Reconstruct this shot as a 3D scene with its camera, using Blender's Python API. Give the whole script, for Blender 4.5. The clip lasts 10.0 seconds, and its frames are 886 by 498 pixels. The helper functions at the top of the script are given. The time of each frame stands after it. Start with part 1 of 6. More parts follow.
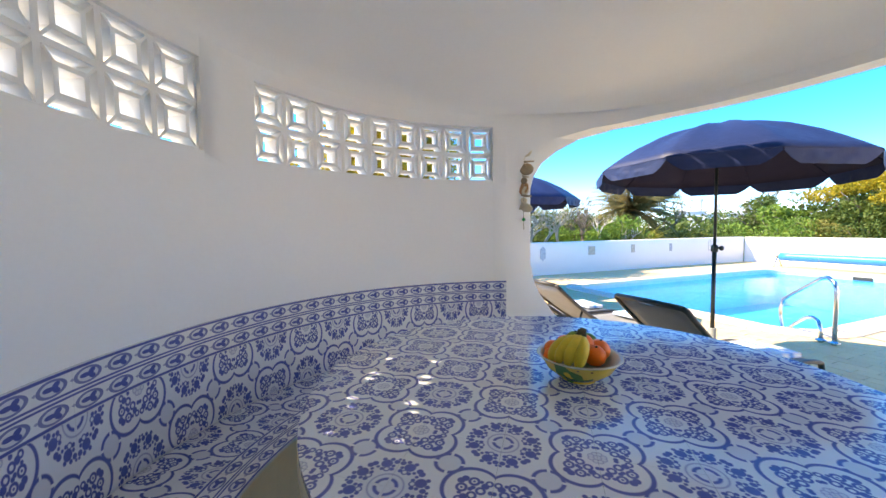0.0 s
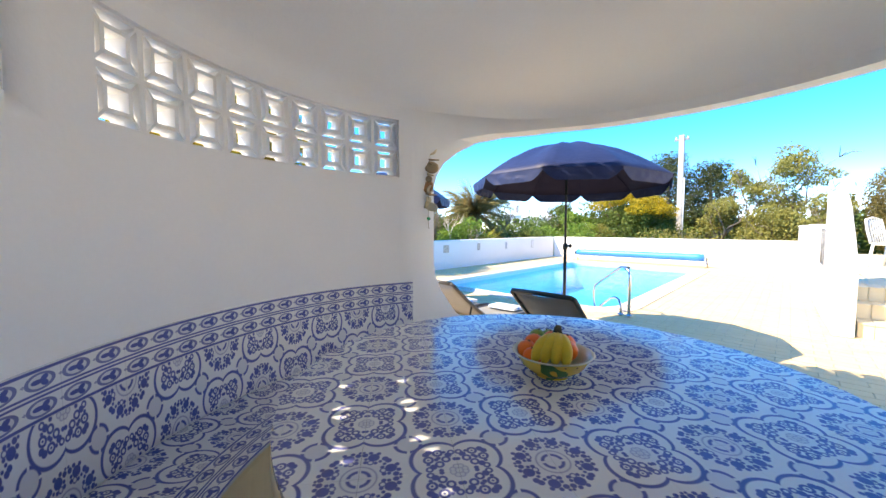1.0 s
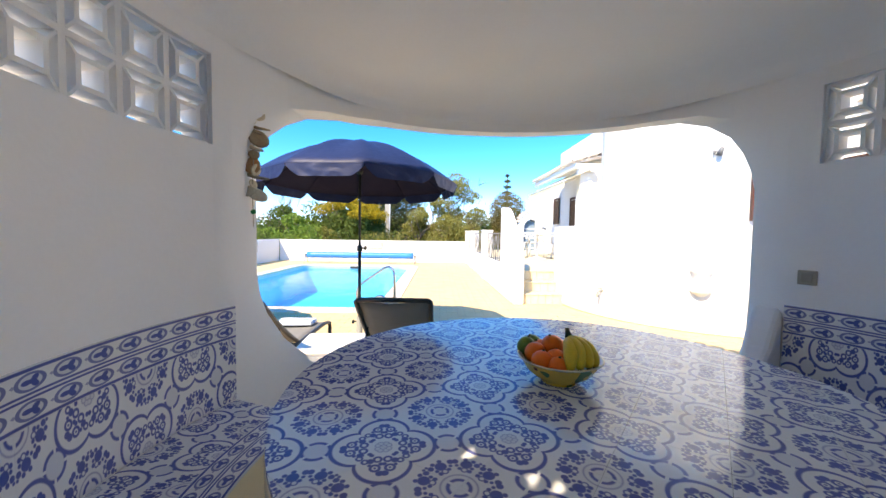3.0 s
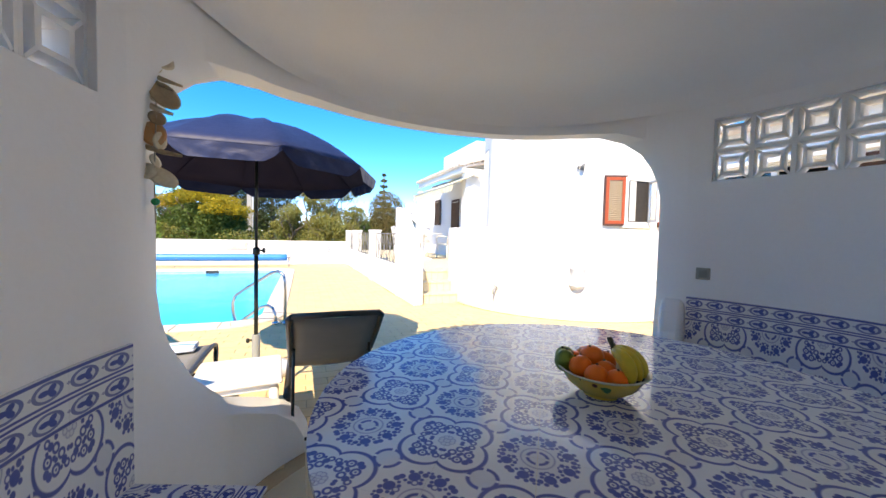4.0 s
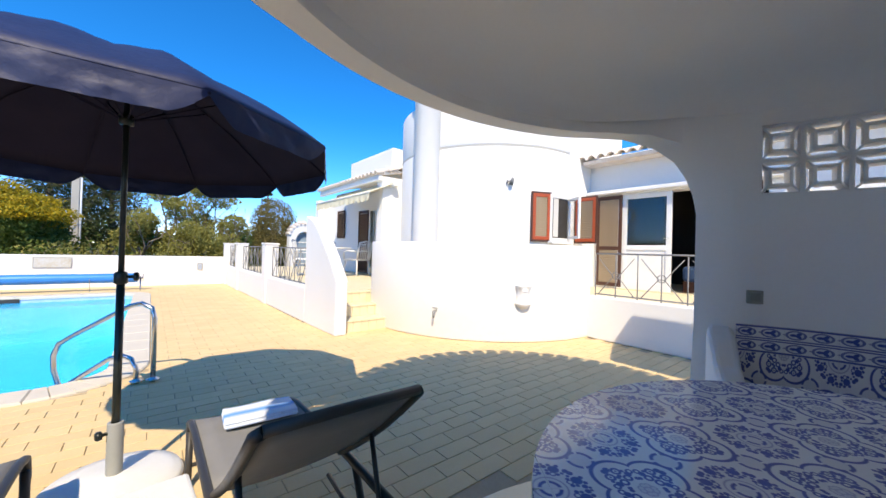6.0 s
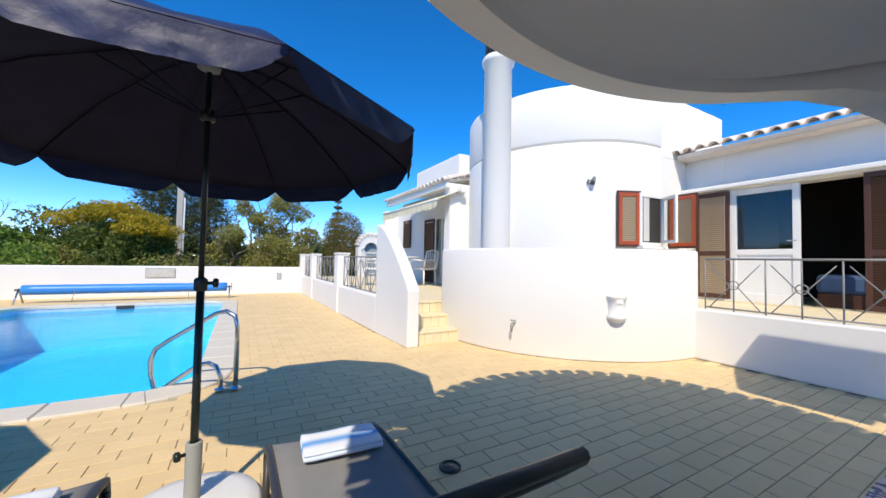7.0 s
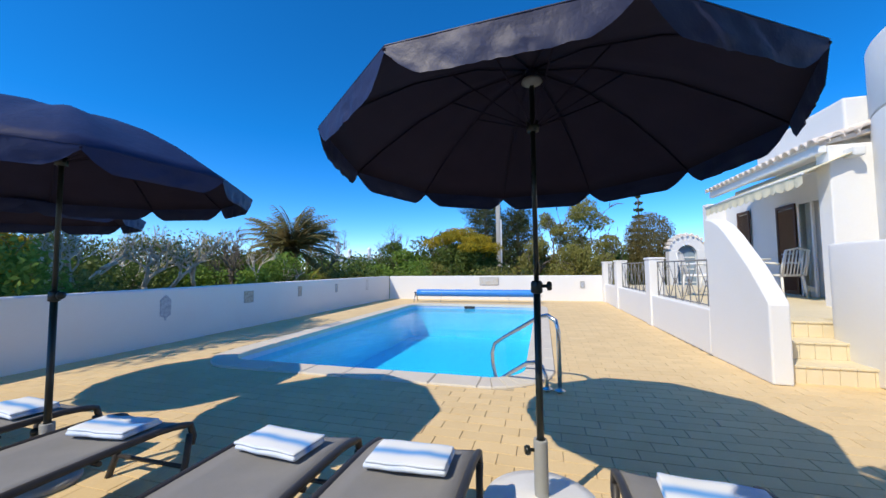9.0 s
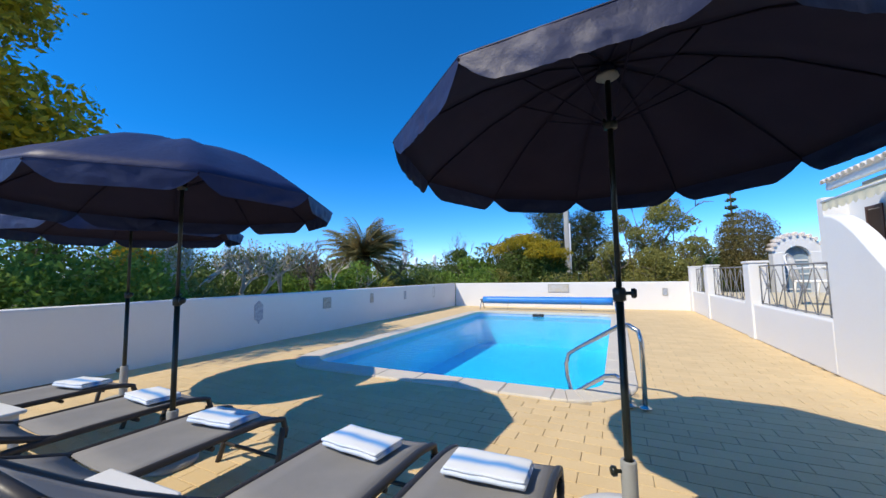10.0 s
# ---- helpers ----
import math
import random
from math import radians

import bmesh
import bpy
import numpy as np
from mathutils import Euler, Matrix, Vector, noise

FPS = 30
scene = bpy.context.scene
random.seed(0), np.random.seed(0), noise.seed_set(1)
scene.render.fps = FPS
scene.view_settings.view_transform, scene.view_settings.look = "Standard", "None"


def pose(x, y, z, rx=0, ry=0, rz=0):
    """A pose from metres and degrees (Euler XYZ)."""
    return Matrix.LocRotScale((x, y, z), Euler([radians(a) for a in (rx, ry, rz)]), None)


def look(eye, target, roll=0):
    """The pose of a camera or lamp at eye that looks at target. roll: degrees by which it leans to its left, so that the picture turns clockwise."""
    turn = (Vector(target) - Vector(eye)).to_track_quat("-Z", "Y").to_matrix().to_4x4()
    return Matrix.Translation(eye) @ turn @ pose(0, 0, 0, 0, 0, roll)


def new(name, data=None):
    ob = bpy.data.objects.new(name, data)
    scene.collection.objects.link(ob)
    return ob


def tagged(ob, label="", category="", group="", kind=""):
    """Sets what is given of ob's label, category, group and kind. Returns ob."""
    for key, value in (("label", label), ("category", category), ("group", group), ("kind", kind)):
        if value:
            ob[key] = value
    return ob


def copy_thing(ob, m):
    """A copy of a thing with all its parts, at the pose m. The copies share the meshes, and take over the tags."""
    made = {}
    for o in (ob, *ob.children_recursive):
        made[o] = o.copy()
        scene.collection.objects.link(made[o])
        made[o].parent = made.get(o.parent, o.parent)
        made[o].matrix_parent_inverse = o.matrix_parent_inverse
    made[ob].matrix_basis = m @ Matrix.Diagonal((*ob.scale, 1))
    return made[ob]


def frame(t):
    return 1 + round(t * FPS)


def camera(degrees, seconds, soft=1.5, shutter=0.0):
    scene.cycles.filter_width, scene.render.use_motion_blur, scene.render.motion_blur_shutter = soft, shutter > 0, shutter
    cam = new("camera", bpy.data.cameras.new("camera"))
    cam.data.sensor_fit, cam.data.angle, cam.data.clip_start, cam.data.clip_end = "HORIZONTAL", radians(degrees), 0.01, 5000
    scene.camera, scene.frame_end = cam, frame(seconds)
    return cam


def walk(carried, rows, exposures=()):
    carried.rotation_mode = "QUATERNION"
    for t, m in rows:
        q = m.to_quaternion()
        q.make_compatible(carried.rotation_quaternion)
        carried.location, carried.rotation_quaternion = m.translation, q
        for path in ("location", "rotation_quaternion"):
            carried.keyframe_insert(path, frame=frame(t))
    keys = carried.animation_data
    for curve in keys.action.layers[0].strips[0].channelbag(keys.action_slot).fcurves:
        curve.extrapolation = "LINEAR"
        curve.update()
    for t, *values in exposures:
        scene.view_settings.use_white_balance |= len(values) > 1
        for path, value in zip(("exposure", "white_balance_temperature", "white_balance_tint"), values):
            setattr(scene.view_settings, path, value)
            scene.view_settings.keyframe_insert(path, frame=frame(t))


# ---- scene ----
cam = camera(102.5, 10.0)
PATH = [
    (0, (0.839, -0.771, 1.221), (-1.021, -0.043, 1.113), -0.7),
    (0.5, (0.697, -0.909, 1.219), (-0.976, 0.181, 1.11), -0.2),
    (1, (0.508, -1.021, 1.22), (-0.884, 0.411, 1.103), 0.0),
    (1.5, (0.324, -1.088, 1.201), (-0.759, 0.589, 1.091), 0.3),
    (2, (0.087, -1.108, 1.183), (-0.63, 0.757, 1.086), 0.5),
    (2.5, (-0.139, -1.1, 1.194), (-0.494, 0.866, 1.102), 0.6),
    (4, (-0.807, -0.757, 1.201), (-0.076, 1.103, 1.122), 1.4),
    (4.5, (-0.953, -0.554, 1.196), (0.067, 1.165, 1.134), 1.6),
    (5, (-1.059, -0.319, 1.2), (0.198, 1.237, 1.165), 1.8),
    (6.5, (-1.058, 0.453, 1.198), (0.197, 2.009, 1.245), 1.5),
    (7, (-1.019, 0.613, 1.157), (-0.031, 2.35, 1.223), 1.1),
    (7.5, (-1.025, 0.719, 1.143), (-0.401, 2.618, 1.225), 0.7),
    (8, (-1.077, 0.777, 1.124), (-0.905, 2.768, 1.215), 0.1),
    (8.5, (-1.125, 0.802, 1.118), (-1.34, 2.787, 1.22), -0.3),
    (9, (-1.14, 0.813, 1.121), (-1.678, 2.736, 1.231), -0.6),
    (9.5, (-1.161, 0.81, 1.123), (-1.897, 2.665, 1.252), -0.7),
    (10, (-1.175, 0.804, 1.121), (-2.047, 2.597, 1.275), -1.0),
]
walk(cam, [(t, look(e, g, r)) for t, e, g, r in PATH], exposures=[(0, 2.5, 8700, 10), (2.5, 2.12, 8700, 11), (4.5, 1.8, 8600, 12), (6.5, 1.18, 7750, 10), (8.0, 0.88, 7350, 9), (10.0, 0.88, 7250, 9)])

# world, sun
SUN_EL, SUN_AZ = radians(46.5), math.atan2(-0.839, -0.545)
world = bpy.data.worlds.new("world")
scene.world = world
world.use_nodes = True
sky = world.node_tree.nodes.new("ShaderNodeTexSky")
sky.sky_type, sky.sun_disc = "NISHITA", False
sky.sun_elevation, sky.sun_rotation = SUN_EL, math.pi / 2 - SUN_AZ
sky.air_density, sky.dust_density, sky.ozone_density, sky.altitude = 0.8, 0.0, 6.0, 2000.0
world.node_tree.nodes["Background"].inputs[1].default_value = 0.15
vivid = world.node_tree.nodes.new("ShaderNodeHueSaturation")
vivid.inputs["Saturation"].default_value = 1.3
world.node_tree.links.new(sky.outputs[0], vivid.inputs["Color"])
deepen = world.node_tree.nodes.new("ShaderNodeMix")
deepen.data_type, deepen.blend_type = "RGBA", "MULTIPLY"
deepen.inputs[0].default_value, deepen.inputs[7].default_value = 1.0, (1.08, 0.96, 1.04, 1)
world.node_tree.links.new(vivid.outputs[0], deepen.inputs[6])
world.node_tree.links.new(deepen.outputs[2], world.node_tree.nodes["Background"].inputs[0])
sun = new("sun", bpy.data.lights.new("sun", "SUN"))
sun.data.energy, sun.data.angle, sun.data.color = 2.25, radians(0.55), (1.0, 0.94, 0.83)
sun.matrix_world = look((-0.545 * 10, -0.839 * 10, 10 * math.tan(SUN_EL)), (0, 0, 0))

# ---- materials ----
class V:
    """A value in a node tree, with arithmetic."""
    def __init__(self, nt, s):
        self.nt, self.s = nt, s
    def op(self, kind, *others, clamp=False):
        n = self.nt.nodes.new("ShaderNodeMath")
        n.operation, n.use_clamp = kind, clamp
        for i, o in enumerate((self, *others)):
            if isinstance(o, V):
                self.nt.links.new(o.s, n.inputs[i])
            else:
                n.inputs[i].default_value = o
        return V(self.nt, n.outputs[0])
    def __add__(self, o): return self.op("ADD", o)
    def __sub__(self, o): return self.op("SUBTRACT", o)
    def __mul__(self, o): return self.op("MULTIPLY", o)
    def __truediv__(self, o): return self.op("DIVIDE", o)
    def abs(self): return self.op("ABSOLUTE")
    def cos(self): return self.op("COSINE")
    def max(self, o): return self.op("MAXIMUM", o)
    def min(self, o): return self.op("MINIMUM", o)
    def below(self, o, soft=0.012):
        """1 where the value is below o, with a soft edge."""
        n = self.nt.nodes.new("ShaderNodeMapRange")
        n.interpolation_type = "SMOOTHSTEP"
        self.nt.links.new((self - o).s, n.inputs[0])
        for i, v in ((1, -soft), (2, soft), (3, 1.0), (4, 0.0)):
            n.inputs[i].default_value = v
        return V(self.nt, n.outputs[0])


def basic(name, color, rough=0.6, metal=0.0, spec=0.5, trans=0.0, ior=1.45):
    m = bpy.data.materials.new(name)
    m.use_nodes = True
    b = m.node_tree.nodes["Principled BSDF"]
    b.inputs["Base Color"].default_value = (*color, 1)
    b.inputs["Roughness"].default_value = rough
    b.inputs["Metallic"].default_value = metal
    b.inputs["Specular IOR Level"].default_value = spec
    b.inputs["Transmission Weight"].default_value = trans
    b.inputs["IOR"].default_value = ior
    return m, m.node_tree, b


def mixed(nt, fac, a, b, kind="MIX"):
    n = nt.nodes.new("ShaderNodeMix")
    n.data_type, n.blend_type = "RGBA", kind
    for i, v in ((0, fac), (6, a), (7, b)):
        if isinstance(v, V):
            nt.links.new(v.s, n.inputs[i])
        elif isinstance(v, bpy.types.NodeSocket):
            nt.links.new(v, n.inputs[i])
        else:
            n.inputs[i].default_value = v if i == 0 else (*v, 1)
    return n.outputs[2]


def noise_at(nt, scale, detail=4.0, coord="Object", rough=0.55, stretch=None):
    tc = nt.nodes.new("ShaderNodeTexCoord")
    n = nt.nodes.new("ShaderNodeTexNoise")
    n.inputs["Scale"].default_value, n.inputs["Detail"].default_value, n.inputs["Roughness"].default_value = scale, detail, rough
    src = tc.outputs[coord]
    if stretch:
        mp = nt.nodes.new("ShaderNodeMapping")
        mp.inputs["Scale"].default_value = stretch
        nt.links.new(src, mp.inputs[0])
        src = mp.outputs[0]
    nt.links.new(src, n.inputs["Vector"])
    return V(nt, n.outputs[0])


def bump(nt, b, h, strength=0.3, dist=0.01):
    n = nt.nodes.new("ShaderNodeBump")
    n.inputs["Strength"].default_value, n.inputs["Distance"].default_value = strength, dist
    nt.links.new(h.s, n.inputs["Height"])
    nt.links.new(n.outputs[0], b.inputs["Normal"])


def surface(name, c1, c2, rough=0.6, scale=6.0, fine=60.0, relief=0.3, dist=0.004, metal=0.0, spec=0.5, per_object=0.0, coord="Object", per_island=0.0, stretch=None):
    """Two tones mixed by coarse and fine noise, with fine relief; may vary from piece to piece."""
    m, nt, b = basic(name, c1, rough, metal, spec)
    big, small = noise_at(nt, scale, 3, coord, stretch=stretch), noise_at(nt, fine, 3, coord, stretch=stretch)
    f = (big * 0.65 + small * 0.35 - 0.3) * 2.2
    col = mixed(nt, f.op("ADD", 0.0, clamp=True), c1, c2)
    for amount, kind in ((per_object, 0), (per_island, 1)):
        if amount:
            n = nt.nodes.new("ShaderNodeNewGeometry" if kind else "ShaderNodeObjectInfo")
            r = V(nt, n.outputs["Random Per Island" if kind else "Random"])
            h = nt.nodes.new("ShaderNodeHueSaturation")
            nt.links.new((r * (2 * amount) + (1 - amount)).s, h.inputs["Value"])
            nt.links.new(col, h.inputs["Color"])
            col = h.outputs[0]
    nt.links.new(col, b.inputs["Base Color"])
    nt.links.new((small * 0.2 + (rough - 0.1)).s, b.inputs["Roughness"])
    if relief:
        bump(nt, b, small * 0.6 + big * 0.4, relief, dist)
    return m


STUCCO = surface("white_stucco", (0.90, 0.89, 0.87), (0.86, 0.85, 0.83), 0.85, 1.6, 55, 0.25, 0.004, spec=0.2)
HOUSE = surface("white_limewash", (0.79, 0.79, 0.775), (0.75, 0.75, 0.74), 0.85, 0.9, 40, 0.25, 0.005, spec=0.2)
PAVER = surface("buff_paver", (0.73, 0.555, 0.315), (0.65, 0.48, 0.26), 0.8, 3.0, 70, 0.3, 0.002, per_object=0.04, per_island=0.04, spec=0.3)
GROUT = surface("sandy_grout", (0.50, 0.39, 0.25), (0.40, 0.31, 0.20), 0.9, 3, 60)
COPING = surface("pale_coping", (0.66, 0.61, 0.52), (0.60, 0.55, 0.46), 0.75, 4, 60, 0.3, 0.002)
CREAM = surface("cream_floor", (0.76, 0.66, 0.46), (0.70, 0.60, 0.40), 0.6, 4, 50, 0.15, 0.002)
NAVY = surface("navy_canvas", (0.014, 0.022, 0.070), (0.024, 0.036, 0.10), 0.5, 5, 24, 0.35, 0.012, spec=0.32)
LINING = surface("dark_canvas_lining", (0.024, 0.021, 0.040), (0.032, 0.028, 0.050), 0.9, 6, 90, 0.2, 0.002, spec=0.08)
POLE = surface("dark_painted_steel", (0.012, 0.018, 0.016), (0.02, 0.025, 0.022), 0.35, 5, 80, 0.1, 0.001)
TUBE = surface("grey_plastic_tube", (0.32, 0.33, 0.32), (0.28, 0.29, 0.28), 0.5, 5, 80, 0.1, 0.001)
FRAME = surface("charcoal_frame", (0.035, 0.033, 0.033), (0.05, 0.047, 0.046), 0.45, 5, 80, 0.1, 0.001)
SLING = surface("grey_sling_mesh", (0.25, 0.25, 0.25), (0.21, 0.21, 0.215), 0.8, 8, 220, 0.4, 0.002, spec=0.3)
PLASTIC = surface("white_plastic", (0.78, 0.78, 0.76), (0.72, 0.72, 0.70), 0.4, 5, 60, 0.08, 0.001)
STEEL = surface("polished_steel", (0.62, 0.63, 0.65), (0.55, 0.56, 0.58), 0.22, 5, 60, 0.05, 0.001, metal=1.0)
IRON = surface("grey_iron", (0.24, 0.245, 0.25), (0.17, 0.175, 0.18), 0.5, 6, 80, 0.2, 0.001)
ROLLER = surface("blue_bubble_cover", (0.02, 0.22, 0.68), (0.03, 0.27, 0.75), 0.4, 5, 90, 0.5, 0.004)
BROWN = surface("dark_brown_wood", (0.085, 0.035, 0.022), (0.06, 0.025, 0.016), 0.5, 4, 50, 0.2, 0.002)
RUST = surface("russet_frame", (0.40, 0.075, 0.025), (0.34, 0.06, 0.02), 0.5, 4, 50, 0.2, 0.002)
LOUVRE = surface("tan_louvre", (0.46, 0.36, 0.25), (0.40, 0.31, 0.21), 0.6, 6, 60, 0.2, 0.002)
TERRA = surface("lime_washed_terracotta", (0.84, 0.80, 0.75), (0.74, 0.60, 0.49), 0.8, 7, 40, 0.4, 0.004, per_object=0.05)
PALE_BARK = surface("pale_fig_bark", (0.66, 0.60, 0.51), (0.44, 0.39, 0.32), 0.9, 6, 40, 0.7, 0.02)
BARK = surface("grey_bark", (0.24, 0.20, 0.16), (0.14, 0.11, 0.085), 0.9, 6, 40, 0.7, 0.02)
CONCRETE = surface("grey_concrete", (0.46, 0.45, 0.41), (0.38, 0.37, 0.34), 0.9, 3, 40)
SOIL = surface("dry_ground", (0.20, 0.17, 0.10), (0.09, 0.11, 0.04), 0.95, 0.4, 8, 0.5, 0.03)
CANVAS = surface("cream_awning", (0.74, 0.68, 0.50), (0.68, 0.62, 0.44), 0.8, 5, 90, 0.2, 0.002)
# near-black base colour: the gloom of unlit rooms is put into the paint
DARK = surface("painted_dim_interior", (0.045, 0.04, 0.038), (0.03, 0.028, 0.027), 0.9, 2, 20)
FABRIC = surface("pale_curtain", (0.62, 0.61, 0.58), (0.55, 0.54, 0.52), 0.9, 3, 60)
BEDCLOTH = surface("blue_bedcover", (0.05, 0.10, 0.20), (0.07, 0.13, 0.25), 0.9, 3, 60)
POOLTILE = surface("pool_mosaic", (0.03, 0.66, 0.92), (0.05, 0.72, 0.95), 0.4, 2, 30, 0.1, 0.002)
RIM_TILE = surface("pale_waterline_tile", (0.45, 0.62, 0.80), (0.25, 0.45, 0.72), 0.3, 12, 60, 0.2, 0.002)


def leafy(name, c1, c2, thin=0.32):
    """Leaves that vary one by one and let some light through."""
    m, nt, b = basic(name, c1, 0.55, spec=0.3)
    g = nt.nodes.new("ShaderNodeNewGeometry")
    r = V(nt, g.outputs["Random Per Island"])
    big = noise_at(nt, 0.9, 2)
    col = mixed(nt, (r * 0.6 + big * 0.8 - 0.2).op("ADD", 0.0, clamp=True), c1, c2)
    nt.links.new(col, b.inputs["Base Color"])
    through_leaf, mix = nt.nodes.new("ShaderNodeBsdfTranslucent"), nt.nodes.new("ShaderNodeMixShader")
    nt.links.new(col, through_leaf.inputs["Color"])
    mix.inputs[0].default_value = thin
    nt.links.new(b.outputs[0], mix.inputs[1])
    nt.links.new(through_leaf.outputs[0], mix.inputs[2])
    nt.links.new(mix.outputs[0], nt.nodes["Material Output"].inputs["Surface"])
    return m


LEAF_GREEN = leafy("green_leaf", (0.065, 0.115, 0.022), (0.16, 0.21, 0.05))
LEAF_BRIGHT = leafy("bright_leaf", (0.11, 0.21, 0.03), (0.26, 0.38, 0.07))
LEAF_DARK = leafy("pine_needle", (0.04, 0.065, 0.025), (0.12, 0.13, 0.045), 0.2)
LEAF_YELLOW = leafy("yellow_bloom", (0.62, 0.43, 0.02), (0.20, 0.20, 0.03))
LEAF_OLIVE = leafy("olive_leaf", (0.18, 0.19, 0.05), (0.40, 0.36, 0.10))
LEAF_BROWN = leafy("brown_hedge", (0.21, 0.16, 0.055), (0.13, 0.12, 0.04), 0.1)
LEAF_PALM = leafy("palm_frond", (0.17, 0.19, 0.07), (0.44, 0.34, 0.17))
LEAF_AGAVE = leafy("agave_blade", (0.46, 0.42, 0.06), (0.30, 0.34, 0.08))

GLASS, _, _ = basic("window_glass", (0.9, 0.95, 0.97), 0.02, trans=1.0)


def water_material():
    """Clear tinted water: light passes through, the sky shows in it by Fresnel."""
    m = bpy.data.materials.new("pool_water")
    m.use_nodes = True
    nt = m.node_tree
    nt.nodes.clear()
    out, mix = nt.nodes.new("ShaderNodeOutputMaterial"), nt.nodes.new("ShaderNodeMixShader")
    clear, gloss, fres, bmp = (nt.nodes.new("ShaderNode" + k) for k in ("BsdfTransparent", "BsdfGlossy", "Fresnel", "Bump"))
    clear.inputs["Color"].default_value = (0.10, 0.90, 1.0, 1)
    gloss.inputs["Roughness"].default_value = 0.06
    fres.inputs["IOR"].default_value = 1.2
    bmp.inputs["Strength"].default_value, bmp.inputs["Distance"].default_value = 0.3, 0.06
    nt.links.new((noise_at(nt, 2.2, 3) * 0.6 + noise_at(nt, 9.0, 2) * 0.4).s, bmp.inputs["Height"])
    nt.links.new(bmp.outputs[0], gloss.inputs["Normal"])
    nt.links.new(fres.outputs[0], mix.inputs[0])
    nt.links.new(clear.outputs[0], mix.inputs[1])
    nt.links.new(gloss.outputs[0], mix.inputs[2])
    nt.links.new(mix.outputs[0], out.inputs[0])
    return m


WATER = water_material()


def azulejo():
    """Glazed tile: rosettes and quatrefoils at the corners of a square tile, a ring at its centre; UV in tiles."""
    m, nt, b = basic("blue_white_azulejo", (0.8, 0.8, 0.8), 0.12, spec=0.6)
    tc = nt.nodes.new("ShaderNodeTexCoord")
    sep = nt.nodes.new("ShaderNodeSeparateXYZ")
    nt.links.new(tc.outputs["UV"], sep.inputs[0])
    u, v = V(nt, sep.outputs[0]), V(nt, sep.outputs[1])

    def polar(du, dv):
        # nearest point of the lattice with diagonal periods (1, 1) and (1, -1), shifted
        a, c = ((u - du) + (v - dv)) * 0.5, ((u - du) - (v - dv)) * 0.5
        a, c = a - a.op("ROUND"), c - c.op("ROUND")
        x, y = a + c, a - c
        r = (x * x + y * y).op("SQRT")
        return r, y.op("ARCTAN2", x)

    rq, tq = polar(0.0, 0.0)     # quatrefoil centres
    rf, tf = polar(1.0, 0.0)     # rosette centres
    ru = (u - 0.5) - (u - 0.5).op("ROUND")
    rv = (v - 0.5) - (v - 0.5).op("ROUND")
    rc = (ru * ru + rv * rv).op("SQRT")
    def dot(a, b, a0, b0, r):
        x, y = a - a0, b - b0
        return (x * x + y * y).op("SQRT").below(r, 0.008)

    def hoop(a, b, a0, b0, r, w):
        x, y = a - a0, b - b0
        return ((x * x + y * y).op("SQRT") - r).abs().below(w, 0.008)

    # quatrefoil outline, its lobes towards the rings
    edge = (tq * 2.0).op("SINE").abs().op("POWER", 0.8) * 0.165 + 0.395
    line = (rq - edge).abs().below(0.024) * rc.below(0.145).op("SUBTRACT", 1.0).abs()
    gaps = (ru.abs().min(rv.abs())).below(0.016, 0.004).op("SUBTRACT", 1.0).abs()
    ring = (rc - 0.145).abs().below(0.021) * gaps
    # scrolls along the lobes
    xq, yq = rq * tq.cos(), rq * tq.op("SINE")
    p, q = ((xq + yq) * 0.7071).abs(), ((xq - yq) * 0.7071).abs()
    a, b2 = p.max(q), p.min(q)
    scroll = hoop(a, b2, 0.345, 0.075, 0.045, 0.015).max(dot(a, b2, 0.425, 0.026, 0.040)).max(dot(a, b2, 0.235, 0.125, 0.040)).max(hoop(a, b2, 0.21, 0.052, 0.038, 0.014)).max(dot(a, b2, 0.285, 0.018, 0.026)).max(dot(a, b2, 0.14, 0.115, 0.026)).max(dot(a, b2, 0.30, 0.13, 0.022)).max(dot(a, b2, 0.345, 0.075, 0.014)).max(hoop(a, b2, 0.24, 0.18, 0.030, 0.012))
    heart = hoop(a, b2, 0.06, 0.03, 0.030, 0.007) * 0.45
    # rosette of eight feathered leaves
    xf, yf = (rf * tf.cos()).abs(), (rf * tf.op("SINE")).abs()
    c, d = xf.max(yf), xf.min(yf)
    rose = dot(c, d, 0.315, 0.130, 0.062).max(dot(c, d, 0.392, 0.095, 0.026)).max(dot(c, d, 0.375, 0.180, 0.026)).max(dot(c, d, 0.365, 0.036, 0.033)).max(dot(c, d, 0.285, 0.250, 0.036)).max(dot(c, d, 0.245, 0.048, 0.026)).max(dot(c, d, 0.225, 0.150, 0.023)).max(dot(c, d, 0.295, 0.050, 0.022)).max(dot(c, d, 0.245, 0.200, 0.020)).max(dot(c, d, 0.41, 0.02, 0.018))
    frill = hoop(c, d, 0.235, 0.10, 0.030, 0.008)
    core = (rf - 0.105).abs().below(0.019) * d.below(0.016, 0.004).op("SUBTRACT", 1.0).abs()
    spots = (rf - 0.175).abs().below(0.009) * 0.6
    blue = line.max(ring).max(scroll).max(heart).max(rose).max(frill).max(core).max(spots)
    pale = rc.below(0.13) * 0.20 + rf.below(0.34) * 0.14 + rq.below(0.10) * 0.22
    wash = noise_at(nt, 14, 3)
    base = mixed(nt, (pale + wash * 0.06).op("ADD", 0.0, clamp=True), (0.78, 0.79, 0.80), (0.30, 0.33, 0.47))
    deep = mixed(nt, wash, (0.018, 0.028, 0.22), (0.06, 0.09, 0.40))
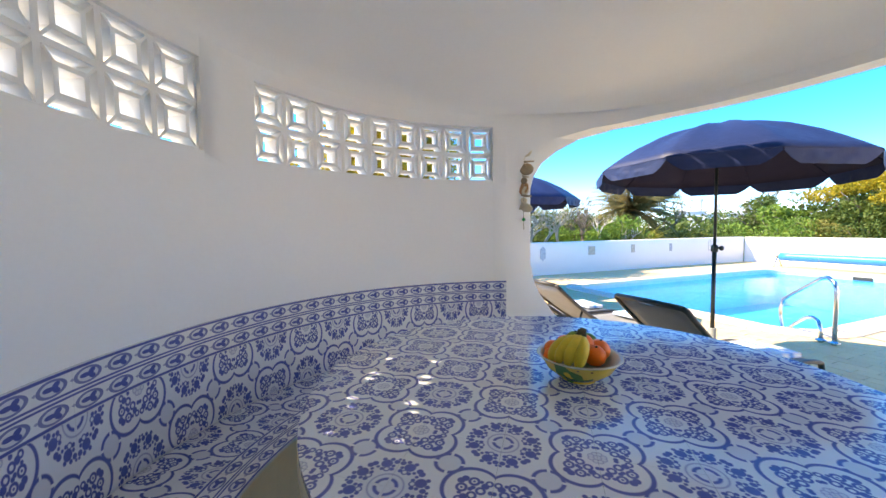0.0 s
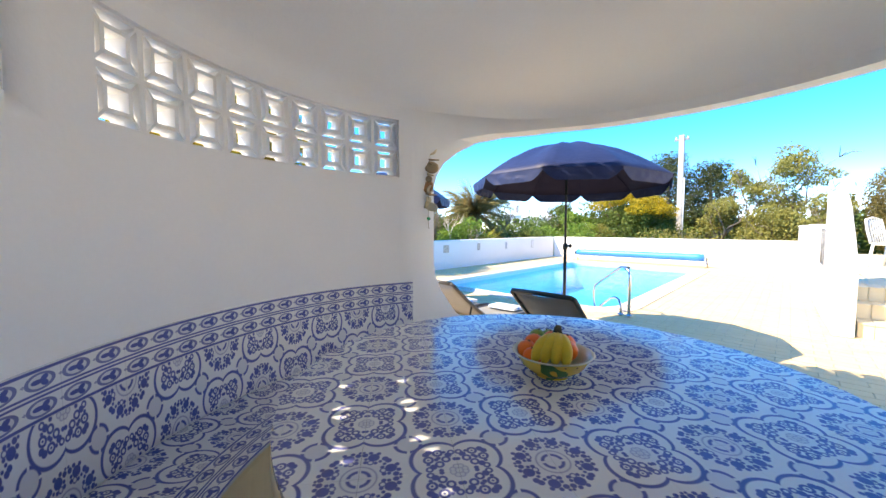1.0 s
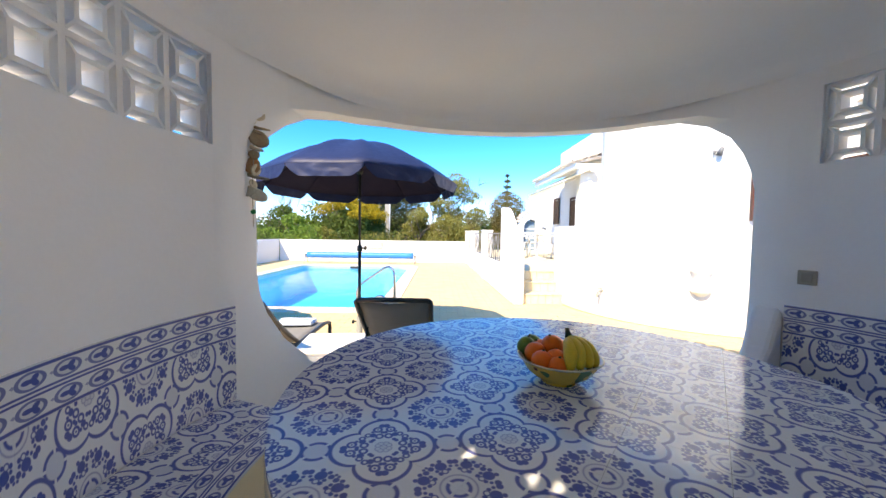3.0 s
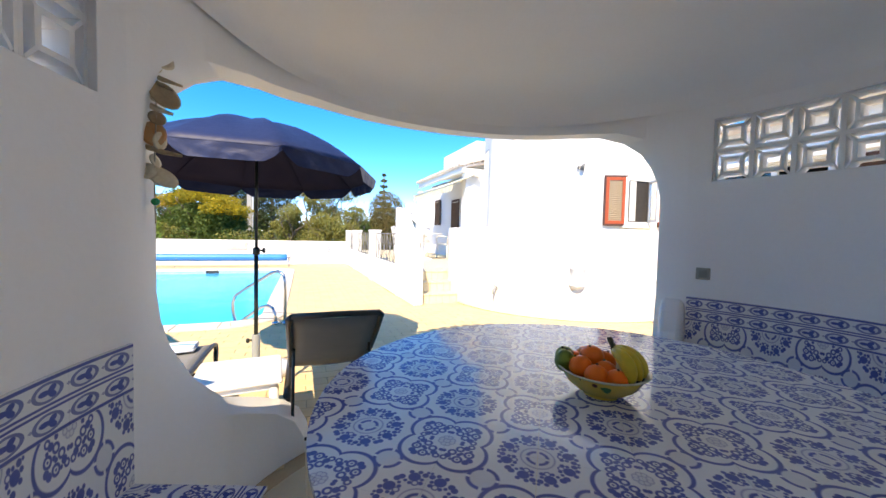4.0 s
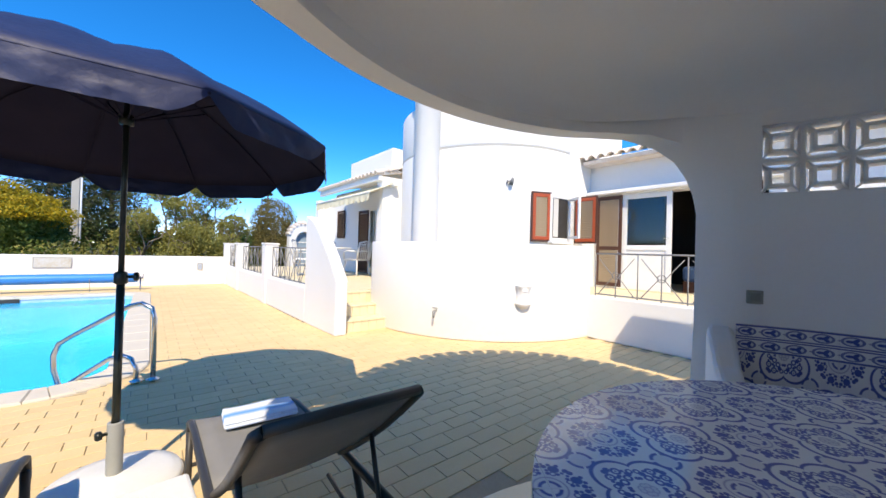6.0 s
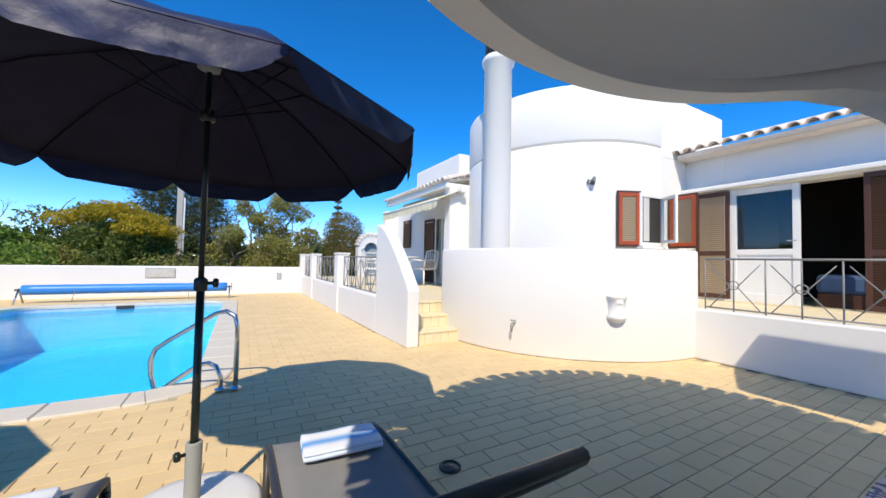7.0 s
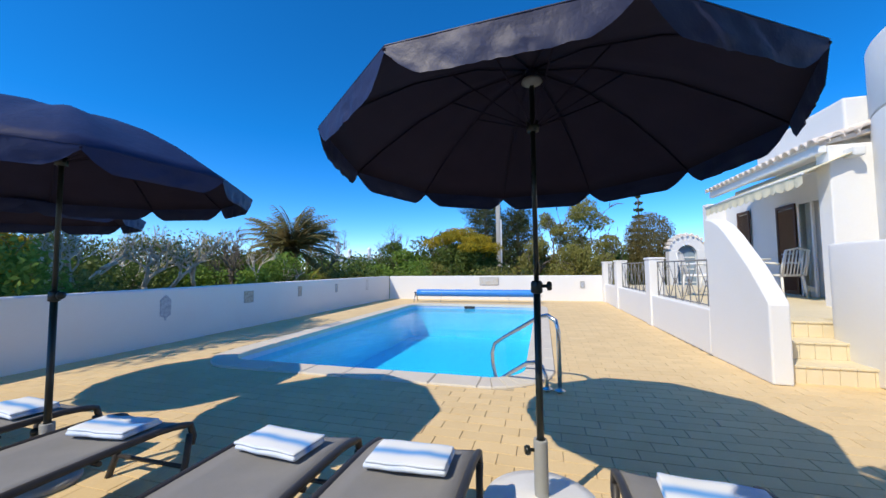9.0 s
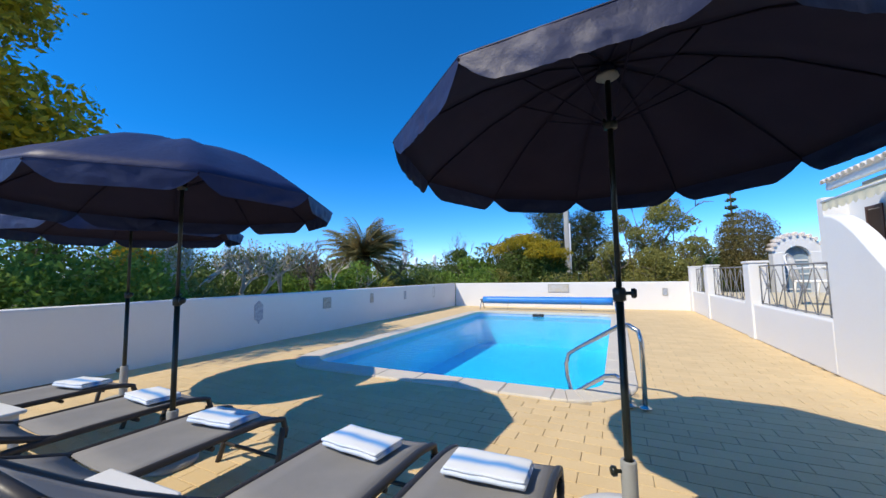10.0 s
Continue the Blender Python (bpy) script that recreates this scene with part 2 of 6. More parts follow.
    col = mixed(nt, blue.op("MULTIPLY", 0.93, clamp=True), base, deep)
    nt.links.new(col, b.inputs["Base Color"])
    bump(nt, b, noise_at(nt, 9, 2), 0.12, 0.004)
    return m


def azulejo_border():
    """Glazed border tile: two rows of hearts between double lines; UV in tiles."""
    m, nt, b = basic("blue_white_border_tile", (0.8, 0.8, 0.8), 0.14, spec=0.6)
    tc = nt.nodes.new("ShaderNodeTexCoord")
    sep = nt.nodes.new("ShaderNodeSeparateXYZ")
    nt.links.new(tc.outputs["UV"], sep.inputs[0])
    u, v = V(nt, sep.outputs[0]), V(nt, sep.outputs[1])
    lines = (v - 0.46).abs().below(0.022).max((v - 0.54).abs().below(0.022)).max((v - 0.04).abs().below(0.032)).max((v - 0.96).abs().below(0.032))
    x = (u * 2.0 - 0.5) - (u * 2.0 - 0.5).op("ROUND")
    y = ((v * 2.0 - 0.5) - (v * 2.0 - 0.5).op("ROUND"))
    r = (x * x + y * y * 1.6).op("SQRT")
    t = y.op("ARCTAN2", x)
    hoop = (r - (t.cos() * 0.05 + 0.36)).abs().below(0.055)
    heart = r.below((t * 3.0).cos() * 0.09 + 0.205, 0.02)
    dots = ((x.abs() - 0.5).abs() + y.abs()).below(0.07)
    blue = lines.max(hoop * 0.85).max(heart).max(dots * 0.6)
    wash = noise_at(nt, 14, 3)
    base = mixed(nt, (r.below(0.36) * 0.28 + wash * 0.06).op("ADD", 0.0, clamp=True), (0.78, 0.79, 0.80), (0.34, 0.38, 0.55))
    deep = mixed(nt, wash, (0.018, 0.028, 0.22), (0.06, 0.09, 0.40))
    nt.links.new(mixed(nt, blue.op("MULTIPLY", 0.93, clamp=True), base, deep), b.inputs["Base Color"])
    bump(nt, b, noise_at(nt, 9, 2), 0.12, 0.004)
    return m


AZULEJO, BORDER = azulejo(), azulejo_border()


# ---- building helpers ----
def mesh_from(name, verts, faces, material, smooth=False, uvs=None):
    me = bpy.data.meshes.new(name)
    me.from_pydata(verts, [], faces)
    if uvs is not None:
        lay = me.uv_layers.new(name="uv")
        lay.data.foreach_set("uv", [c for f in faces for i in f for c in uvs[i]])
    me.materials.append(material)
    if smooth:
        me.polygons.foreach_set("use_smooth", [True] * len(me.polygons))
    me.update()
    return me


def finish(bm, name, material, smooth=False):
    bmesh.ops.recalc_face_normals(bm, faces=bm.faces)
    me = bpy.data.meshes.new(name)
    bm.to_mesh(me)
    bm.free()
    me.materials.append(material)
    if smooth:
        me.polygons.foreach_set("use_smooth", [True] * len(me.polygons))
    return me


def part(name, bm, material, parent=None, label="", smooth=False):
    """Links a bmesh (or a ready mesh) as one mesh object under a thing or a part."""
    me = finish(bm, name, material, smooth) if isinstance(bm, bmesh.types.BMesh) else bm
    ob = new(name, me)
    if parent is not None:
        ob.parent = parent
    return tagged(ob, label)


def thing(name, label, category, m=None, group="", kind=""):
    ob = new(name)
    ob.empty_display_size = 0.1
    if m is not None:
        ob.matrix_world = m
    return tagged(ob, label, category, group, kind)


def box(bm, x0, x1, y0, y1, z0, z1, bevel=0.0, m=None):
    mt = Matrix.Translation(((x0 + x1) / 2, (y0 + y1) / 2, (z0 + z1) / 2)) @ Matrix.Diagonal((x1 - x0, y1 - y0, z1 - z0, 1))
    r = bmesh.ops.create_cube(bm, size=1.0, matrix=(m @ mt) if m else mt)
    if bevel:
        es = list({e for v in r["verts"] for e in v.link_edges})
        bmesh.ops.bevel(bm, geom=es, offset=bevel, segments=2, affect="EDGES", profile=0.5)


def boxed(*a, **k):
    bm = bmesh.new()
    box(bm, *a, **k)
    return bm


def tube(bm, pts, radius, sides=8, caps=True):
    """A round bar along points; radius may be one number or one for each point."""
    pts = [Vector(p) for p in pts]
    rs = radius if isinstance(radius, (list, tuple)) else [radius] * len(pts)
    rings, up = [], None
    for i, p in enumerate(pts):
        d = (pts[min(i + 1, len(pts) - 1)] - pts[max(i - 1, 0)]).normalized()
        if up is None:
            up = d.orthogonal().normalized()
        up = (up - d * up.dot(d)).normalized()
        w = d.cross(up)
        rings.append([bm.verts.new(p + (up * math.cos(a) + w * math.sin(a)) * rs[i]) for a in (2 * math.pi * k / sides for k in range(sides))])
    for a, b in zip(rings, rings[1:]):
        for k in range(sides):
            f = bm.faces.new((a[k], a[(k + 1) % sides], b[(k + 1) % sides], b[k]))
            f.smooth = True
    if caps:
        bm.faces.new(rings[0][::-1])
        bm.faces.new(rings[-1])


def tubed(pts, radius, sides=8):
    bm = bmesh.new()
    tube(bm, pts, radius, sides)
    return bm


def lathe(bm, profile, sides=32, m=None, cap=False):
    """Turns (radius, z) pairs about the z axis."""
    m = m or Matrix()
    rings = [[bm.verts.new(m @ Vector((r * math.cos(2 * math.pi * k / sides), r * math.sin(2 * math.pi * k / sides), z))) for k in range(sides)] for r, z in profile]
    for a, b in zip(rings, rings[1:]):
        for k in range(sides):
            bm.faces.new((a[k], a[(k + 1) % sides], b[(k + 1) % sides], b[k])).smooth = True
    if cap:
        bm.faces.new(rings[0][::-1])
        bm.faces.new(rings[-1])


def lathed(profile, sides=32, m=None, cap=False):
    bm = bmesh.new()
    lathe(bm, profile, sides, m, cap)
    return bm


def bevelled(ob, width, segments=2, angle=40):
    md = ob.modifiers.new("bevel", "BEVEL")
    md.width, md.segments, md.limit_method, md.angle_limit = width, segments, "ANGLE", radians(angle)
    return ob


def piecewise(pts, x):
    for (x0, y0), (x1, y1) in zip(pts, pts[1:]):
        if x0 <= x <= x1:
            return y0 + (y1 - y0) * (x - x0) / (x1 - x0)
    return pts[0][1] if x < pts[0][0] else pts[-1][1]

# ---- ground, patio and pool ----
PX0, PX1, PY0, PY1 = -5.08, -1.34, 4.45, 11.45       # water
CO = 0.30                                          # coping width


def ground_sheet():
    xs, ys = [-900, PX0, PX1, 900], [-900, PY0, PY1, 900]
    verts = [(x, y, -0.012) for y in ys for x in xs]
    faces = [(j * 4 + i, j * 4 + i + 1, j * 4 + i + 5, j * 4 + i + 4) for j in range(3) for i in range(3) if (i, j) != (1, 1)]
    tagged(new("ground", mesh_from("ground", verts, faces, SOIL)), "dry earth with sparse grass beyond the patio wall", "ground", kind="structure")
    xs, ys = [-6.9, PX0, PX1, 3.95], [-3.0, PY0, PY1, 13.45]
    verts = [(x, y, -0.005) for y in ys for x in xs]
    return tagged(new("patio_floor", mesh_from("patio_floor", verts, faces, GROUT)), "buff paved pool patio with sandy joints", "patio", kind="structure")


patio = ground_sheet()


PRAD = 0.42                                        # rounded corners of the pool


def pool_outline(out, n=8):
    """The pool's rounded outline, moved outwards, as points in order."""
    pts = []
    for cx, cy, a0 in ((PX1 - PRAD, PY0 + PRAD, -90), (PX1 - PRAD, PY1 - PRAD, 0), (PX0 + PRAD, PY1 - PRAD, 90), (PX0 + PRAD, PY0 + PRAD, 180)):
        for k in range(n + 1):
            a = radians(a0 + 90 * k / n)
            pts.append((cx + (PRAD + out) * math.cos(a), cy + (PRAD + out) * math.sin(a)))
    return pts


def off_pool(x, y):
    """Distance from the water's edge, positive outside."""
    dx, dy = max(PX0 + PRAD - x, x - PX1 + PRAD, 0), max(PY0 + PRAD - y, y - PY1 + PRAD, 0)
    return math.hypot(dx, dy) - PRAD


def pool():
    p = thing("swimming_pool", "rectangular blue swimming pool with rounded pale stone coping", "pool", kind="structure")
    a = pool_outline(0)
    n = len(a)

    def band(z0, z1):
        return [(x, y, z) for z in (z0, z1) for x, y in a], [(k, (k + 1) % n, n + (k + 1) % n, n + k) for k in range(n)]

    v, f = band(-0.95, -0.22)
    part("basin", mesh_from("basin", v, f + [tuple(range(n))], POOLTILE), POOLTILE, p)
    v, f = band(-0.22, 0.0)
    part("waterline_tile", mesh_from("waterline_tile", v, f, RIM_TILE), RIM_TILE, p, "band of pale blue waterline tiles")
    w = part("water", mesh_from("water", [(x, y, -0.11) for x, y in a], [tuple(range(n))], WATER), WATER, p, "clear rippled water")
    w.visible_shadow = False
    sk = part("skimmer", boxed(-0.16, 0.16, -0.01, 0.012, -0.10, -0.02, bevel=0.004), FRAME, p, "dark skimmer mouth in the far rim")
    sk.matrix_basis = pose(-3.3, PY1 - 0.012, 0)
    # coping stones: short ones round the corners, longer ones along the sides
    inner, outer = pool_outline(-0.015), pool_outline(CO)
    for k in range(n):
        i0, i1, o0, o1 = (Vector((*q, 0)) for q in (inner[k], inner[(k + 1) % n], outer[k], outer[(k + 1) % n]))
        m = max(1, round((i1 - i0).length / 0.5))
        for q in range(m):
            ring = [i0.lerp(i1, q / m), i0.lerp(i1, (q + 1) / m), o0.lerp(o1, (q + 1) / m), o0.lerp(o1, q / m)]
            c = sum(ring, Vector()) / 4
            verts, faces = [], []
            for z, g in ((-0.04, 0.003), (0.010, 0.003), (0.022, 0.014)):
                for r in ring:
                    d = (r - c).length
                    verts.append(tuple(c + (r - c) * (1 - g / d * 1.1) + Vector((0, 0, z))))
            for b in (0, 4):
                faces += [(b + e, b + (e + 1) % 4, b + 4 + (e + 1) % 4, b + 4 + e) for e in range(4)]
            part("coping_stone", mesh_from("coping_stone", verts, faces + [(8, 9, 10, 11)], COPING), COPING, p)


pool()

# boundary walls
def wall_run(name, pts, thick, z0, z1, material, label, cap=0.0):
    bm = bmesh.new()
    for (xa, ya), (xb, yb) in zip(pts, pts[1:]):
        d = Vector((xb - xa, yb - ya, 0))
        ang = math.degrees(math.atan2(d.y, d.x))
        box(bm, 0, d.length, 0, thick, z0, z1, bevel=0.025, m=pose(xa, ya, 0, 0, 0, ang))
    return tagged(part(name, bm, material), label, "wall", kind="structure")


wall_run("wall_west", [(-6.82, -3.0), (-6.80, 13.4)], 0.22, -0.2, 0.855, HOUSE, "low white limewashed boundary wall along the pool")
wall_run("wall_north", [(-6.80, 13.40), (0.80, 13.40)], 0.22, -0.2, 0.85, HOUSE, "low white limewashed boundary wall behind the pool")

# ---- round pavilion ----
CX, RI, RO = 0.08, 1.45, 1.53
LOW = [(35.1, 0.87), (35.4, 0.60), (35.8, 0.30), (36.8, 0.0),
       (120.6, 0.0), (121.2, 0.10), (123.0, 0.20), (126.5, 0.285), (132, 0.365), (140, 0.47), (146, 0.62), (150, 0.78), (151.4, 0.88), (152.0, 0.98)]
HIGH = [(35.1, 1.46), (35.8, 1.56), (37.2, 1.66), (39.5, 1.76), (43.5, 1.845), (49, 1.905), (56, 1.925), (75, 1.925), (95, 1.925), (120, 1.915), (132, 1.885), (140, 1.83), (145.5, 1.75), (149.2, 1.67), (151.2, 1.58), (152.0, 1.50)]
WTOP = 2.02


def bulge(deg):
    """0 at the closed wall, 1 in the middle of the opening, where the lintel swells outwards."""
    d = (deg + 360) % 360
    if not 35.1 < d < 152.0:
        return 0.0
    s = min(1.0, min(d - 35.1, 152.0 - d) / 28.0)
    return s * s * (3 - 2 * s)


def inner_angle(deg):
    """The reveal is splayed: the opening is wider on the inside."""
    d = (deg + 360) % 360
    return 94.25 + (d - 93.55) * 129.5 / 116.9 if 35.0 < d < 152.1 else d


def at_angle(deg, r, z):
    a = radians(deg)
    return (CX + r * math.cos(a), r * math.sin(a), z)


GRILLES = [(-138.6, -197.5), (-70.0, -128.9), (24.9, -34.0)]   # angular ranges of the pierced block bands
GZ0, GZ1 = 1.547, 1.907


def pavilion():
    p = thing("pavilion", "round white plastered pavilion with a wide rounded opening", "pavilion", kind="structure")
    # solid drum in sectors: full-height sectors, grille sectors with a slot, opening sectors with sill and lintel
    lowset = sorted({x for x, _ in LOW} | {x for x, _ in HIGH} | set(range(37, 151, 2)))
    end = 35.1 + 360
    marks = sorted([(g % 360) for pair in GRILLES for g in pair] )
    marks = sorted([g if g > 152.0 else g + 360 for g in marks])
    rest = sorted(set([152.0, end] + marks + [float(v) for v in range(163, 387, 4)]))
    bm = bmesh.new()
    cache = {}

    def vert(deg, r, z):
        key = (round((deg + 360) % 360, 3), r, round(z, 4))
        if key not in cache:
            k = bulge(deg)
            ang, rad = (inner_angle(deg), RI + 0.09 * k) if r == RI else (deg, RO + 0.13 * k)
            cache[key] = bm.verts.new(at_angle(ang, rad, z))
        return cache[key]

    def quad(*vs):
        vs = list(dict.fromkeys(vs))
        if len(vs) > 2:
            try:
                bm.faces.new(vs)
            except ValueError:
                pass

    def block(a0, a1, lo, hi, close=(0, 0, 0, 0)):
        """A wall sector between two angles from lo to hi (pairs of heights); close: start, end, bottom, top."""
        l0, l1 = lo
        h0, h1 = hi
        quad(vert(a0, RI, l0), vert(a1, RI, l1), vert(a1, RI, h1), vert(a0, RI, h0))
        quad(vert(a0, RO, l0), vert(a0, RO, h0), vert(a1, RO, h1), vert(a1, RO, l1))
        if close[0]:
            quad(vert(a0, RI, l0), vert(a0, RI, h0), vert(a0, RO, h0), vert(a0, RO, l0))
        if close[1]:
            quad(vert(a1, RI, l1), vert(a1, RO, l1), vert(a1, RO, h1), vert(a1, RI, h1))
        if close[2]:
            quad(vert(a0, RI, l0), vert(a0, RO, l0), vert(a1, RO, l1), vert(a1, RI, l1))
        if close[3]:
            quad(vert(a0, RI, h0), vert(a1, RI, h1), vert(a1, RO, h1), vert(a0, RO, h0))

    def in_grille(mid):
        return any(min(g) < m < max(g) for g in GRILLES for m in (mid, mid - 360, mid + 360))

    for a0, a1 in zip(rest, rest[1:]):
        mid = (a0 + a1) / 2
        g = in_grille(mid)
        # start and end of each grille slot
        before, after = in_grille(a0 - 0.05), in_grille(a1 + 0.05)
        if g:
            block(a0, a1, (0, 0), (GZ0, GZ0), (0, 0, 0, 1))
            block(a0, a1, (GZ1, GZ1), (WTOP, WTOP), (0, 0, 1, 0))
        else:
            for z0, z1, k in ((0, 0.87, 0), (0.87, 0.98, 0), (0.98, 1.46, 0), (1.46, 1.50, 0), (1.50, GZ0, 0), (GZ0, GZ1, 1), (GZ1, WTOP, 0)):
                cl = [0, 0, 0, 0]
                if k:
                    cl[0], cl[1] = int(before), int(after)
                if a0 == 152.0 and 0.98 <= z0 < 1.5:
                    cl[0] = 1
                if a1 == end and 0.87 <= z0 < 1.46:
                    cl[1] = 1
                block(a0, a1, (z0, z0), (z1, z1), cl)
    for a0, a1 in zip(lowset, lowset[1:]):
        l0, l1 = piecewise(LOW, a0), piecewise(LOW, a1)
        h0, h1 = piecewise(HIGH, a0), piecewise(HIGH, a1)
        if l0 > 0 or l1 > 0:
            block(a0, a1, (0, 0), (l0, l1), (0, 0, 0, 1))
        block(a0, a1, (h0, h1), (WTOP, WTOP), (0, 0, 1, 0))
    wall = part("wall_round", bm, STUCCO, p)
    for f in wall.data.polygons:
        f.use_smooth = True
    bevelled(wall, 0.022, 3, 50).modifiers["bevel"].harden_normals = True
    tagged(wall, "smooth white plaster with rounded edges")
    # roof slab with a ring of barrel tiles
    roof = part("roof", lathed([(0.001, 2.62), (0.9, 2.42), (1.66, 2.20), (1.66, 2.12), (1.61, 2.03)], 72, pose(CX, 0, 0)), TERRA, p, "low conical tiled roof")
    n = 64
    bm = bmesh.new()
    seg = 6
    prof = []
    for xa, za, ra in ((1.25, 2.325, 0.052), (1.76, 2.185, 0.068)):
        prof.append([Vector((xa, ra * math.cos(math.pi * k / seg), za + ra * math.sin(math.pi * k / seg) * 0.9)) for k in range(seg + 1)]
                    + [Vector((xa, (ra - 0.014) * math.cos(math.pi * (seg - k) / seg), za + (ra - 0.014) * math.sin(math.pi * (seg - k) / seg) * 0.9)) for k in range(seg + 1)])
    a, b = ([bm.verts.new(v) for v in ring] for ring in prof)
    m = len(a)
    for k in range(m):
        bm.faces.new((a[k], a[(k + 1) % m], b[(k + 1) % m], b[k]))
    bm.faces.new(b)
    tile = finish(bm, "roof_tile", TERRA)
    for k in range(n):
        ob = part("roof_tile", tile, TERRA, roof)
        ob.matrix_world = pose(CX, 0, 0, 0, 0, 360 * k / n)
    return p


pavilion_ob = pavilion()


def shade_roof():
    """An unseen small flat roof, added beside the pavilion to shade the paving and the planter wall."""
    t = thing("lean_to_roof", "unseen flat white roof on posts, added to shade the planter wall", "roof", pose(2.5, -0.5, 0), kind="structure")
    # outline laid back along the sun's direction from the wanted shadow edge
    ring = [(1.93, 0.36), (2.97, 0.80), (2.97, -0.4), (1.93, -0.4)]
    verts = [(x - 2.5, y + 0.5, z) for z in (2.20, 2.30) for x, y in ring]
    faces = [(3, 2, 1, 0), (4, 5, 6, 7)] + [(k, (k + 1) % 4, 4 + (k + 1) % 4, 4 + k) for k in range(4)]
    part("roof_slab", mesh_from("roof_slab", verts, faces, HOUSE), HOUSE, t)
    for x, y in ((2.86, -0.3), (2.86, 0.62)):
        part("post", boxed(x - 2.5 - 0.06, x - 2.5 + 0.06, y + 0.5 - 0.06, y + 0.5 + 0.06, 0, 2.2, bevel=0.01), HOUSE, t)


shade_roof()
# coved ceiling, reaching out over the opening
def ceiling():
    prof = [(1.449, 1.985), (1.438, 2.03), (1.40, 2.075), (1.32, 2.115), (1.15, 2.15), (0.8, 2.18), (0.4, 2.195), (0.02, 2.20)]
    n = 120
    bm = bmesh.new()
    rings = [[bm.verts.new(at_angle(360 * k / n, r * (1 + (0.09 * bulge(360 * k / n) / 1.449) * min(1, r / 1.15)), z)) for k in range(n)] for r, z in prof]
    for a, b in zip(rings, rings[1:]):
        for k in range(n):
            bm.faces.new((a[k], a[(k + 1) % n], b[(k + 1) % n], b[k]))
    bm.faces.new(rings[-1])
    tagged(part("ceiling", bm, STUCCO, smooth=True), "smooth white coved plaster ceiling", "ceiling", kind="structure")


ceiling()


def grille_block():
    """One pierced block, moulded in one piece: a square hole and four trapezoid slots; x across, z up, y through."""
    w, h, f, a, b, d = 0.084, 0.090, 0.010, 0.034, 0.049, 0.044
    g = 0.0065
    bm = bmesh.new()
    outer = [(-w, -h), (w, -h), (w, h), (-w, h)]
    frame_in = [(-w + f, -h + f), (w - f, -h + f), (w - f, h - f), (-w + f, h - f)]
    ring_out = [(-b, -b), (b, -b), (b, b), (-b, b)]
    ring_in = [(-a, -a), (a, -a), (a, a), (-a, a)]

    def prism(poly):
        lo = [bm.verts.new((x, -d, z)) for x, z in poly]
        hi = [bm.verts.new((x, d, z)) for x, z in poly]
        bm.faces.new(lo)
        bm.faces.new(hi[::-1])
        for k in range(len(poly)):
            bm.faces.new((lo[k], hi[k], hi[(k + 1) % len(poly)], lo[(k + 1) % len(poly)]))

    for k in range(4):
        n = (k + 1) % 4
        prism([outer[k], outer[n], frame_in[n], frame_in[k]])
        prism([ring_out[k], ring_out[n], ring_in[n], ring_in[k]])
        (x0, z0), (x1, z1) = ring_out[k], frame_in[k]
        sx, sz = (1 if x0 > 0 else -1), (1 if z0 > 0 else -1)
        prism([(x0 - sx * g, z0), (x0, z0 - sz * g), (x1, z1 - sz * g), (x1 - sx * g, z1)])
    bmesh.ops.remove_doubles(bm, verts=bm.verts, dist=0.0004)
    return finish(bm, "pierced_block", STUCCO)


BLOCK = grille_block()
for g0, g1 in GRILLES:
    lo, hi = min(g0, g1), max(g0, g1)
    gr = thing("vent_grille", "band of white pierced concrete blocks in the round wall", "vent", pose(*at_angle((lo + hi) / 2, 1.52, GZ0)), group="pierced block bands")
    n = 9
    for i in range(n):
        for j in range(2):
            ang = lo + (hi - lo) * (i + 0.5) / n
            ob = part("pierced_block", BLOCK, STUCCO, gr)
            ob.matrix_parent_inverse = gr.matrix_world.inverted()
            ob.matrix_basis = pose(*at_angle(ang, 1.515, GZ0 + 0.09 + 0.18 * j), 0, 0, ang - 90)

# built-in bench
B0, B1, SEAT, BACK = 159.0, 388.6, 0.45, 0.866
SR = 1.05


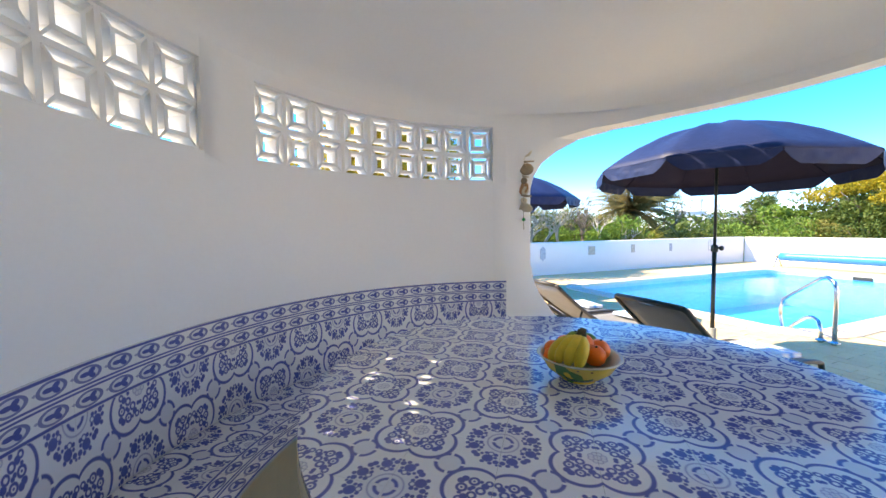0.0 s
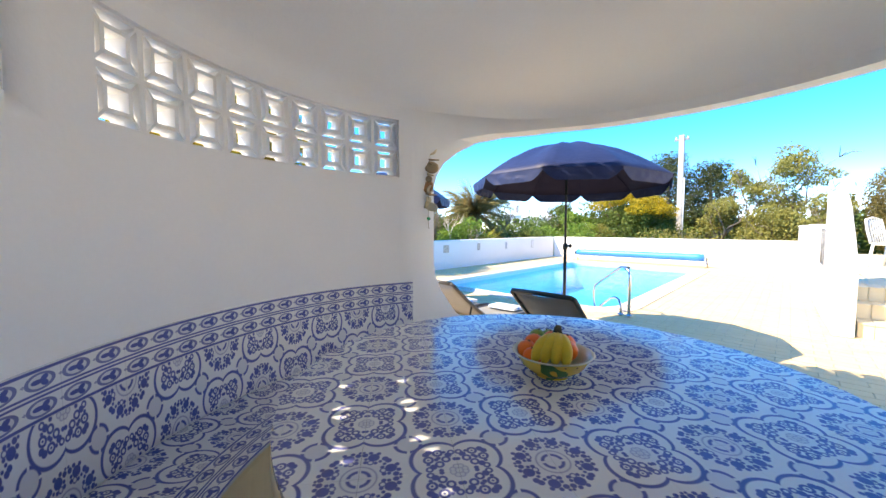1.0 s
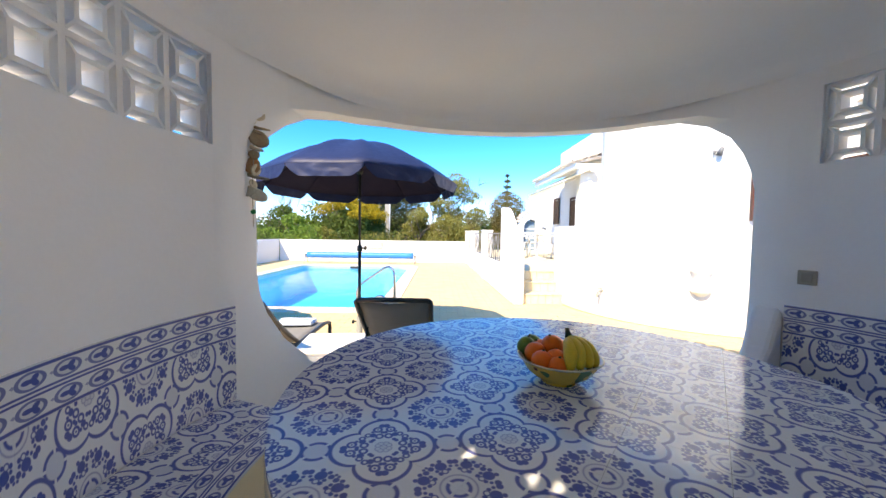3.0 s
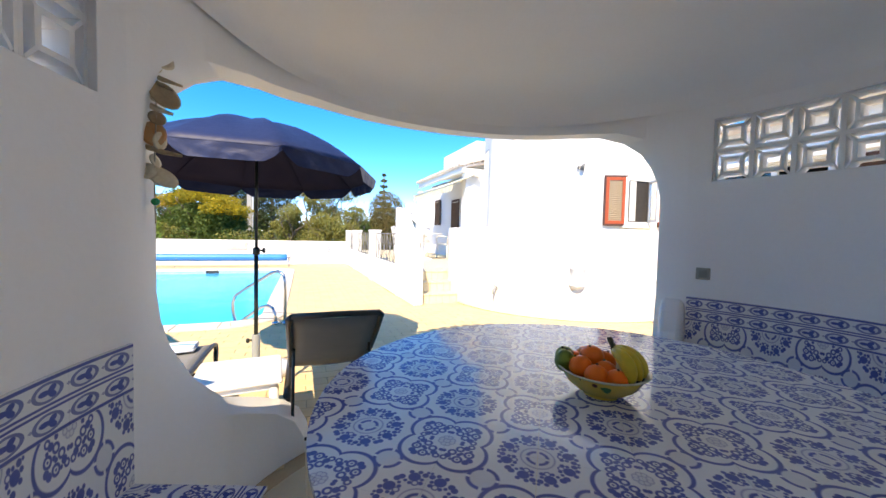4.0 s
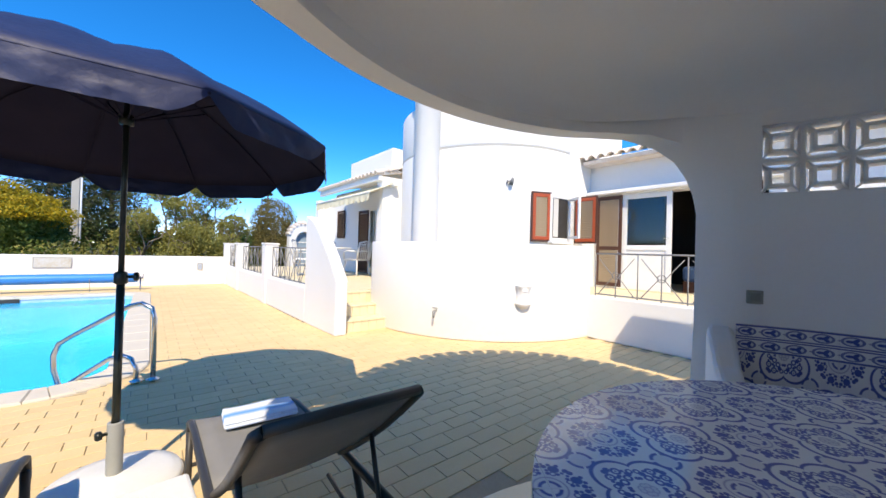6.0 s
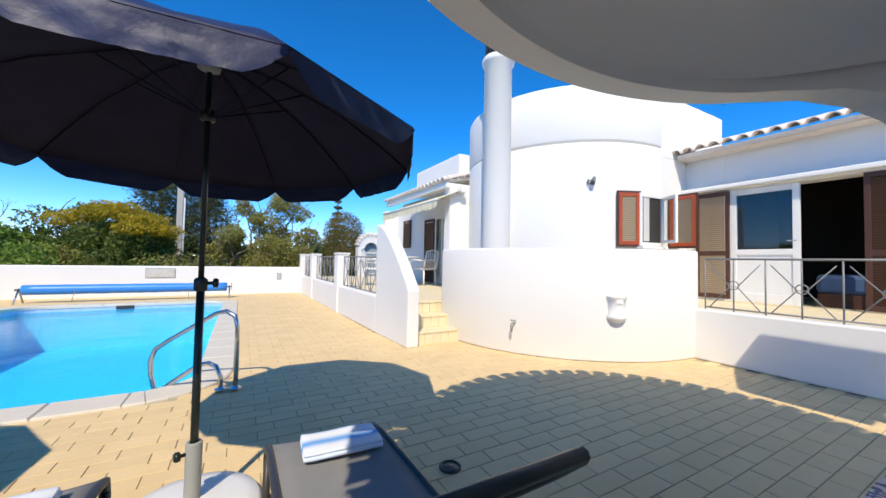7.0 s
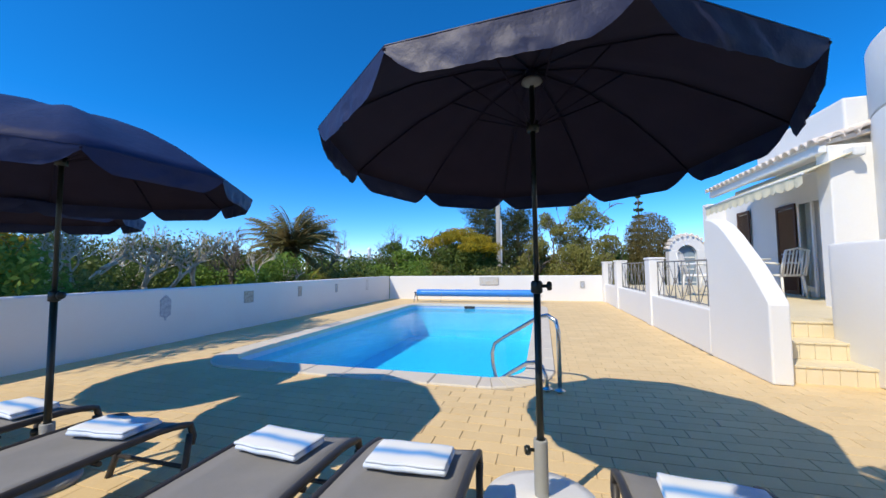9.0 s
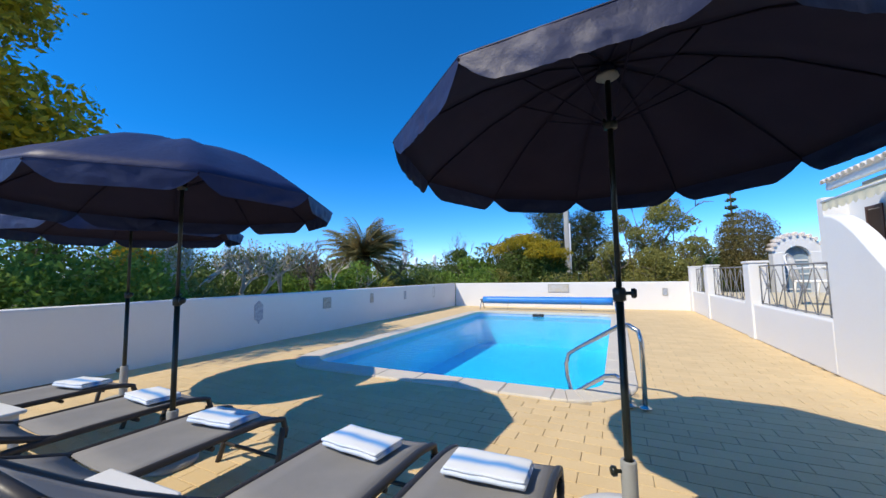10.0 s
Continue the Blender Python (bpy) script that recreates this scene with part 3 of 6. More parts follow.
def bench():
    b = thing("bench", "curved built-in bench clad in blue and white glazed tiles", "bench", pose(CX, -1.2, 0), kind="structure")
    bm = bmesh.new()
    n = 60
    prof = [(1.445, 0.0), (SR + 0.06, 0.0), (SR + 0.02, 0.40), (SR + 0.012, SEAT - 0.012), (1.445, SEAT - 0.012)]
    rings = [[bm.verts.new(at_angle(B0 + (B1 - B0) * i / n, r, z)) for r, z in prof] for i in range(n + 1)]
    for a, c in zip(rings, rings[1:]):
        for k in range(len(prof)):
            bm.faces.new((a[k], a[(k + 1) % 5], c[(k + 1) % 5], c[k]))
    bm.faces.new(rings[0])
    bm.faces.new(rings[-1][::-1])
    body = part("base", bm, CREAM, b, "cream painted plinth")
    body.matrix_parent_inverse = b.matrix_world.inverted()
    cols = 30
    step = (B1 - B0) / cols
    def patch(name, r0, z0, r1, z1, th, parity, mat, sub=3, flip=False):
        """One curved tile between two (radius, height) lines, with thickness along the inward or upward normal."""
        verts, uvs, faces = [], [], []
        gap = 0.035
        nrm = Vector((-(z1 - z0), 0, (r1 - r0))).normalized() if not flip else Vector(((z1 - z0), 0, -(r1 - r0))).normalized()
        for layer in (0, 1):
            for i in range(sub + 1):
                ang = -step / 2 + gap / 2 + (step - gap) * i / sub
                for k, (r, z) in enumerate(((r0, z0), (r1, z1))):
                    ins = 0.0005 * (1 if k == 0 else -1)
                    d = Vector((r1 - r0, 0, z1 - z0)).normalized() * ins
                    rr, zz = r + d.x + nrm.x * th * layer, z + d.z + nrm.z * th * layer
                    verts.append((rr * math.cos(radians(ang)), rr * math.sin(radians(ang)), zz))
                    uvs.append((i / sub + parity, float(k)))
        h = 2 * (sub + 1)
        for i in range(sub):
            a = h + 2 * i
            faces.append((a, a + 2, a + 3, a + 1))
            faces.append((2 * i, 2 * i + 2, a + 2, a))
            faces.append((2 * i + 1, a + 1, a + 3, 2 * i + 3))
        faces.append((0, h, h + 1, 1))
        faces.append((2 * sub, 2 * sub + 1, h + 2 * sub + 1, h + 2 * sub))
        me = mesh_from(name, verts, faces, mat, uvs=uvs)
        bm = bmesh.new()
        bm.from_mesh(me)
        bmesh.ops.recalc_face_normals(bm, faces=bm.faces)
        bm.to_mesh(me)
        bm.free()
        return me
    t = 0.010
    RB = 1.449
    rows = [("tile", RB, SEAT + 0.0, RB, 0.7265, AZULEJO, 2), ("border_tile", RB, 0.7265, RB, BACK, BORDER, 1),
            ("tile", SR + 0.13, SEAT - 0.012, RB - t, SEAT - 0.012, AZULEJO, 2), ("border_tile", SR, SEAT - 0.012, SR + 0.13, SEAT - 0.012, BORDER, 1)]
    for name, r0, z0, r1, z1, mat, par in rows:
        k = max(1, round(math.hypot(r1 - r0, z1 - z0) / 0.19)) if mat is AZULEJO else 1
        for s in range(k):
            ra, rb = r0 + (r1 - r0) * s / k, r0 + (r1 - r0) * (s + 1) / k
            za, zb = z0 + (z1 - z0) * s / k, z0 + (z1 - z0) * (s + 1) / k
            meshes = [patch(name, ra, za, rb, zb, t, q + s, mat) for q in range(par)]
            for c in range(cols):
                ob = part(name, meshes[c % par], mat, b)
                ob.matrix_parent_inverse = b.matrix_world.inverted()
                ob.matrix_basis = pose(CX, 0, 0, 0, 0, B0 + step * (c + 0.5))
    return b


bench()


# ---- round tiled table ----
TR, TZ, PITCH, TURN = 0.80, 0.76, 0.188, 52.0


def table():
    t = thing("garden_table", "round masonry table topped with blue and white patterned tiles", "table", pose(0, 0, 0))
    top = part("tabletop", lathed([(0.001, TZ - 0.012), (TR - 0.006, TZ - 0.012), (TR, TZ - 0.018), (TR, TZ - 0.055), (TR - 0.008, TZ - 0.06), (0.001, TZ - 0.06)], 96), CREAM, t)
    part("pedestal", lathed([(0.30, 0.0), (0.27, 0.05), (0.25, 0.35), (0.29, 0.62), (0.42, TZ - 0.061)], 40, cap=True), STUCCO, t, "white plastered pedestal")
    off = (0.06, -0.40)
    ca, sa = math.cos(radians(TURN)), math.sin(radians(TURN))
    for i in range(-7, 8):
        for j in range(-7, 8):
            # tile centred on a ring of the pattern
            cx = off[0] + PITCH * (i * ca - j * sa)
            cy = off[1] + PITCH * (i * sa + j * ca)
            h = PITCH / 2 - 0.0004
            corners = [(cx + dx * ca - dy * sa, cy + dx * sa + dy * ca) for dx, dy in ((-h, -h), (h, -h), (h, h), (-h, h))]
            if all(math.hypot(*c) > TR - 0.004 for c in corners) and math.hypot(cx, cy) > TR:
                continue
            poly = []
            steps = 10
            whole = all(math.hypot(*c) < TR - 0.002 for c in corners)
            if whole:
                poly = corners
            else:
                for k in range(4):
                    a, b2 = Vector(corners[k]), Vector(corners[(k + 1) % 4])
                    for q in range(steps):
                        v = a.lerp(b2, q / steps)
                        if v.length < TR - 0.002:
                            poly.append((v.x, v.y))
                        else:
                            # follow the rim inside the tile: pull the point towards the tile's inner part
                            inner = min(corners, key=lambda c: math.hypot(*c))
                            lo, hi = 0.0, 1.0
                            for _ in range(18):
                                mid = (lo + hi) / 2
                                pt = Vector(inner).lerp(v, mid)
                                if pt.length < TR - 0.002:
                                    lo = mid
                                else:
                                    hi = mid
                            pt = Vector(inner).lerp(v, lo)
                            if not poly or (Vector(poly[-1]) - pt).length > 0.002:
                                poly.append((pt.x, pt.y))
                if len(poly) < 3 or math.hypot(*min(corners, key=lambda c: math.hypot(*c))) > TR - 0.006:
                    continue
            n = len(poly)
            verts = [(x, y, TZ) for x, y in poly] + [(x, y, TZ - 0.013) for x, y in poly]
            uvs = []
            for x, y in poly * 2:
                dx, dy = x - cx, y - cy
                uvs.append(((dx * ca + dy * sa) / PITCH + 0.5 + i, (-dx * sa + dy * ca) / PITCH + 0.5 + j))
            faces = [tuple(range(n))] + [(k, n + k, n + (k + 1) % n, (k + 1) % n) for k in range(n)]
            part("tile", mesh_from("tile", verts, faces, AZULEJO, uvs=uvs), AZULEJO, t)
    return t


table()


# ---- right end of the bench: rounded cheek ----
def cheek():
    bm = bmesh.new()
    prof = [(1.46, 0.0), (1.03, 0.0), (1.03, 0.40), (1.07, 0.47), (1.15, 0.52), (1.25, 0.58), (1.33, 0.66), (1.40, 0.78), (1.46, 0.86)]
    a, b = ([bm.verts.new(at_angle(ang, r, z)) for r, z in prof] for ang in (28.7, 34.0))
    bm.faces.new(a)
    bm.faces.new(b[::-1])
    for k in range(len(prof)):
        bm.faces.new((a[k], a[(k + 1) % len(prof)], b[(k + 1) % len(prof)], b[k]))
    ob = tagged(part("bench_cheek", bm, STUCCO), "rounded white plaster end of the built-in bench", "wall", kind="structure")
    bevelled(ob, 0.03, 3)


cheek()


# ---- parasols ----
def parasol_meshes():
    ribs, R, zr, zt = 10, 0.97, 1.675, 2.085
    def canopy_point(a, f):
        """f from 0 at the crown to 1 at the rim; panels sag between the ribs."""
        k = a / (2 * math.pi / ribs)
        frac = k - math.floor(k)
        mid = 1 - abs(frac * 2 - 1)
        r = R * f * math.cos(math.pi / ribs) / math.cos((frac - 0.5) * 2 * math.pi / ribs)
        z = zt - (zt - zr) * (f ** 1.85) - 0.022 * mid * math.sin(math.pi * min(f, 1))
        return Vector((r * math.cos(a), r * math.sin(a), z))
    sub, rad = 8, 10
    n = ribs * sub
    bm = bmesh.new()
    rows = []
    rnd = random.Random(4)
    for j in range(rad + 1):
        rows.append([bm.verts.new(canopy_point(2 * math.pi * i / n, 0.02 + 0.98 * j / rad) + Vector((0, 0, rnd.uniform(-0.003, 0.003) if j < rad else 0.0))) for i in range(n)])
    for a, b in zip(rows, rows[1:]):
        for i in range(n):
            bm.faces.new((a[i], b[i], b[(i + 1) % n], a[(i + 1) % n])).smooth = True
    bm.faces.new(rows[0])
    canopy = finish(bm, "canopy", NAVY)
    canopy.materials.append(LINING)
    # scalloped valance, one panel between two ribs, notched at the ribs
    vals = []
    cols, depth = 30, 7
    for v in range(5):
        bm = bmesh.new()
        grid = []
        for c in range(cols + 1):
            s = c / cols
            a = 2 * math.pi / ribs * s
            top = canopy_point(a + 1e-6 if c < cols else a - 1e-6, 1.0)
            drop = 0.022 + 0.078 * min(1.0, (math.sin(math.pi * min(max((s - 0.02) / 0.96, 0), 1)) * 2.1)) ** 0.6
            out = Vector((math.cos(a), math.sin(a), 0))
            column = []
            for q in range(depth + 1):
                t = q / depth
                # loose folds, slack towards the hem
                fold = 0.011 * noise.noise(Vector((s * 7, t * 1.6 + v * 3.1, v))) + 0.008 * noise.noise(Vector((s * 19 + t * 5, t * 4, v + 9)))
                column.append(bm.verts.new(top + out * (-0.002 + fold * min(1, t * 2.2) * math.sin(math.pi * min(max(s, 0.04), 0.96))) + Vector((0, 0, 0.003 - drop * t))))
            grid.append(column)
        for a, b in zip(grid, grid[1:]):
            for q in range(depth):
                bm.faces.new((a[q], a[q + 1], b[q + 1], b[q])).smooth = True
        vals.append(finish(bm, "valance", NAVY))
    bm = bmesh.new()
    tube(bm, [canopy_point(0, f) - Vector((0, 0, 0.012)) for f in (0.04, 0.3, 0.6, 0.85, 1.0)], 0.005, 5)
    rib = finish(bm, "rib", LINING)
    bm = bmesh.new()
    p1 = canopy_point(0, 0.42) - Vector((0, 0, 0.015))
    tube(bm, [(0.03, 0, 1.80), p1], 0.004, 5)
    strut = finish(bm, "strut", LINING)
    return canopy, vals, rib, strut, ribs


def parasol(m, turn, base, label, tip=0.0):
    p = thing("parasol", label, "parasol", m, group="pool parasols")
    canopy, vals, rib, strut, ribs = PARASOL
    c = part("canopy", canopy, NAVY, p, "dark navy canvas canopy")
    tilt = pose(0, 0, 1.9, tip, 0, 0) @ pose(0, 0, -1.9)
    c.matrix_basis = tilt @ pose(0, 0, 0, 0, 0, turn)
    md = c.modifiers.new("thickness", "SOLIDIFY")
    md.thickness, md.material_offset = 0.003, 1
    for k in range(ribs):
        o = part("valance", vals[(k * 3) % 5], NAVY, c)
        o.matrix_basis = pose(0, 0, 0, 0, 0, 360 / ribs * k)
        o = part("rib", rib, POLE, p)
        o.matrix_basis = tilt @ pose(0, 0, 0, 0, 0, turn + 360 / ribs * k)
        o = part("strut", strut, POLE, p)
        o.matrix_basis = tilt @ pose(0, 0, 0, 0, 0, turn + 360 / ribs * k)
    part("pole", tubed([(0, 0, 0.08), (0, 0, 1.04)], 0.0165, 14), POLE, p, "dark green-black steel pole")
    part("upper_pole", tubed([(0, 0, 1.03), (0, 0, 2.04)], 0.012, 14), POLE, p)
    part("crown_hub", lathed([(0.002, 2.035), (0.045, 2.03), (0.05, 2.015), (0.02, 2.0), (0.002, 1.995)], 16), TUBE, p, "pale notched hub")
    part("runner", lathed([(0.016, 1.77), (0.03, 1.775), (0.03, 1.82), (0.016, 1.825)], 14), POLE, p)
    part("finial", lathed([(0.03, 2.06), (0.03, 2.075), (0.014, 2.082), (0.012, 2.098), (0.002, 2.105)], 12), NAVY, p)
    k = part("clamp", lathed([(0.0195, 1.0), (0.027, 1.005), (0.027, 1.05), (0.0195, 1.06)], 14), POLE, p)
    part("knob", lathed([(0.008, 0.02), (0.008, 0.045), (0.02, 0.047), (0.022, 0.06), (0.016, 0.068), (0.002, 0.069)], 12, pose(0, 0, 1.035, 0, 90, 0)), POLE, k)
    t = part("base_tube", lathed([(0.032, 0.05), (0.032, 0.33), (0.030, 0.335), (0.020, 0.335)], 18), TUBE, p, "grey plastic socket tube")
    part("knob", lathed([(0.008, 0.02), (0.008, 0.05), (0.02, 0.052), (0.022, 0.066), (0.016, 0.074), (0.002, 0.075)], 12, pose(0, 0, 0.29, 0, -90, 20)), POLE, t)
    if base:
        part("base_weight", lathed([(0.27, 0.0), (0.275, 0.03), (0.262, 0.055), (0.20, 0.068), (0.05, 0.085), (0.034, 0.09)], 36, cap=True), PLASTIC, p, "round white plastic weighted foot")
    else:
        part("base_weight", lathed([(0.15, 0.0), (0.152, 0.02), (0.14, 0.035), (0.034, 0.055)], 28, cap=True), TUBE, p, "small grey weighted foot")
    return p


PARASOL = parasol_meshes()
parasol(pose(-1.17, 2.545, 0), -75.5, True, "open navy parasol with scalloped valance on a white foot", -1.8)
parasol(pose(-3.70, 2.11, 0, 0, 0.4, 0) @ Matrix.Diagonal((0.965, 0.965, 0.965, 1)), -60, False, "open navy parasol shading two sun loungers")
parasol(pose(-5.45, 2.585, 0, 0, 0, 0) @ Matrix.Diagonal((1, 1, 0.965, 1)), -50, False, "open navy parasol close to the boundary wall")


# ---- sun loungers ----
LW, LZ = 0.238, 0.345


def side_line(y):
    """Height of the side rail along the lounger: gently bowed, dipping at the foot."""
    return LZ - 0.012 * ((y + 0.05) / 0.8) ** 2 - (0.028 * ((y - 0.56) / 0.2) ** 2 if y > 0.56 else 0)


def lounger(m, label, lift=36.0):
    """Local frame: foot end at y = 0.76, hinge at y = 0, backrest towards -y."""
    b = thing("sun_lounger", label, "sun lounger", m, group="sun loungers")
    ys = [0.0, 0.11, 0.23, 0.36, 0.50, 0.60, 0.67, 0.73, 0.755]
    bm = bmesh.new()
    sub = 6
    rows = [[bm.verts.new((-LW + 0.01 + (2 * LW - 0.02) * i / sub, y, side_line(y) + 0.008 - 0.014 * math.sin(math.pi * i / sub))) for i in range(sub + 1)] for y in ys]
    for p, q in zip(rows, rows[1:]):
        for i in range(sub):
            bm.faces.new((p[i], q[i], q[i + 1], p[i + 1])).smooth = True
    o = part("seat_sling", bm, SLING, b, "taut grey woven sling")
    o.modifiers.new("thickness", "SOLIDIFY").thickness = 0.006
    for s in (-1, 1):
        r = part("side_rail", tubed([(s * LW, y, side_line(y)) for y in [-0.42, -0.2] + ys] + [(s * LW, 0.775, 0.24), (s * LW, 0.765, 0.2)], 0.017, 8), FRAME, b)
        part("front_leg", tubed([(s * LW, 0.755, 0.26), (s * (LW + 0.005), 0.73, 0.12), (s * (LW + 0.01), 0.69, 0.0)], 0.016, 8), FRAME, b)
        part("back_leg", tubed([(s * LW, -0.12, LZ - 0.01), (s * LW, -0.22, 0.15), (s * LW, -0.30, 0.05)], 0.015, 8), FRAME, b)
        part("wheel", lathed([(0.012, -0.014), (0.058, -0.016), (0.062, -0.008), (0.062, 0.008), (0.058, 0.016), (0.012, 0.014)], 20, pose(s * (LW + 0.022), -0.36, 0.062, 0, 90, 0)), POLE, b, "small black plastic wheel")
        part("brace", tubed([(s * (LW - 0.02), 0.10, 0.20), (s * (LW - 0.02), -0.2, 0.17), (s * (LW - 0.02), -0.36, 0.062)], 0.010, 6), FRAME, b)
    part("foot_bar", tubed([(-LW, 0.73, 0.10), (LW, 0.73, 0.10)], 0.011, 8), FRAME, b)
    part("axle", tubed([(-LW, -0.36, 0.062), (LW, -0.36, 0.062)], 0.009, 8), FRAME, b)
    part("cross_bar", tubed([(-LW, 0.35, LZ - 0.035), (LW, 0.35, LZ - 0.035)], 0.011, 8), FRAME, b)
    # raised backrest
    c, s_ = math.cos(radians(lift)), math.sin(radians(lift))
    def bk(d, x, off=0.0):
        bow = 0.02 * math.sin(math.pi * d / 0.72)
        return (x, -d * c + (off - bow) * s_, LZ + d * s_ + (off - bow) * c)
    ds = [0.02, 0.15, 0.3, 0.45, 0.6, 0.70]
    bm = bmesh.new()
    rows = [[bm.verts.new(bk(d, -LW + 0.02 + (2 * LW - 0.04) * i / sub, 0.006 - 0.012 * math.sin(math.pi * i / sub))) for i in range(sub + 1)] for d in ds]
    for p, q in zip(rows, rows[1:]):
        for i in range(sub):
            bm.faces.new((p[i], q[i], q[i + 1], p[i + 1])).smooth = True
    sl = part("back_sling", bm, SLING, b, "taut grey woven sling")
    sl.modifiers.new("thickness", "SOLIDIFY").thickness = 0.006
    for s in (-1, 1):
        part("back_rail", tubed([bk(d, s * (LW - 0.012)) for d in [0.0] + ds] + [bk(0.72, s * (LW - 0.03))], 0.016, 8), FRAME, b)
        part("prop", tubed([bk(0.36, s * (LW - 0.03)), (s * (LW - 0.03), -0.40, 0.24), (s * (LW - 0.03), -0.34, 0.16)], 0.009, 6), FRAME, b)
    part("top_rail", tubed([bk(0.72, -LW + 0.025), bk(0.725, 0), bk(0.72, LW - 0.025)], 0.016, 8), FRAME, b)
    return b


def striped_towel():
    m, nt, b = basic("striped_towel", (0.8, 0.8, 0.8), 0.95, spec=0.1)
    tc = nt.nodes.new("ShaderNodeTexCoord")
    sep = nt.nodes.new("ShaderNodeSeparateXYZ")
    nt.links.new(tc.outputs["Object"], sep.inputs[0])
    y = V(nt, sep.outputs[1]) + noise_at(nt, 9, 2) * 0.012
    w = ((y * 52.0).cos() * 0.5 + 0.5).op("POWER", 2.0)
    nt.links.new(mixed(nt, w, (0.80, 0.84, 0.88), (0.13, 0.37, 0.76)), b.inputs["Base Color"])
    bump(nt, b, noise_at(nt, 240, 2), 0.6, 0.003)
    return m


TOWEL = striped_towel()


def towel(m, seed):
    rnd = random.Random(seed)
    t = thing("folded_towel", "folded blue and white striped beach towel on a sun lounger", "towel", m, group="folded towels")
    # folded in three, rounded at the folded edge, soft and a little uneven
    for k, (w, d, z0, z1) in enumerate(((0.164, 0.098, 0.0, 0.022), (0.160, 0.095, 0.0215, 0.034))):
        bm = boxed(-w + rnd.uniform(-0.006, 0.006), w, -d, d + rnd.uniform(-0.006, 0.006), z0, z1, bevel=(z1 - z0) * 0.46)
        bmesh.ops.subdivide_edges(bm, edges=[e for e in bm.edges if e.calc_length() > 0.08], cuts=7, use_grid_fill=True)
        for v in bm.verts:
            n = noise.noise(Vector((v.co.x * 8 + seed, v.co.y * 8, 0)))
            v.co.z += 0.007 * n * min(1, v.co.z / 0.01)
            v.co.y += 0.006 * noise.noise(Vector((v.co.x * 14, seed, k * 0.3)))
        part("fold", bm, TOWEL, t, smooth=True)
    return t


LOUNGERS = [(-0.645, 1.65, 0, 38, "beside the tiled table"), (-1.665, 1.66, 0.5, 36, "beside a parasol"), (-2.24, 1.63, 1.0, 36, "by the pool"),
            (-3.20, 1.56, 0.5, 24, "under a parasol"), (-3.98, 1.60, 1.0, 24, "half in shade"), (-4.86, 1.55, 2.0, 24, "near the wall")]
for k, (x, y, rz, lift, where) in enumerate(LOUNGERS):
    m = pose(x, y, 0, 0, 0, rz)
    lounger(m, "grey sling sun lounger with dark frame " + where, lift)
    towel(m @ pose((0.03, 0.0, -0.02, 0.03, 0.0, 0.02)[k], 0.535, LZ + 0.006, -2, 0, (-4, 3, -5, 6, -4, 8)[k]), 20 + k)


# ---- low side tables ----
def side_table(m, label):
    t = thing("side_table", label, "side table", m, group="white side tables")
    top = part("top", boxed(-0.22, 0.22, -0.22, 0.22, 0.375, 0.40, bevel=0.012), PLASTIC, t)
    part("apron", boxed(-0.195, 0.195, -0.195, 0.195, 0.34, 0.376, bevel=0.006), PLASTIC, t)
    for sx in (-1, 1):
        for sy in (-1, 1):
            part("leg", tubed([(sx * 0.175, sy * 0.175, 0.35), (sx * 0.19, sy * 0.19, 0.0)], [0.026, 0.018], 8), PLASTIC, t)
    return t


side_table(pose(-1.14, 1.52, 0, 0, 0, 4), "low white plastic table between two sun loungers")
side_table(pose(-2.76, 1.33, 0, 0, 0, 3), "low white plastic side table beside a grey lounger")
side_table(pose(-4.48, 1.42, 0, 0, 0, 4), "low white plastic table close to the wall")


# ---- pool fittings ----
def ladder():
    l = thing("pool_ladder", "polished steel pool handrail and steps at the pool corner", "pool ladder", pose(-1.15, 4.32, 0))
    part("handrail", tubed([(0.13, -0.12, 0.0), (0.13, -0.12, 0.55), (0.11, -0.11, 0.64), (0.04, -0.06, 0.68), (-0.04, 0.0, 0.655), (-0.40, 0.26, 0.40), (-0.50, 0.33, 0.32), (-0.535, 0.355, 0.22), (-0.53, 0.35, 0.10), (-0.50, 0.33, -0.02), (-0.47, 0.31, -0.06)], 0.0195, 12), STEEL, l)
    part("lower_rail", tubed([(0.02, -0.10, 0.0), (0.015, -0.09, 0.13), (-0.02, -0.06, 0.21), (-0.08, -0.02, 0.235), (-0.16, 0.04, 0.21), (-0.34, 0.18, 0.06), (-0.46, 0.30, -0.05), (-0.50, 0.33, -0.04)], 0.0195, 12), STEEL, l)
    for x, y in ((0.13, -0.12), (0.02, -0.10)):
        part("flange", lathed([(0.05, 0.022), (0.048, 0.03), (0.022, 0.04), (0.02, 0.045)], 18, pose(x, y, 0), cap=True), STEEL, l)
    for z in (-0.35, -0.62):
        part("tread", boxed(-0.50, -0.20, 0.2, 0.28, z, z + 0.03, bevel=0.008), STEEL, l)
    part("stile", tubed([(-0.47, 0.31, -0.06), (-0.47, 0.28, -0.9)], 0.018, 8), STEEL, l)
    part("stile", tubed([(-0.22, 0.20, -0.02), (-0.22, 0.24, -0.9)], 0.018, 8), STEEL, l)


ladder()


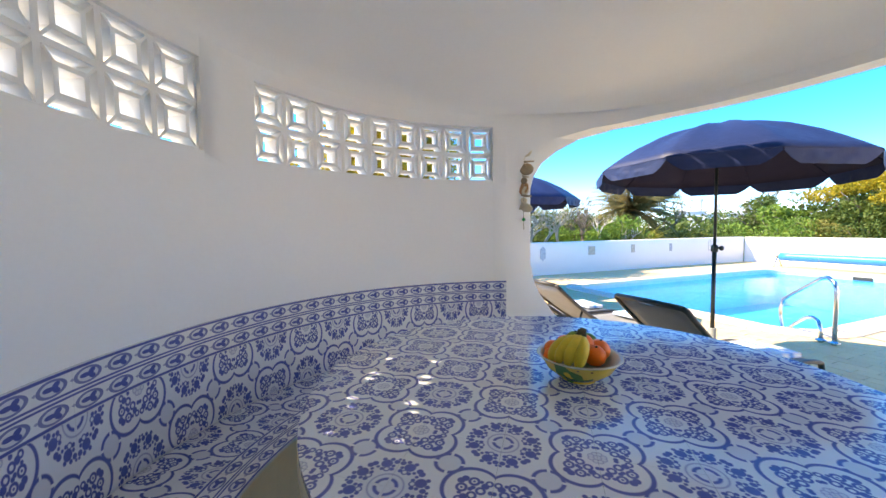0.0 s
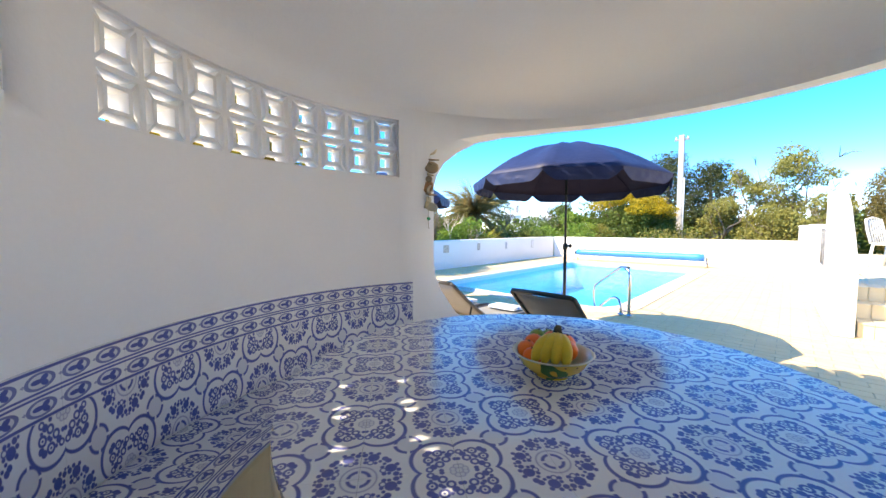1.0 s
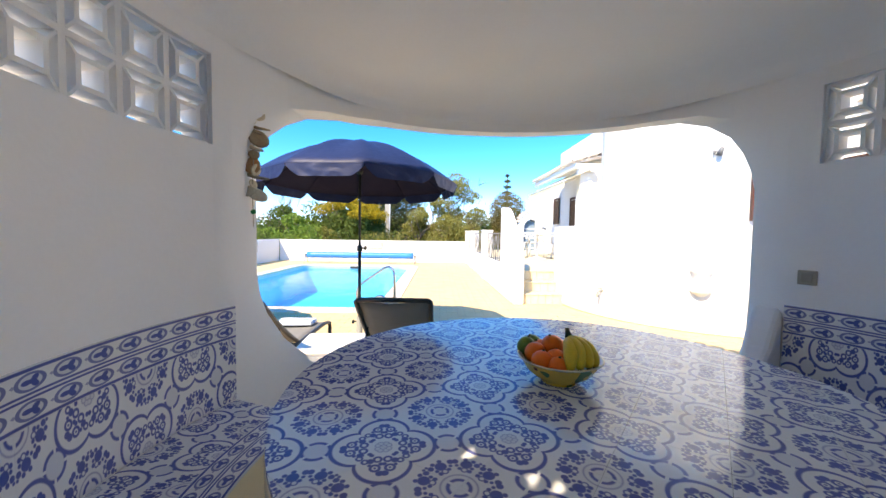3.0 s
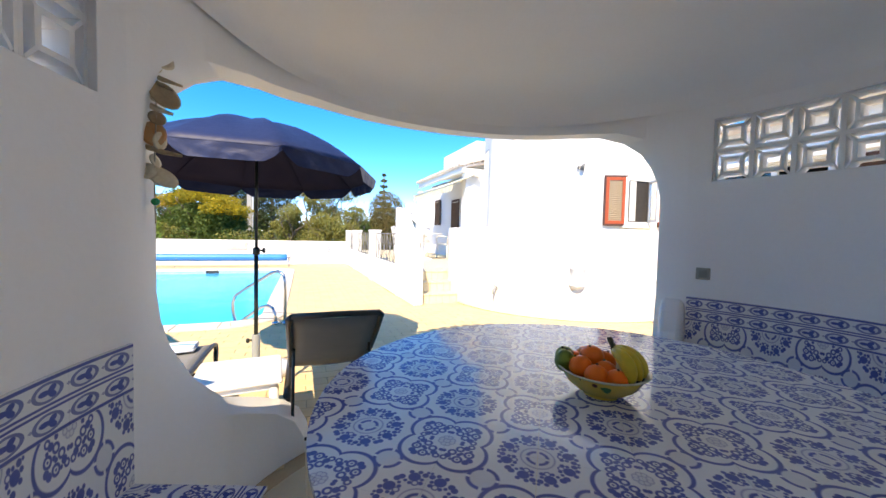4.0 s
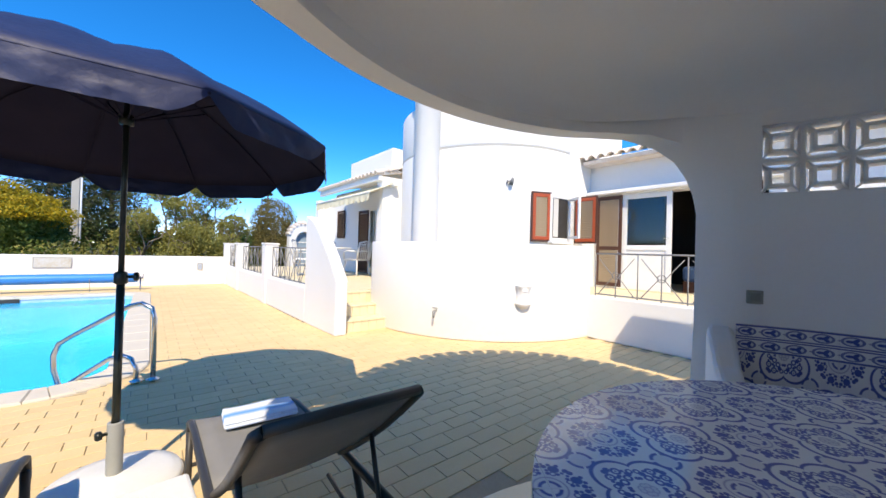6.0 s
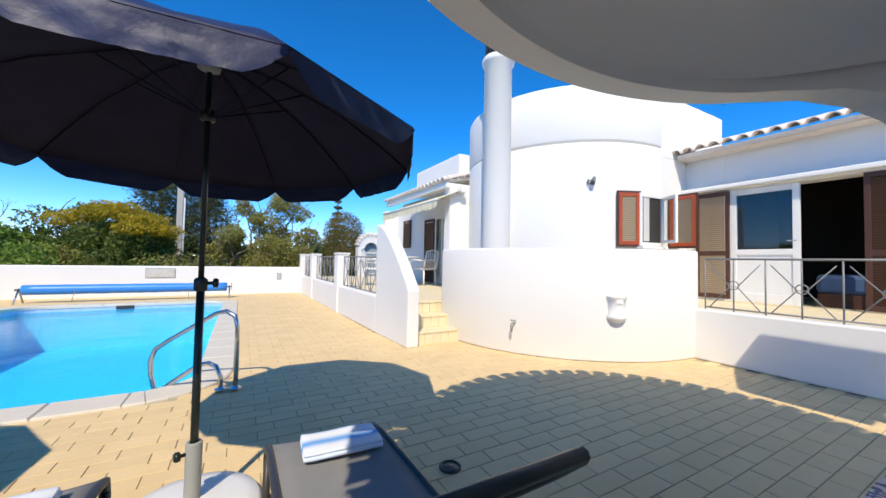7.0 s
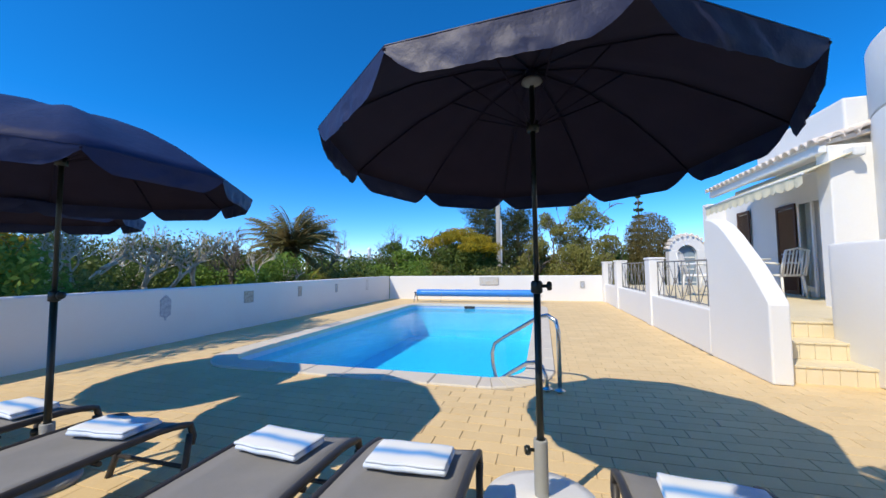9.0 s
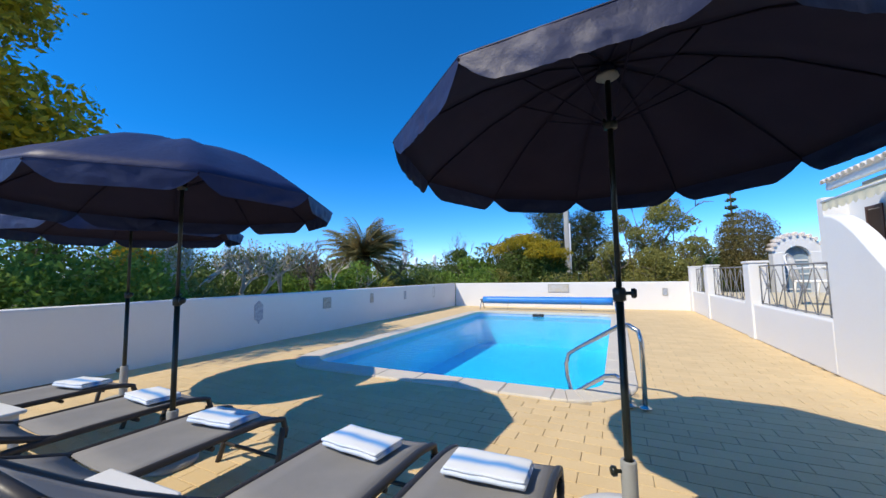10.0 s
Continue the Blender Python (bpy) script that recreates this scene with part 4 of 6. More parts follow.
def cover_roller():
    r = thing("cover_roller", "rolled blue bubble pool cover on a steel reel", "pool cover", pose(-3.3, 12.35, 0, 0, 0, 0.6))
    L = 1.98
    bm = bmesh.new()
    n, seg = 28, 20
    rnd = random.Random(3)
    rings = []
    for j in range(seg + 1):
        w = 1 + rnd.uniform(-0.03, 0.03)
        rings.append([bm.verts.new((-L + 2 * L * j / seg, 0.115 * w * math.cos(2 * math.pi * k / n) * (1 + 0.02 * math.sin(3 * k)), 0.31 + 0.115 * w * math.sin(2 * math.pi * k / n))) for k in range(n)])
    for a, b in zip(rings, rings[1:]):
        for k in range(n):
            bm.faces.new((a[k], a[(k + 1) % n], b[(k + 1) % n], b[k])).smooth = True
    bm.faces.new(rings[0])
    bm.faces.new(rings[-1][::-1])
    part("cover_roll", bm, ROLLER, r)
    part("axle", tubed([(-L - 0.12, 0, 0.31), (L + 0.12, 0, 0.31)], 0.025, 12), STEEL, r)
    for s in (-1, 1):
        f = part("stand", tubed([(s * (L + 0.06), -0.22, 0.0), (s * (L + 0.06), 0, 0.33), (s * (L + 0.06), 0.22, 0.0)], 0.018, 8), STEEL, r)
        part("strap", tubed([(s * 1.1, -0.118, 0.31), (s * 1.1, -0.10, 0.24), (s * 1.12, -0.2, 0.012)], 0.006, 5), IRON, r)
    part("hand_wheel", lathed([(0.10, -0.008), (0.115, 0), (0.10, 0.008)], 20, pose(L + 0.11, 0, 0.31, 0, 90, 0)), STEEL, r)


cover_roller()
dr = thing("floor_drain", "small dark round drain cap set in the paving", "drain", pose(0.038, 2.343, 0))
part("rim", lathed([(0.062, 0.0), (0.062, 0.012), (0.05, 0.018), (0.048, 0.010)], 22), FRAME, dr)
part("cover", lathed([(0.047, 0.008), (0.03, 0.013), (0.002, 0.014)], 18), POLE, dr)


# ---- wall plaques on the boundary walls ----
TILE_BLUE = surface("painted_plaque", (0.55, 0.60, 0.66), (0.16, 0.20, 0.28), 0.4, 22, 60, 0.1, 0.001)
TILE_SEPIA = surface("sepia_plaque", (0.62, 0.58, 0.50), (0.20, 0.17, 0.14), 0.4, 20, 55, 0.1, 0.001)


def plaque(x, y, z, w, h, rz, mat, label, pointed=False):
    p = thing("wall_plaque", label, "plaque", pose(x, y, z, 0, 0, rz), group="wall plaques")
    if pointed:
        bm = bmesh.new()
        prof = [(-w, -h * 0.6), (-w * 0.3, -h * 0.75), (0, -h), (w * 0.3, -h * 0.75), (w, -h * 0.6), (w, h * 0.6), (w * 0.5, h * 0.8), (0, h), (-w * 0.5, h * 0.8), (-w, h * 0.6)]
        a, b = ([bm.verts.new((px, d, pz)) for px, pz in prof] for d in (0.0, -0.02))
        bm.faces.new(a)
        bm.faces.new(b[::-1])
        for k in range(len(prof)):
            bm.faces.new((a[k], a[(k + 1) % len(prof)], b[(k + 1) % len(prof)], b[k]))
        part("panel", bm, mat, p)
    else:
        part("panel", boxed(-w, w, -0.012, 0, -h, h, bevel=0.003), mat, p)
        for s in (-1, 1):
            part("edge", boxed(s * w - 0.008, s * w + 0.008, -0.018, 0, -h - 0.008, h + 0.008, bevel=0.003), CONCRETE, p)
            part("edge", boxed(-w + 0.008, w - 0.008, -0.018, 0, s * h - 0.008, s * h + 0.008, bevel=0.003), CONCRETE, p)


for y, z, w, h, mat, lab, pt in ((5.01, 0.56, 0.08, 0.20, TILE_BLUE, "grey-blue ceramic plaque with pointed ends on the white wall", True), (6.64, 0.60, 0.11, 0.11, TILE_SEPIA, "square tile plaque with a dark painted figure", False),
                                 (8.19, 0.61, 0.06, 0.11, TILE_SEPIA, "small dark relief plaque on the white wall", False), (9.77, 0.60, 0.05, 0.11, TILE_BLUE, "narrow ochre ceramic plaque on the white wall", False), (11.6, 0.60, 0.06, 0.15, TILE_BLUE, "pale narrow ceramic plaque on the white wall", False)):
    plaque(-6.816, y, z, w, h, 90, mat, lab, pt)
SCENE_TILE = surface("seaside_tile_picture", (0.62, 0.66, 0.70), (0.50, 0.42, 0.26), 0.35, 5, 40, 0.1, 0.001)
plaque(-2.98, 13.395, 0.66, 0.33, 0.125, 0, SCENE_TILE, "wide tile picture in pale blue and sand")
plaque(0.10, 13.395, 0.55, 0.06, 0.10, 0, TILE_BLUE, "small pale plaque on the rear wall")


# ---- house ----
def slab(name, x0, x1, y0, y1, z0, z1, mat, parent, label="", bevel=0.015):
    return part(name, boxed(x0, x1, y0, y1, z0, z1, bevel=bevel), mat, parent, label)


def arc_wall(name, c, r0, r1, a0, a1, z0, z1, mat, parent, n=36, bev=0.02, label=""):
    bm = bmesh.new()
    rings = []
    for k in range(n + 1):
        a = radians(a0 + (a1 - a0) * k / n)
        rings.append([bm.verts.new((c[0] + r * math.cos(a), c[1] + r * math.sin(a), z)) for r, z in ((r0, z0), (r1, z0), (r1, z1), (r0, z1))])
    for a, b in zip(rings, rings[1:]):
        for k in range(4):
            f = bm.faces.new((a[k], a[(k + 1) % 4], b[(k + 1) % 4], b[k]))
            f.smooth = True
    bm.faces.new(rings[0])
    bm.faces.new(rings[-1][::-1])
    ob = part(name, bm, mat, parent, label)
    return bevelled(ob, bev, 2, 50)


TWX, TWY, TWR = 5.18, 6.13, 2.10
house = thing("house", "white limewashed villa with a round tower room", "house", pose(5.2, 5.0, 0))


def world_of(ob):
    return (world_of(ob.parent) @ ob.matrix_parent_inverse if ob.parent else Matrix()) @ ob.matrix_basis


def under(ob, parent=None):
    """Keeps a part, built in world coordinates, where it is under its parent."""
    ob.matrix_parent_inverse = world_of(ob.parent).inverted()
    return ob


def house_part(ob):
    return under(ob, house)


def barrel_tile(length=0.42, r=0.088):
    bm = bmesh.new()
    seg = 7
    rings = []
    for x, rr, z in ((0.0, r, 0.0), (length, r * 0.86, 0.02)):
        rings.append([bm.verts.new((x, rr * math.cos(math.pi * k / seg), z + rr * math.sin(math.pi * k / seg))) for k in range(seg + 1)]
                     + [bm.verts.new((x, (rr - 0.015) * math.cos(math.pi * (seg - k) / seg), z + (rr - 0.015) * math.sin(math.pi * (seg - k) / seg))) for k in range(seg + 1)])
    a, b = rings
    for k in range(len(a)):
        bm.faces.new((a[k], a[(k + 1) % len(a)], b[(k + 1) % len(a)], b[k])).smooth = True
    bm.faces.new(a)
    bm.faces.new(b[::-1])
    return finish(bm, "roof_tile", TERRA)


TILE_MESH = barrel_tile()


def eave_tiles(parent, x0, y0, x1, y1, z, inward, rows=2):
    """Barrel tiles along an eave, each pointing down the roof; inward is the heading of the upper end in degrees."""
    d = Vector((x1 - x0, y1 - y0, 0))
    n = int(d.length / 0.19)
    for r in range(rows):
        for k in range(n + 1):
            p = Vector((x0, y0, 0)) + d * (k / n)
            a = radians(inward)
            ob = part("roof_tile", TILE_MESH, TERRA, parent)
            under(ob, house)
            ob.matrix_basis = pose(p.x + 0.36 * r * math.cos(a), p.y + 0.36 * r * math.sin(a), z + 0.115 * r, 0, 0, inward) @ pose(0, 0, 0, 0, -16, 0)


# tower: lower drum, cornice line, upper drum, floor of the terrace
tower = house_part(arc_wall("tower_wall", (TWX, TWY), TWR - 0.25, TWR, 60, 272, 0.0, 3.16, HOUSE, house, 90))
house_part(arc_wall("parapet", (TWX, TWY), TWR - 0.25, TWR, 60, 272, 3.18, 4.14, HOUSE, house, 90, 0.03))
house_part(arc_wall("cornice", (TWX, TWY), TWR - 0.25, TWR - 0.006, 60, 272, 3.15, 3.19, CONCRETE, house, 90, 0.002))
house_part(slab("roof", 4.2, 7.4, 4.9, 7.4, 3.85, 3.95, HOUSE, house))
south = house_part(slab("wall_south", TWX, 7.40, TWY - TWR, TWY - TWR + 0.25, 3.0, 4.14, HOUSE, house, bevel=0.03))
house_part(slab("wall_south", TWX + 0.05, 6.2, TWY - TWR + 0.005, TWY - TWR + 0.25, 0.0, 3.16, HOUSE, house))
house_part(slab("wall_north_block", 7.15, 7.40, TWY - TWR + 0.25, 9.6, 3.0, 4.14, HOUSE, house))
# chimney
ch = house_part(part("chimney", lathed([(0.25, 0.0), (0.25, 4.72), (0.29, 4.75), (0.30, 4.82), (0.27, 4.87), (0.24, 4.88)], 36, pose(2.98, 5.72, 0)), HOUSE, house))
cw = under(part("cowl", lathed([(0.225, 4.88), (0.225, 5.40), (0.21, 5.41)], 28, pose(2.98, 5.72, 0)), POLE, ch, "black metal cowl"), house)
for k in range(10):
    a = 2 * math.pi * k / 10
    under(part("cowl_slat", tubed([(2.98 + 0.228 * math.cos(a), 5.72 + 0.228 * math.sin(a), 4.92), (2.98 + 0.228 * math.cos(a), 5.72 + 0.228 * math.sin(a), 5.38)], 0.012, 5), FRAME, ch), house)
under(part("cap", lathed([(0.28, 5.40), (0.29, 5.45), (0.20, 5.52), (0.10, 5.62), (0.05, 5.72), (0.002, 5.74)], 24, pose(2.98, 5.72, 0)), HOUSE, ch, "white pointed chimney cap"), house)


# curved parapet of the terrace, planter wall, terrace floor and steps
PCX, PCY, PR = 4.0, 5.18, 2.25
tw = thing("terrace_wall", "curved white parapet wall of the raised terrace", "wall", pose(PCX, PCY - PR, 0), kind="structure")
under(arc_wall("parapet", (PCX, PCY), PR - 0.2, PR, 170, 271, 0.0, 1.34, HOUSE, tw, 48, 0.025), tw)
under(slab("planter_wall", 3.94, 4.14, -3.0, 2.95, 0.0, 0.62, HOUSE, tw, bevel=0.02), tw)
under(part("terrace_floor", boxed(4.12, 6.05, -3.0, 4.1, 0.50, 0.575), CREAM, tw, "cream tiled terrace floor"), tw)
under(part("terrace_floor", boxed(1.85, 3.9, 5.9, 14.0, 0.40, 0.51), CREAM, tw, "cream tiled terrace floor"), tw)
under(part("terrace_floor", boxed(1.0, 1.86, 5.95, 14.0, 0.40, 0.509), CREAM, tw, "cream tiled terrace floor"), tw)


def front_steps():
    s = thing("steps", "three cream tiled steps up to the terrace", "steps", pose(1.45, 5.2, 0), kind="structure")
    for k in range(3):
        y0 = 5.02 + 0.30 * k
        n = 6
        for q in range(n):
            x0 = 1.10 + 0.76 / n * q
            under(part("tread_tile", boxed(x0 + 0.002, x0 + 0.76 / n - 0.002, y0 - 0.012, y0 + 0.30, 0.17 * (k + 1) - 0.022, 0.17 * (k + 1), bevel=0.003), CREAM, s), s)
            under(part("riser_tile", boxed(x0 + 0.002, x0 + 0.76 / n - 0.002, y0, y0 + 0.02, 0.17 * k, 0.17 * (k + 1) - 0.023, bevel=0.002), CREAM, s), s)
        under(part("step_core", boxed(1.10, 1.86, y0 + 0.021, 5.96, 0.17 * k, 0.17 * (k + 1) - 0.024), CREAM, s), s)


front_steps()


def railing_panel(parent, p0, p1, z0, z1, crosses=2):
    """Wrought iron: two rails, uprights and crossed bars with small rings."""
    p0, p1 = Vector((*p0, 0)), Vector((*p1, 0))
    def at(s, z):
        p = p0.lerp(p1, s)
        return (p.x, p.y, z)
    under(part("top_rail", tubed([at(0, z1), at(1, z1)], 0.012, 6), IRON, parent), parent)
    under(part("bottom_rail", tubed([at(0, z0 + 0.03), at(1, z0 + 0.03)], 0.010, 6), IRON, parent), parent)
    n = crosses * 2
    for k in range(n + 1):
        under(part("upright", tubed([at(k / n, z0), at(k / n, z1)], 0.008, 6), IRON, parent), parent)
    for k in range(crosses):
        a, b = (2 * k + 0.15) / n, (2 * k + 1.85) / n
        for za, zb in ((z0 + 0.03, z1 - 0.06), (z1 - 0.06, z0 + 0.03)):
            m = (za + zb) / 2
            under(part("cross_bar", tubed([at(a, za), at((a + b) / 2 - 0.02, m), at((a + b) / 2 + 0.02, m), at(b, zb)], 0.0065, 5), IRON, parent), parent)
        c = at((a + b) / 2, (z0 + z1) / 2)
        d = (p1 - p0).normalized()
        under(part("ring", tubed([Vector(c) + d * (0.05 * math.cos(q * math.pi / 6)) + Vector((0, 0, 0.05 * math.sin(q * math.pi / 6))) for q in range(13)], 0.007, 5), IRON, parent), parent)


def balustrade():
    def X(y):
        return 0.86 - (0.017 if y > 6.2 else 0.035) * (y - 6.2)
    w = thing("balustrade_wall", "low white terrace wall with posts and a sloping end", "wall", pose(0.95, 8, 0), kind="structure")

    def swept(name, ys, tops):
        """A wall that follows the line, with its own height at each place."""
        bm = bmesh.new()
        rings = [[bm.verts.new((X(y) + dx, y, z)) for dx, z in ((0, 0), (0, h), (0.17, h), (0.17, 0))] for y, h in zip(ys, tops)]
        for a, b in zip(rings, rings[1:]):
            for k in range(4):
                bm.faces.new((a[k], a[(k + 1) % 4], b[(k + 1) % 4], b[k]))
        bm.faces.new(rings[0])
        bm.faces.new(rings[-1][::-1])
        return bevelled(under(part(name, bm, HOUSE, w), w), 0.025, 3, 35)

    swept("low_wall", [6.06, 6.3, 8, 10, 12, 13.38], [0.58] * 6)
    # sloping end pier
    rise = [(0.0, 0.74), (0.02, 0.79), (0.12, 0.91), (0.29, 1.11), (0.50, 1.31), (0.68, 1.48), (0.84, 1.60), (1.0, 1.68), (1.17, 1.72)]
    swept("end_pier", [4.90 + d for d, _ in rise], [h for _, h in rise])
    for y in (8.50, 11.35, 13.22):
        o = under(part("post", boxed(-0.03, 0.23, -0.15, 0.15, 0.0, 1.25, bevel=0.02, m=pose(X(y), y, 0, 0, 0, 1)), HOUSE, w), w)
        under(part("post_cap", boxed(-0.045, 0.245, -0.165, 0.165, 1.25, 1.29, bevel=0.012, m=pose(X(y), y, 0, 0, 0, 1)), HOUSE, o), w)
    r = thing("iron_railing", "grey wrought iron railing between white terrace posts", "railing", pose(X(8), 8, 0.57))
    for y0, y1, c in ((6.06, 8.34, 4), (8.66, 11.19, 4), (11.51, 13.06, 3)):
        railing_panel(r, (X(y0) + 0.11, y0), (X(y1) + 0.11, y1), 0.57, 1.20, c)


balustrade()
rl = thing("iron_railing", "thin grey iron railing on the planter wall below the bedroom doors", "railing", pose(4.04, 2, 0.62))
railing_panel(rl, (4.04, 2.86), (4.04, 1.10), 0.62, 1.24, 3)
railing_panel(rl, (4.04, 1.10), (4.04, -1.0), 0.62, 1.24, 3)

# bedroom wing
FX = 6.0
house_part(slab("wing_wall", FX, FX + 0.25, 3.42, 4.04, 0.55, 3.06, HOUSE, house))
house_part(slab("wing_wall", FX, FX + 0.25, -2.5, 1.25, 0.55, 3.06, HOUSE, house))
house_part(slab("wing_lintel", FX - 0.012, FX + 0.25, 1.24, 3.43, 2.40, 3.06, HOUSE, house))
house_part(slab("lintel_ledge", FX - 0.16, FX - 0.01, 0.9, 4.03, 2.43, 2.50, HOUSE, house))
rf = house_part(part("wing_roof", boxed(FX - 0.30, FX + 3.2, -2.6, 4.02, 3.02, 3.07), TERRA, house))
eave_tiles(rf, FX - 0.45, -0.8, FX - 0.45, 3.98, 3.085, 0)
rp = house_part(part("roof_slope", boxed(0, 3.4, -2.6, 4.0, 0, 0.06, m=pose(FX - 0.35, 0, 3.03, 0, -16, 0)), TERRA, house))
# bedroom walls coloured near-black in place of real interior shade
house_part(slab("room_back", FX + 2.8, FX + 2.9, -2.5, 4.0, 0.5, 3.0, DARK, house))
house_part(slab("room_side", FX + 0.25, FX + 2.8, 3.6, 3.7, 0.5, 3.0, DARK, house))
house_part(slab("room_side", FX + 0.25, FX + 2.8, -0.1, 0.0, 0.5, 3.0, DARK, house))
house_part(slab("room_floor", FX + 0.25, FX + 2.8, 0.0, 3.6, 0.5, 0.58, CREAM, house))
bed = thing("bed", "low bed with a blue cover inside the bedroom", "bed", pose(7.2, 1.8, 0.58))
part("mattress", boxed(-0.7, 0.9, -0.7, 0.7, 0.2, 0.48, bevel=0.06), BEDCLOTH, bed, "blue bed cover")
part("bed_base", boxed(-0.68, 0.88, -0.68, 0.68, 0.0, 0.2), BROWN, bed)


def shutter(m, w, h, frame_mat, fill_mat, label, double=False, inner=None):
    s = thing("shutter", label, "shutter", m, group="wooden shutters")
    t = 0.028
    rails = [(0, h)] if not double else [(0, h * 0.42), (h * 0.42, h)]
    for sx in (0, 1):
        part("stile", boxed(0.0 if sx == 0 else w - 0.06, 0.06 if sx == 0 else w, -t / 2, t / 2, 0, h, bevel=0.004), frame_mat, s)
    for z in [0, h - 0.07] + ([h * 0.42 - 0.035] if double else []):
        part("rail", boxed(0.06, w - 0.06, -t / 2, t / 2, z, z + 0.07, bevel=0.004), frame_mat, s)
    if inner:
        for x0, x1, z0, z1 in ((0.03, 0.085, 0.035, h - 0.035), (w - 0.085, w - 0.03, 0.035, h - 0.035), (0.085, w - 0.085, 0.035, 0.095), (0.085, w - 0.085, h - 0.095, h - 0.035)):
            part("inner_frame", boxed(x0, x1, -t / 2 - 0.006, t / 2 + 0.006, z0, z1, bevel=0.004), inner, s, "russet painted inner frame")
    slat = finish(boxed(0.06, w - 0.06, -0.004, 0.004, -0.018, 0.018, m=pose(0, 0, 0, 28, 0, 0)), "slat", fill_mat)
    z = 0.085
    while z < h - 0.085:
        if not (double and abs(z - h * 0.42) < 0.05):
            part("slat", slat, fill_mat, s).matrix_basis = pose(0, 0, z)
        z += 0.034
    return s


WZ0, WH = 1.44, 0.91
shutter(pose(4.24, 4.20, WZ0, 0, 0, -26), 0.40, WH, BROWN, LOUVRE, "open brown and tan louvred shutter on the tower window", inner=RUST)
shutter(pose(5.40, 4.02, WZ0, 0, 0, -90), 0.46, WH, BROWN, LOUVRE, "open russet-framed tan louvred window shutter", inner=RUST)
shutter(pose(FX - 0.03, 3.86, 0.62, 0, 0, -90), 0.50, 1.78, BROWN, LOUVRE, "tall dark brown louvred door shutter folded open", True)
shutter(pose(FX - 0.04, 1.90, 0.62, 0, 0, -90), 0.62, 1.78, BROWN, BROWN, "tall dark brown door shutter beside the bedroom door", True)


def tower_window():
    w = thing("window", "white framed casement window ajar in the tower wall", "window", pose(4.86, 4.02, WZ0 + 0.02, 0, 0, -4), kind="structure")
    W, H = 0.27, 0.86
    # flat near-black sheet on the wall, painted shade for the room behind
    part("dark_opening_sheet", boxed(-W + 0.04, W - 0.04, -0.012, -0.004, 0.04, H - 0.04), DARK, w)
    for s in (-1, 1):
        part("window_frame", boxed(s * W - 0.03, s * W + 0.03, -0.035, 0.02, 0, H, bevel=0.006), PLASTIC, w)
        part("window_frame", boxed(-W + 0.03, W - 0.03, -0.035, 0.02, 0 if s < 0 else H - 0.06, 0.06 if s < 0 else H, bevel=0.006), PLASTIC, w)
    sash = thing("sash", "", "", None)
    sash.parent = w
    sash.matrix_basis = pose(W - 0.03, -0.03, 0.05, 0, 0, 62)
    for x0, x1, z0, z1 in ((-0.42, -0.37, 0, 0.76), (-0.05, 0, 0, 0.76), (-0.37, -0.05, 0, 0.05), (-0.37, -0.05, 0.71, 0.76)):
        part("sash_bar", boxed(x0, x1, -0.02, 0.02, z0, z1, bevel=0.004), PLASTIC, sash)
    part("pane", boxed(-0.37, -0.05, -0.003, 0.003, 0.05, 0.71), GLASS, sash)
    part("curtain", boxed(-0.2, -0.06, -0.022, -0.014, 0.08, 0.8), FABRIC, w, "pale drawn curtain")
    part("window_sill", boxed(-W - 0.05, W + 0.05, -0.10, 0.02, -0.05, -0.005, bevel=0.008), HOUSE, w)


tower_window()


def bedroom_door():
    d = thing("door_1", "white glazed bedroom door with a dark opening beside it", "door", pose(FX + 0.02, 3.36, 0.60, 0, 0, -90), kind="structure")
    H, W = 1.80, 0.84
    for x in (0.0, W - 0.08):
        part("stile", boxed(x, x + 0.08, -0.03, 0.03, 0, H, bevel=0.006), PLASTIC, d)
    for z, h in ((0, 0.14), (0.74, 0.09), (H - 0.09, 0.09)):
        part("rail", boxed(0.08, W - 0.08, -0.03, 0.03, z, z + h, bevel=0.006), PLASTIC, d)
    part("lower_panel", boxed(0.08, W - 0.08, -0.012, 0.012, 0.14, 0.74), PLASTIC, d)
    p = part("pane", boxed(0.08, W - 0.08, -0.004, 0.004, 0.83, H - 0.09), GLASS, d)
    part("frame", boxed(-0.07, -0.003, -0.06, 0.06, 0, H + 0.03, bevel=0.006), PLASTIC, d)
    part("head", boxed(-0.07, 2.1, -0.06, 0.06, H + 0.003, H + 0.05, bevel=0.006), PLASTIC, d)
    part("threshold", boxed(-0.07, 2.1, -0.12, 0.06, -0.03, 0.0), CREAM, d)
    part("handle", tubed([(W - 0.04, -0.03, 0.95), (W - 0.04, -0.07, 0.95), (W - 0.13, -0.075, 0.95)], 0.009, 8), STEEL, d)


bedroom_door()


# porch wing with an awning
house_part(slab("porch_end_wall", 2.86, 3.5, 7.16, 7.42, 0.0, 2.84, HOUSE, house))
house_part(slab("porch_back_wall", 3.75, 4.0, 7.42, 8.62, 0.0, 2.9, HOUSE, house))
house_part(slab("porch_back_wall", 3.75, 4.0, 9.42, 12.3, 0.0, 2.9, HOUSE, house))
house_part(slab("porch_lintel", 3.74, 4.0, 8.62, 9.42, 2.34, 2.9, HOUSE, house))
house_part(slab("porch_far_wall", 3.3, 4.0, 12.3, 12.55, 0.0, 2.84, HOUSE, house))
house_part(slab("upper_block", 3.25, 7.3, 7.44, 9.7, 2.95, 3.62, HOUSE, house, bevel=0.03))
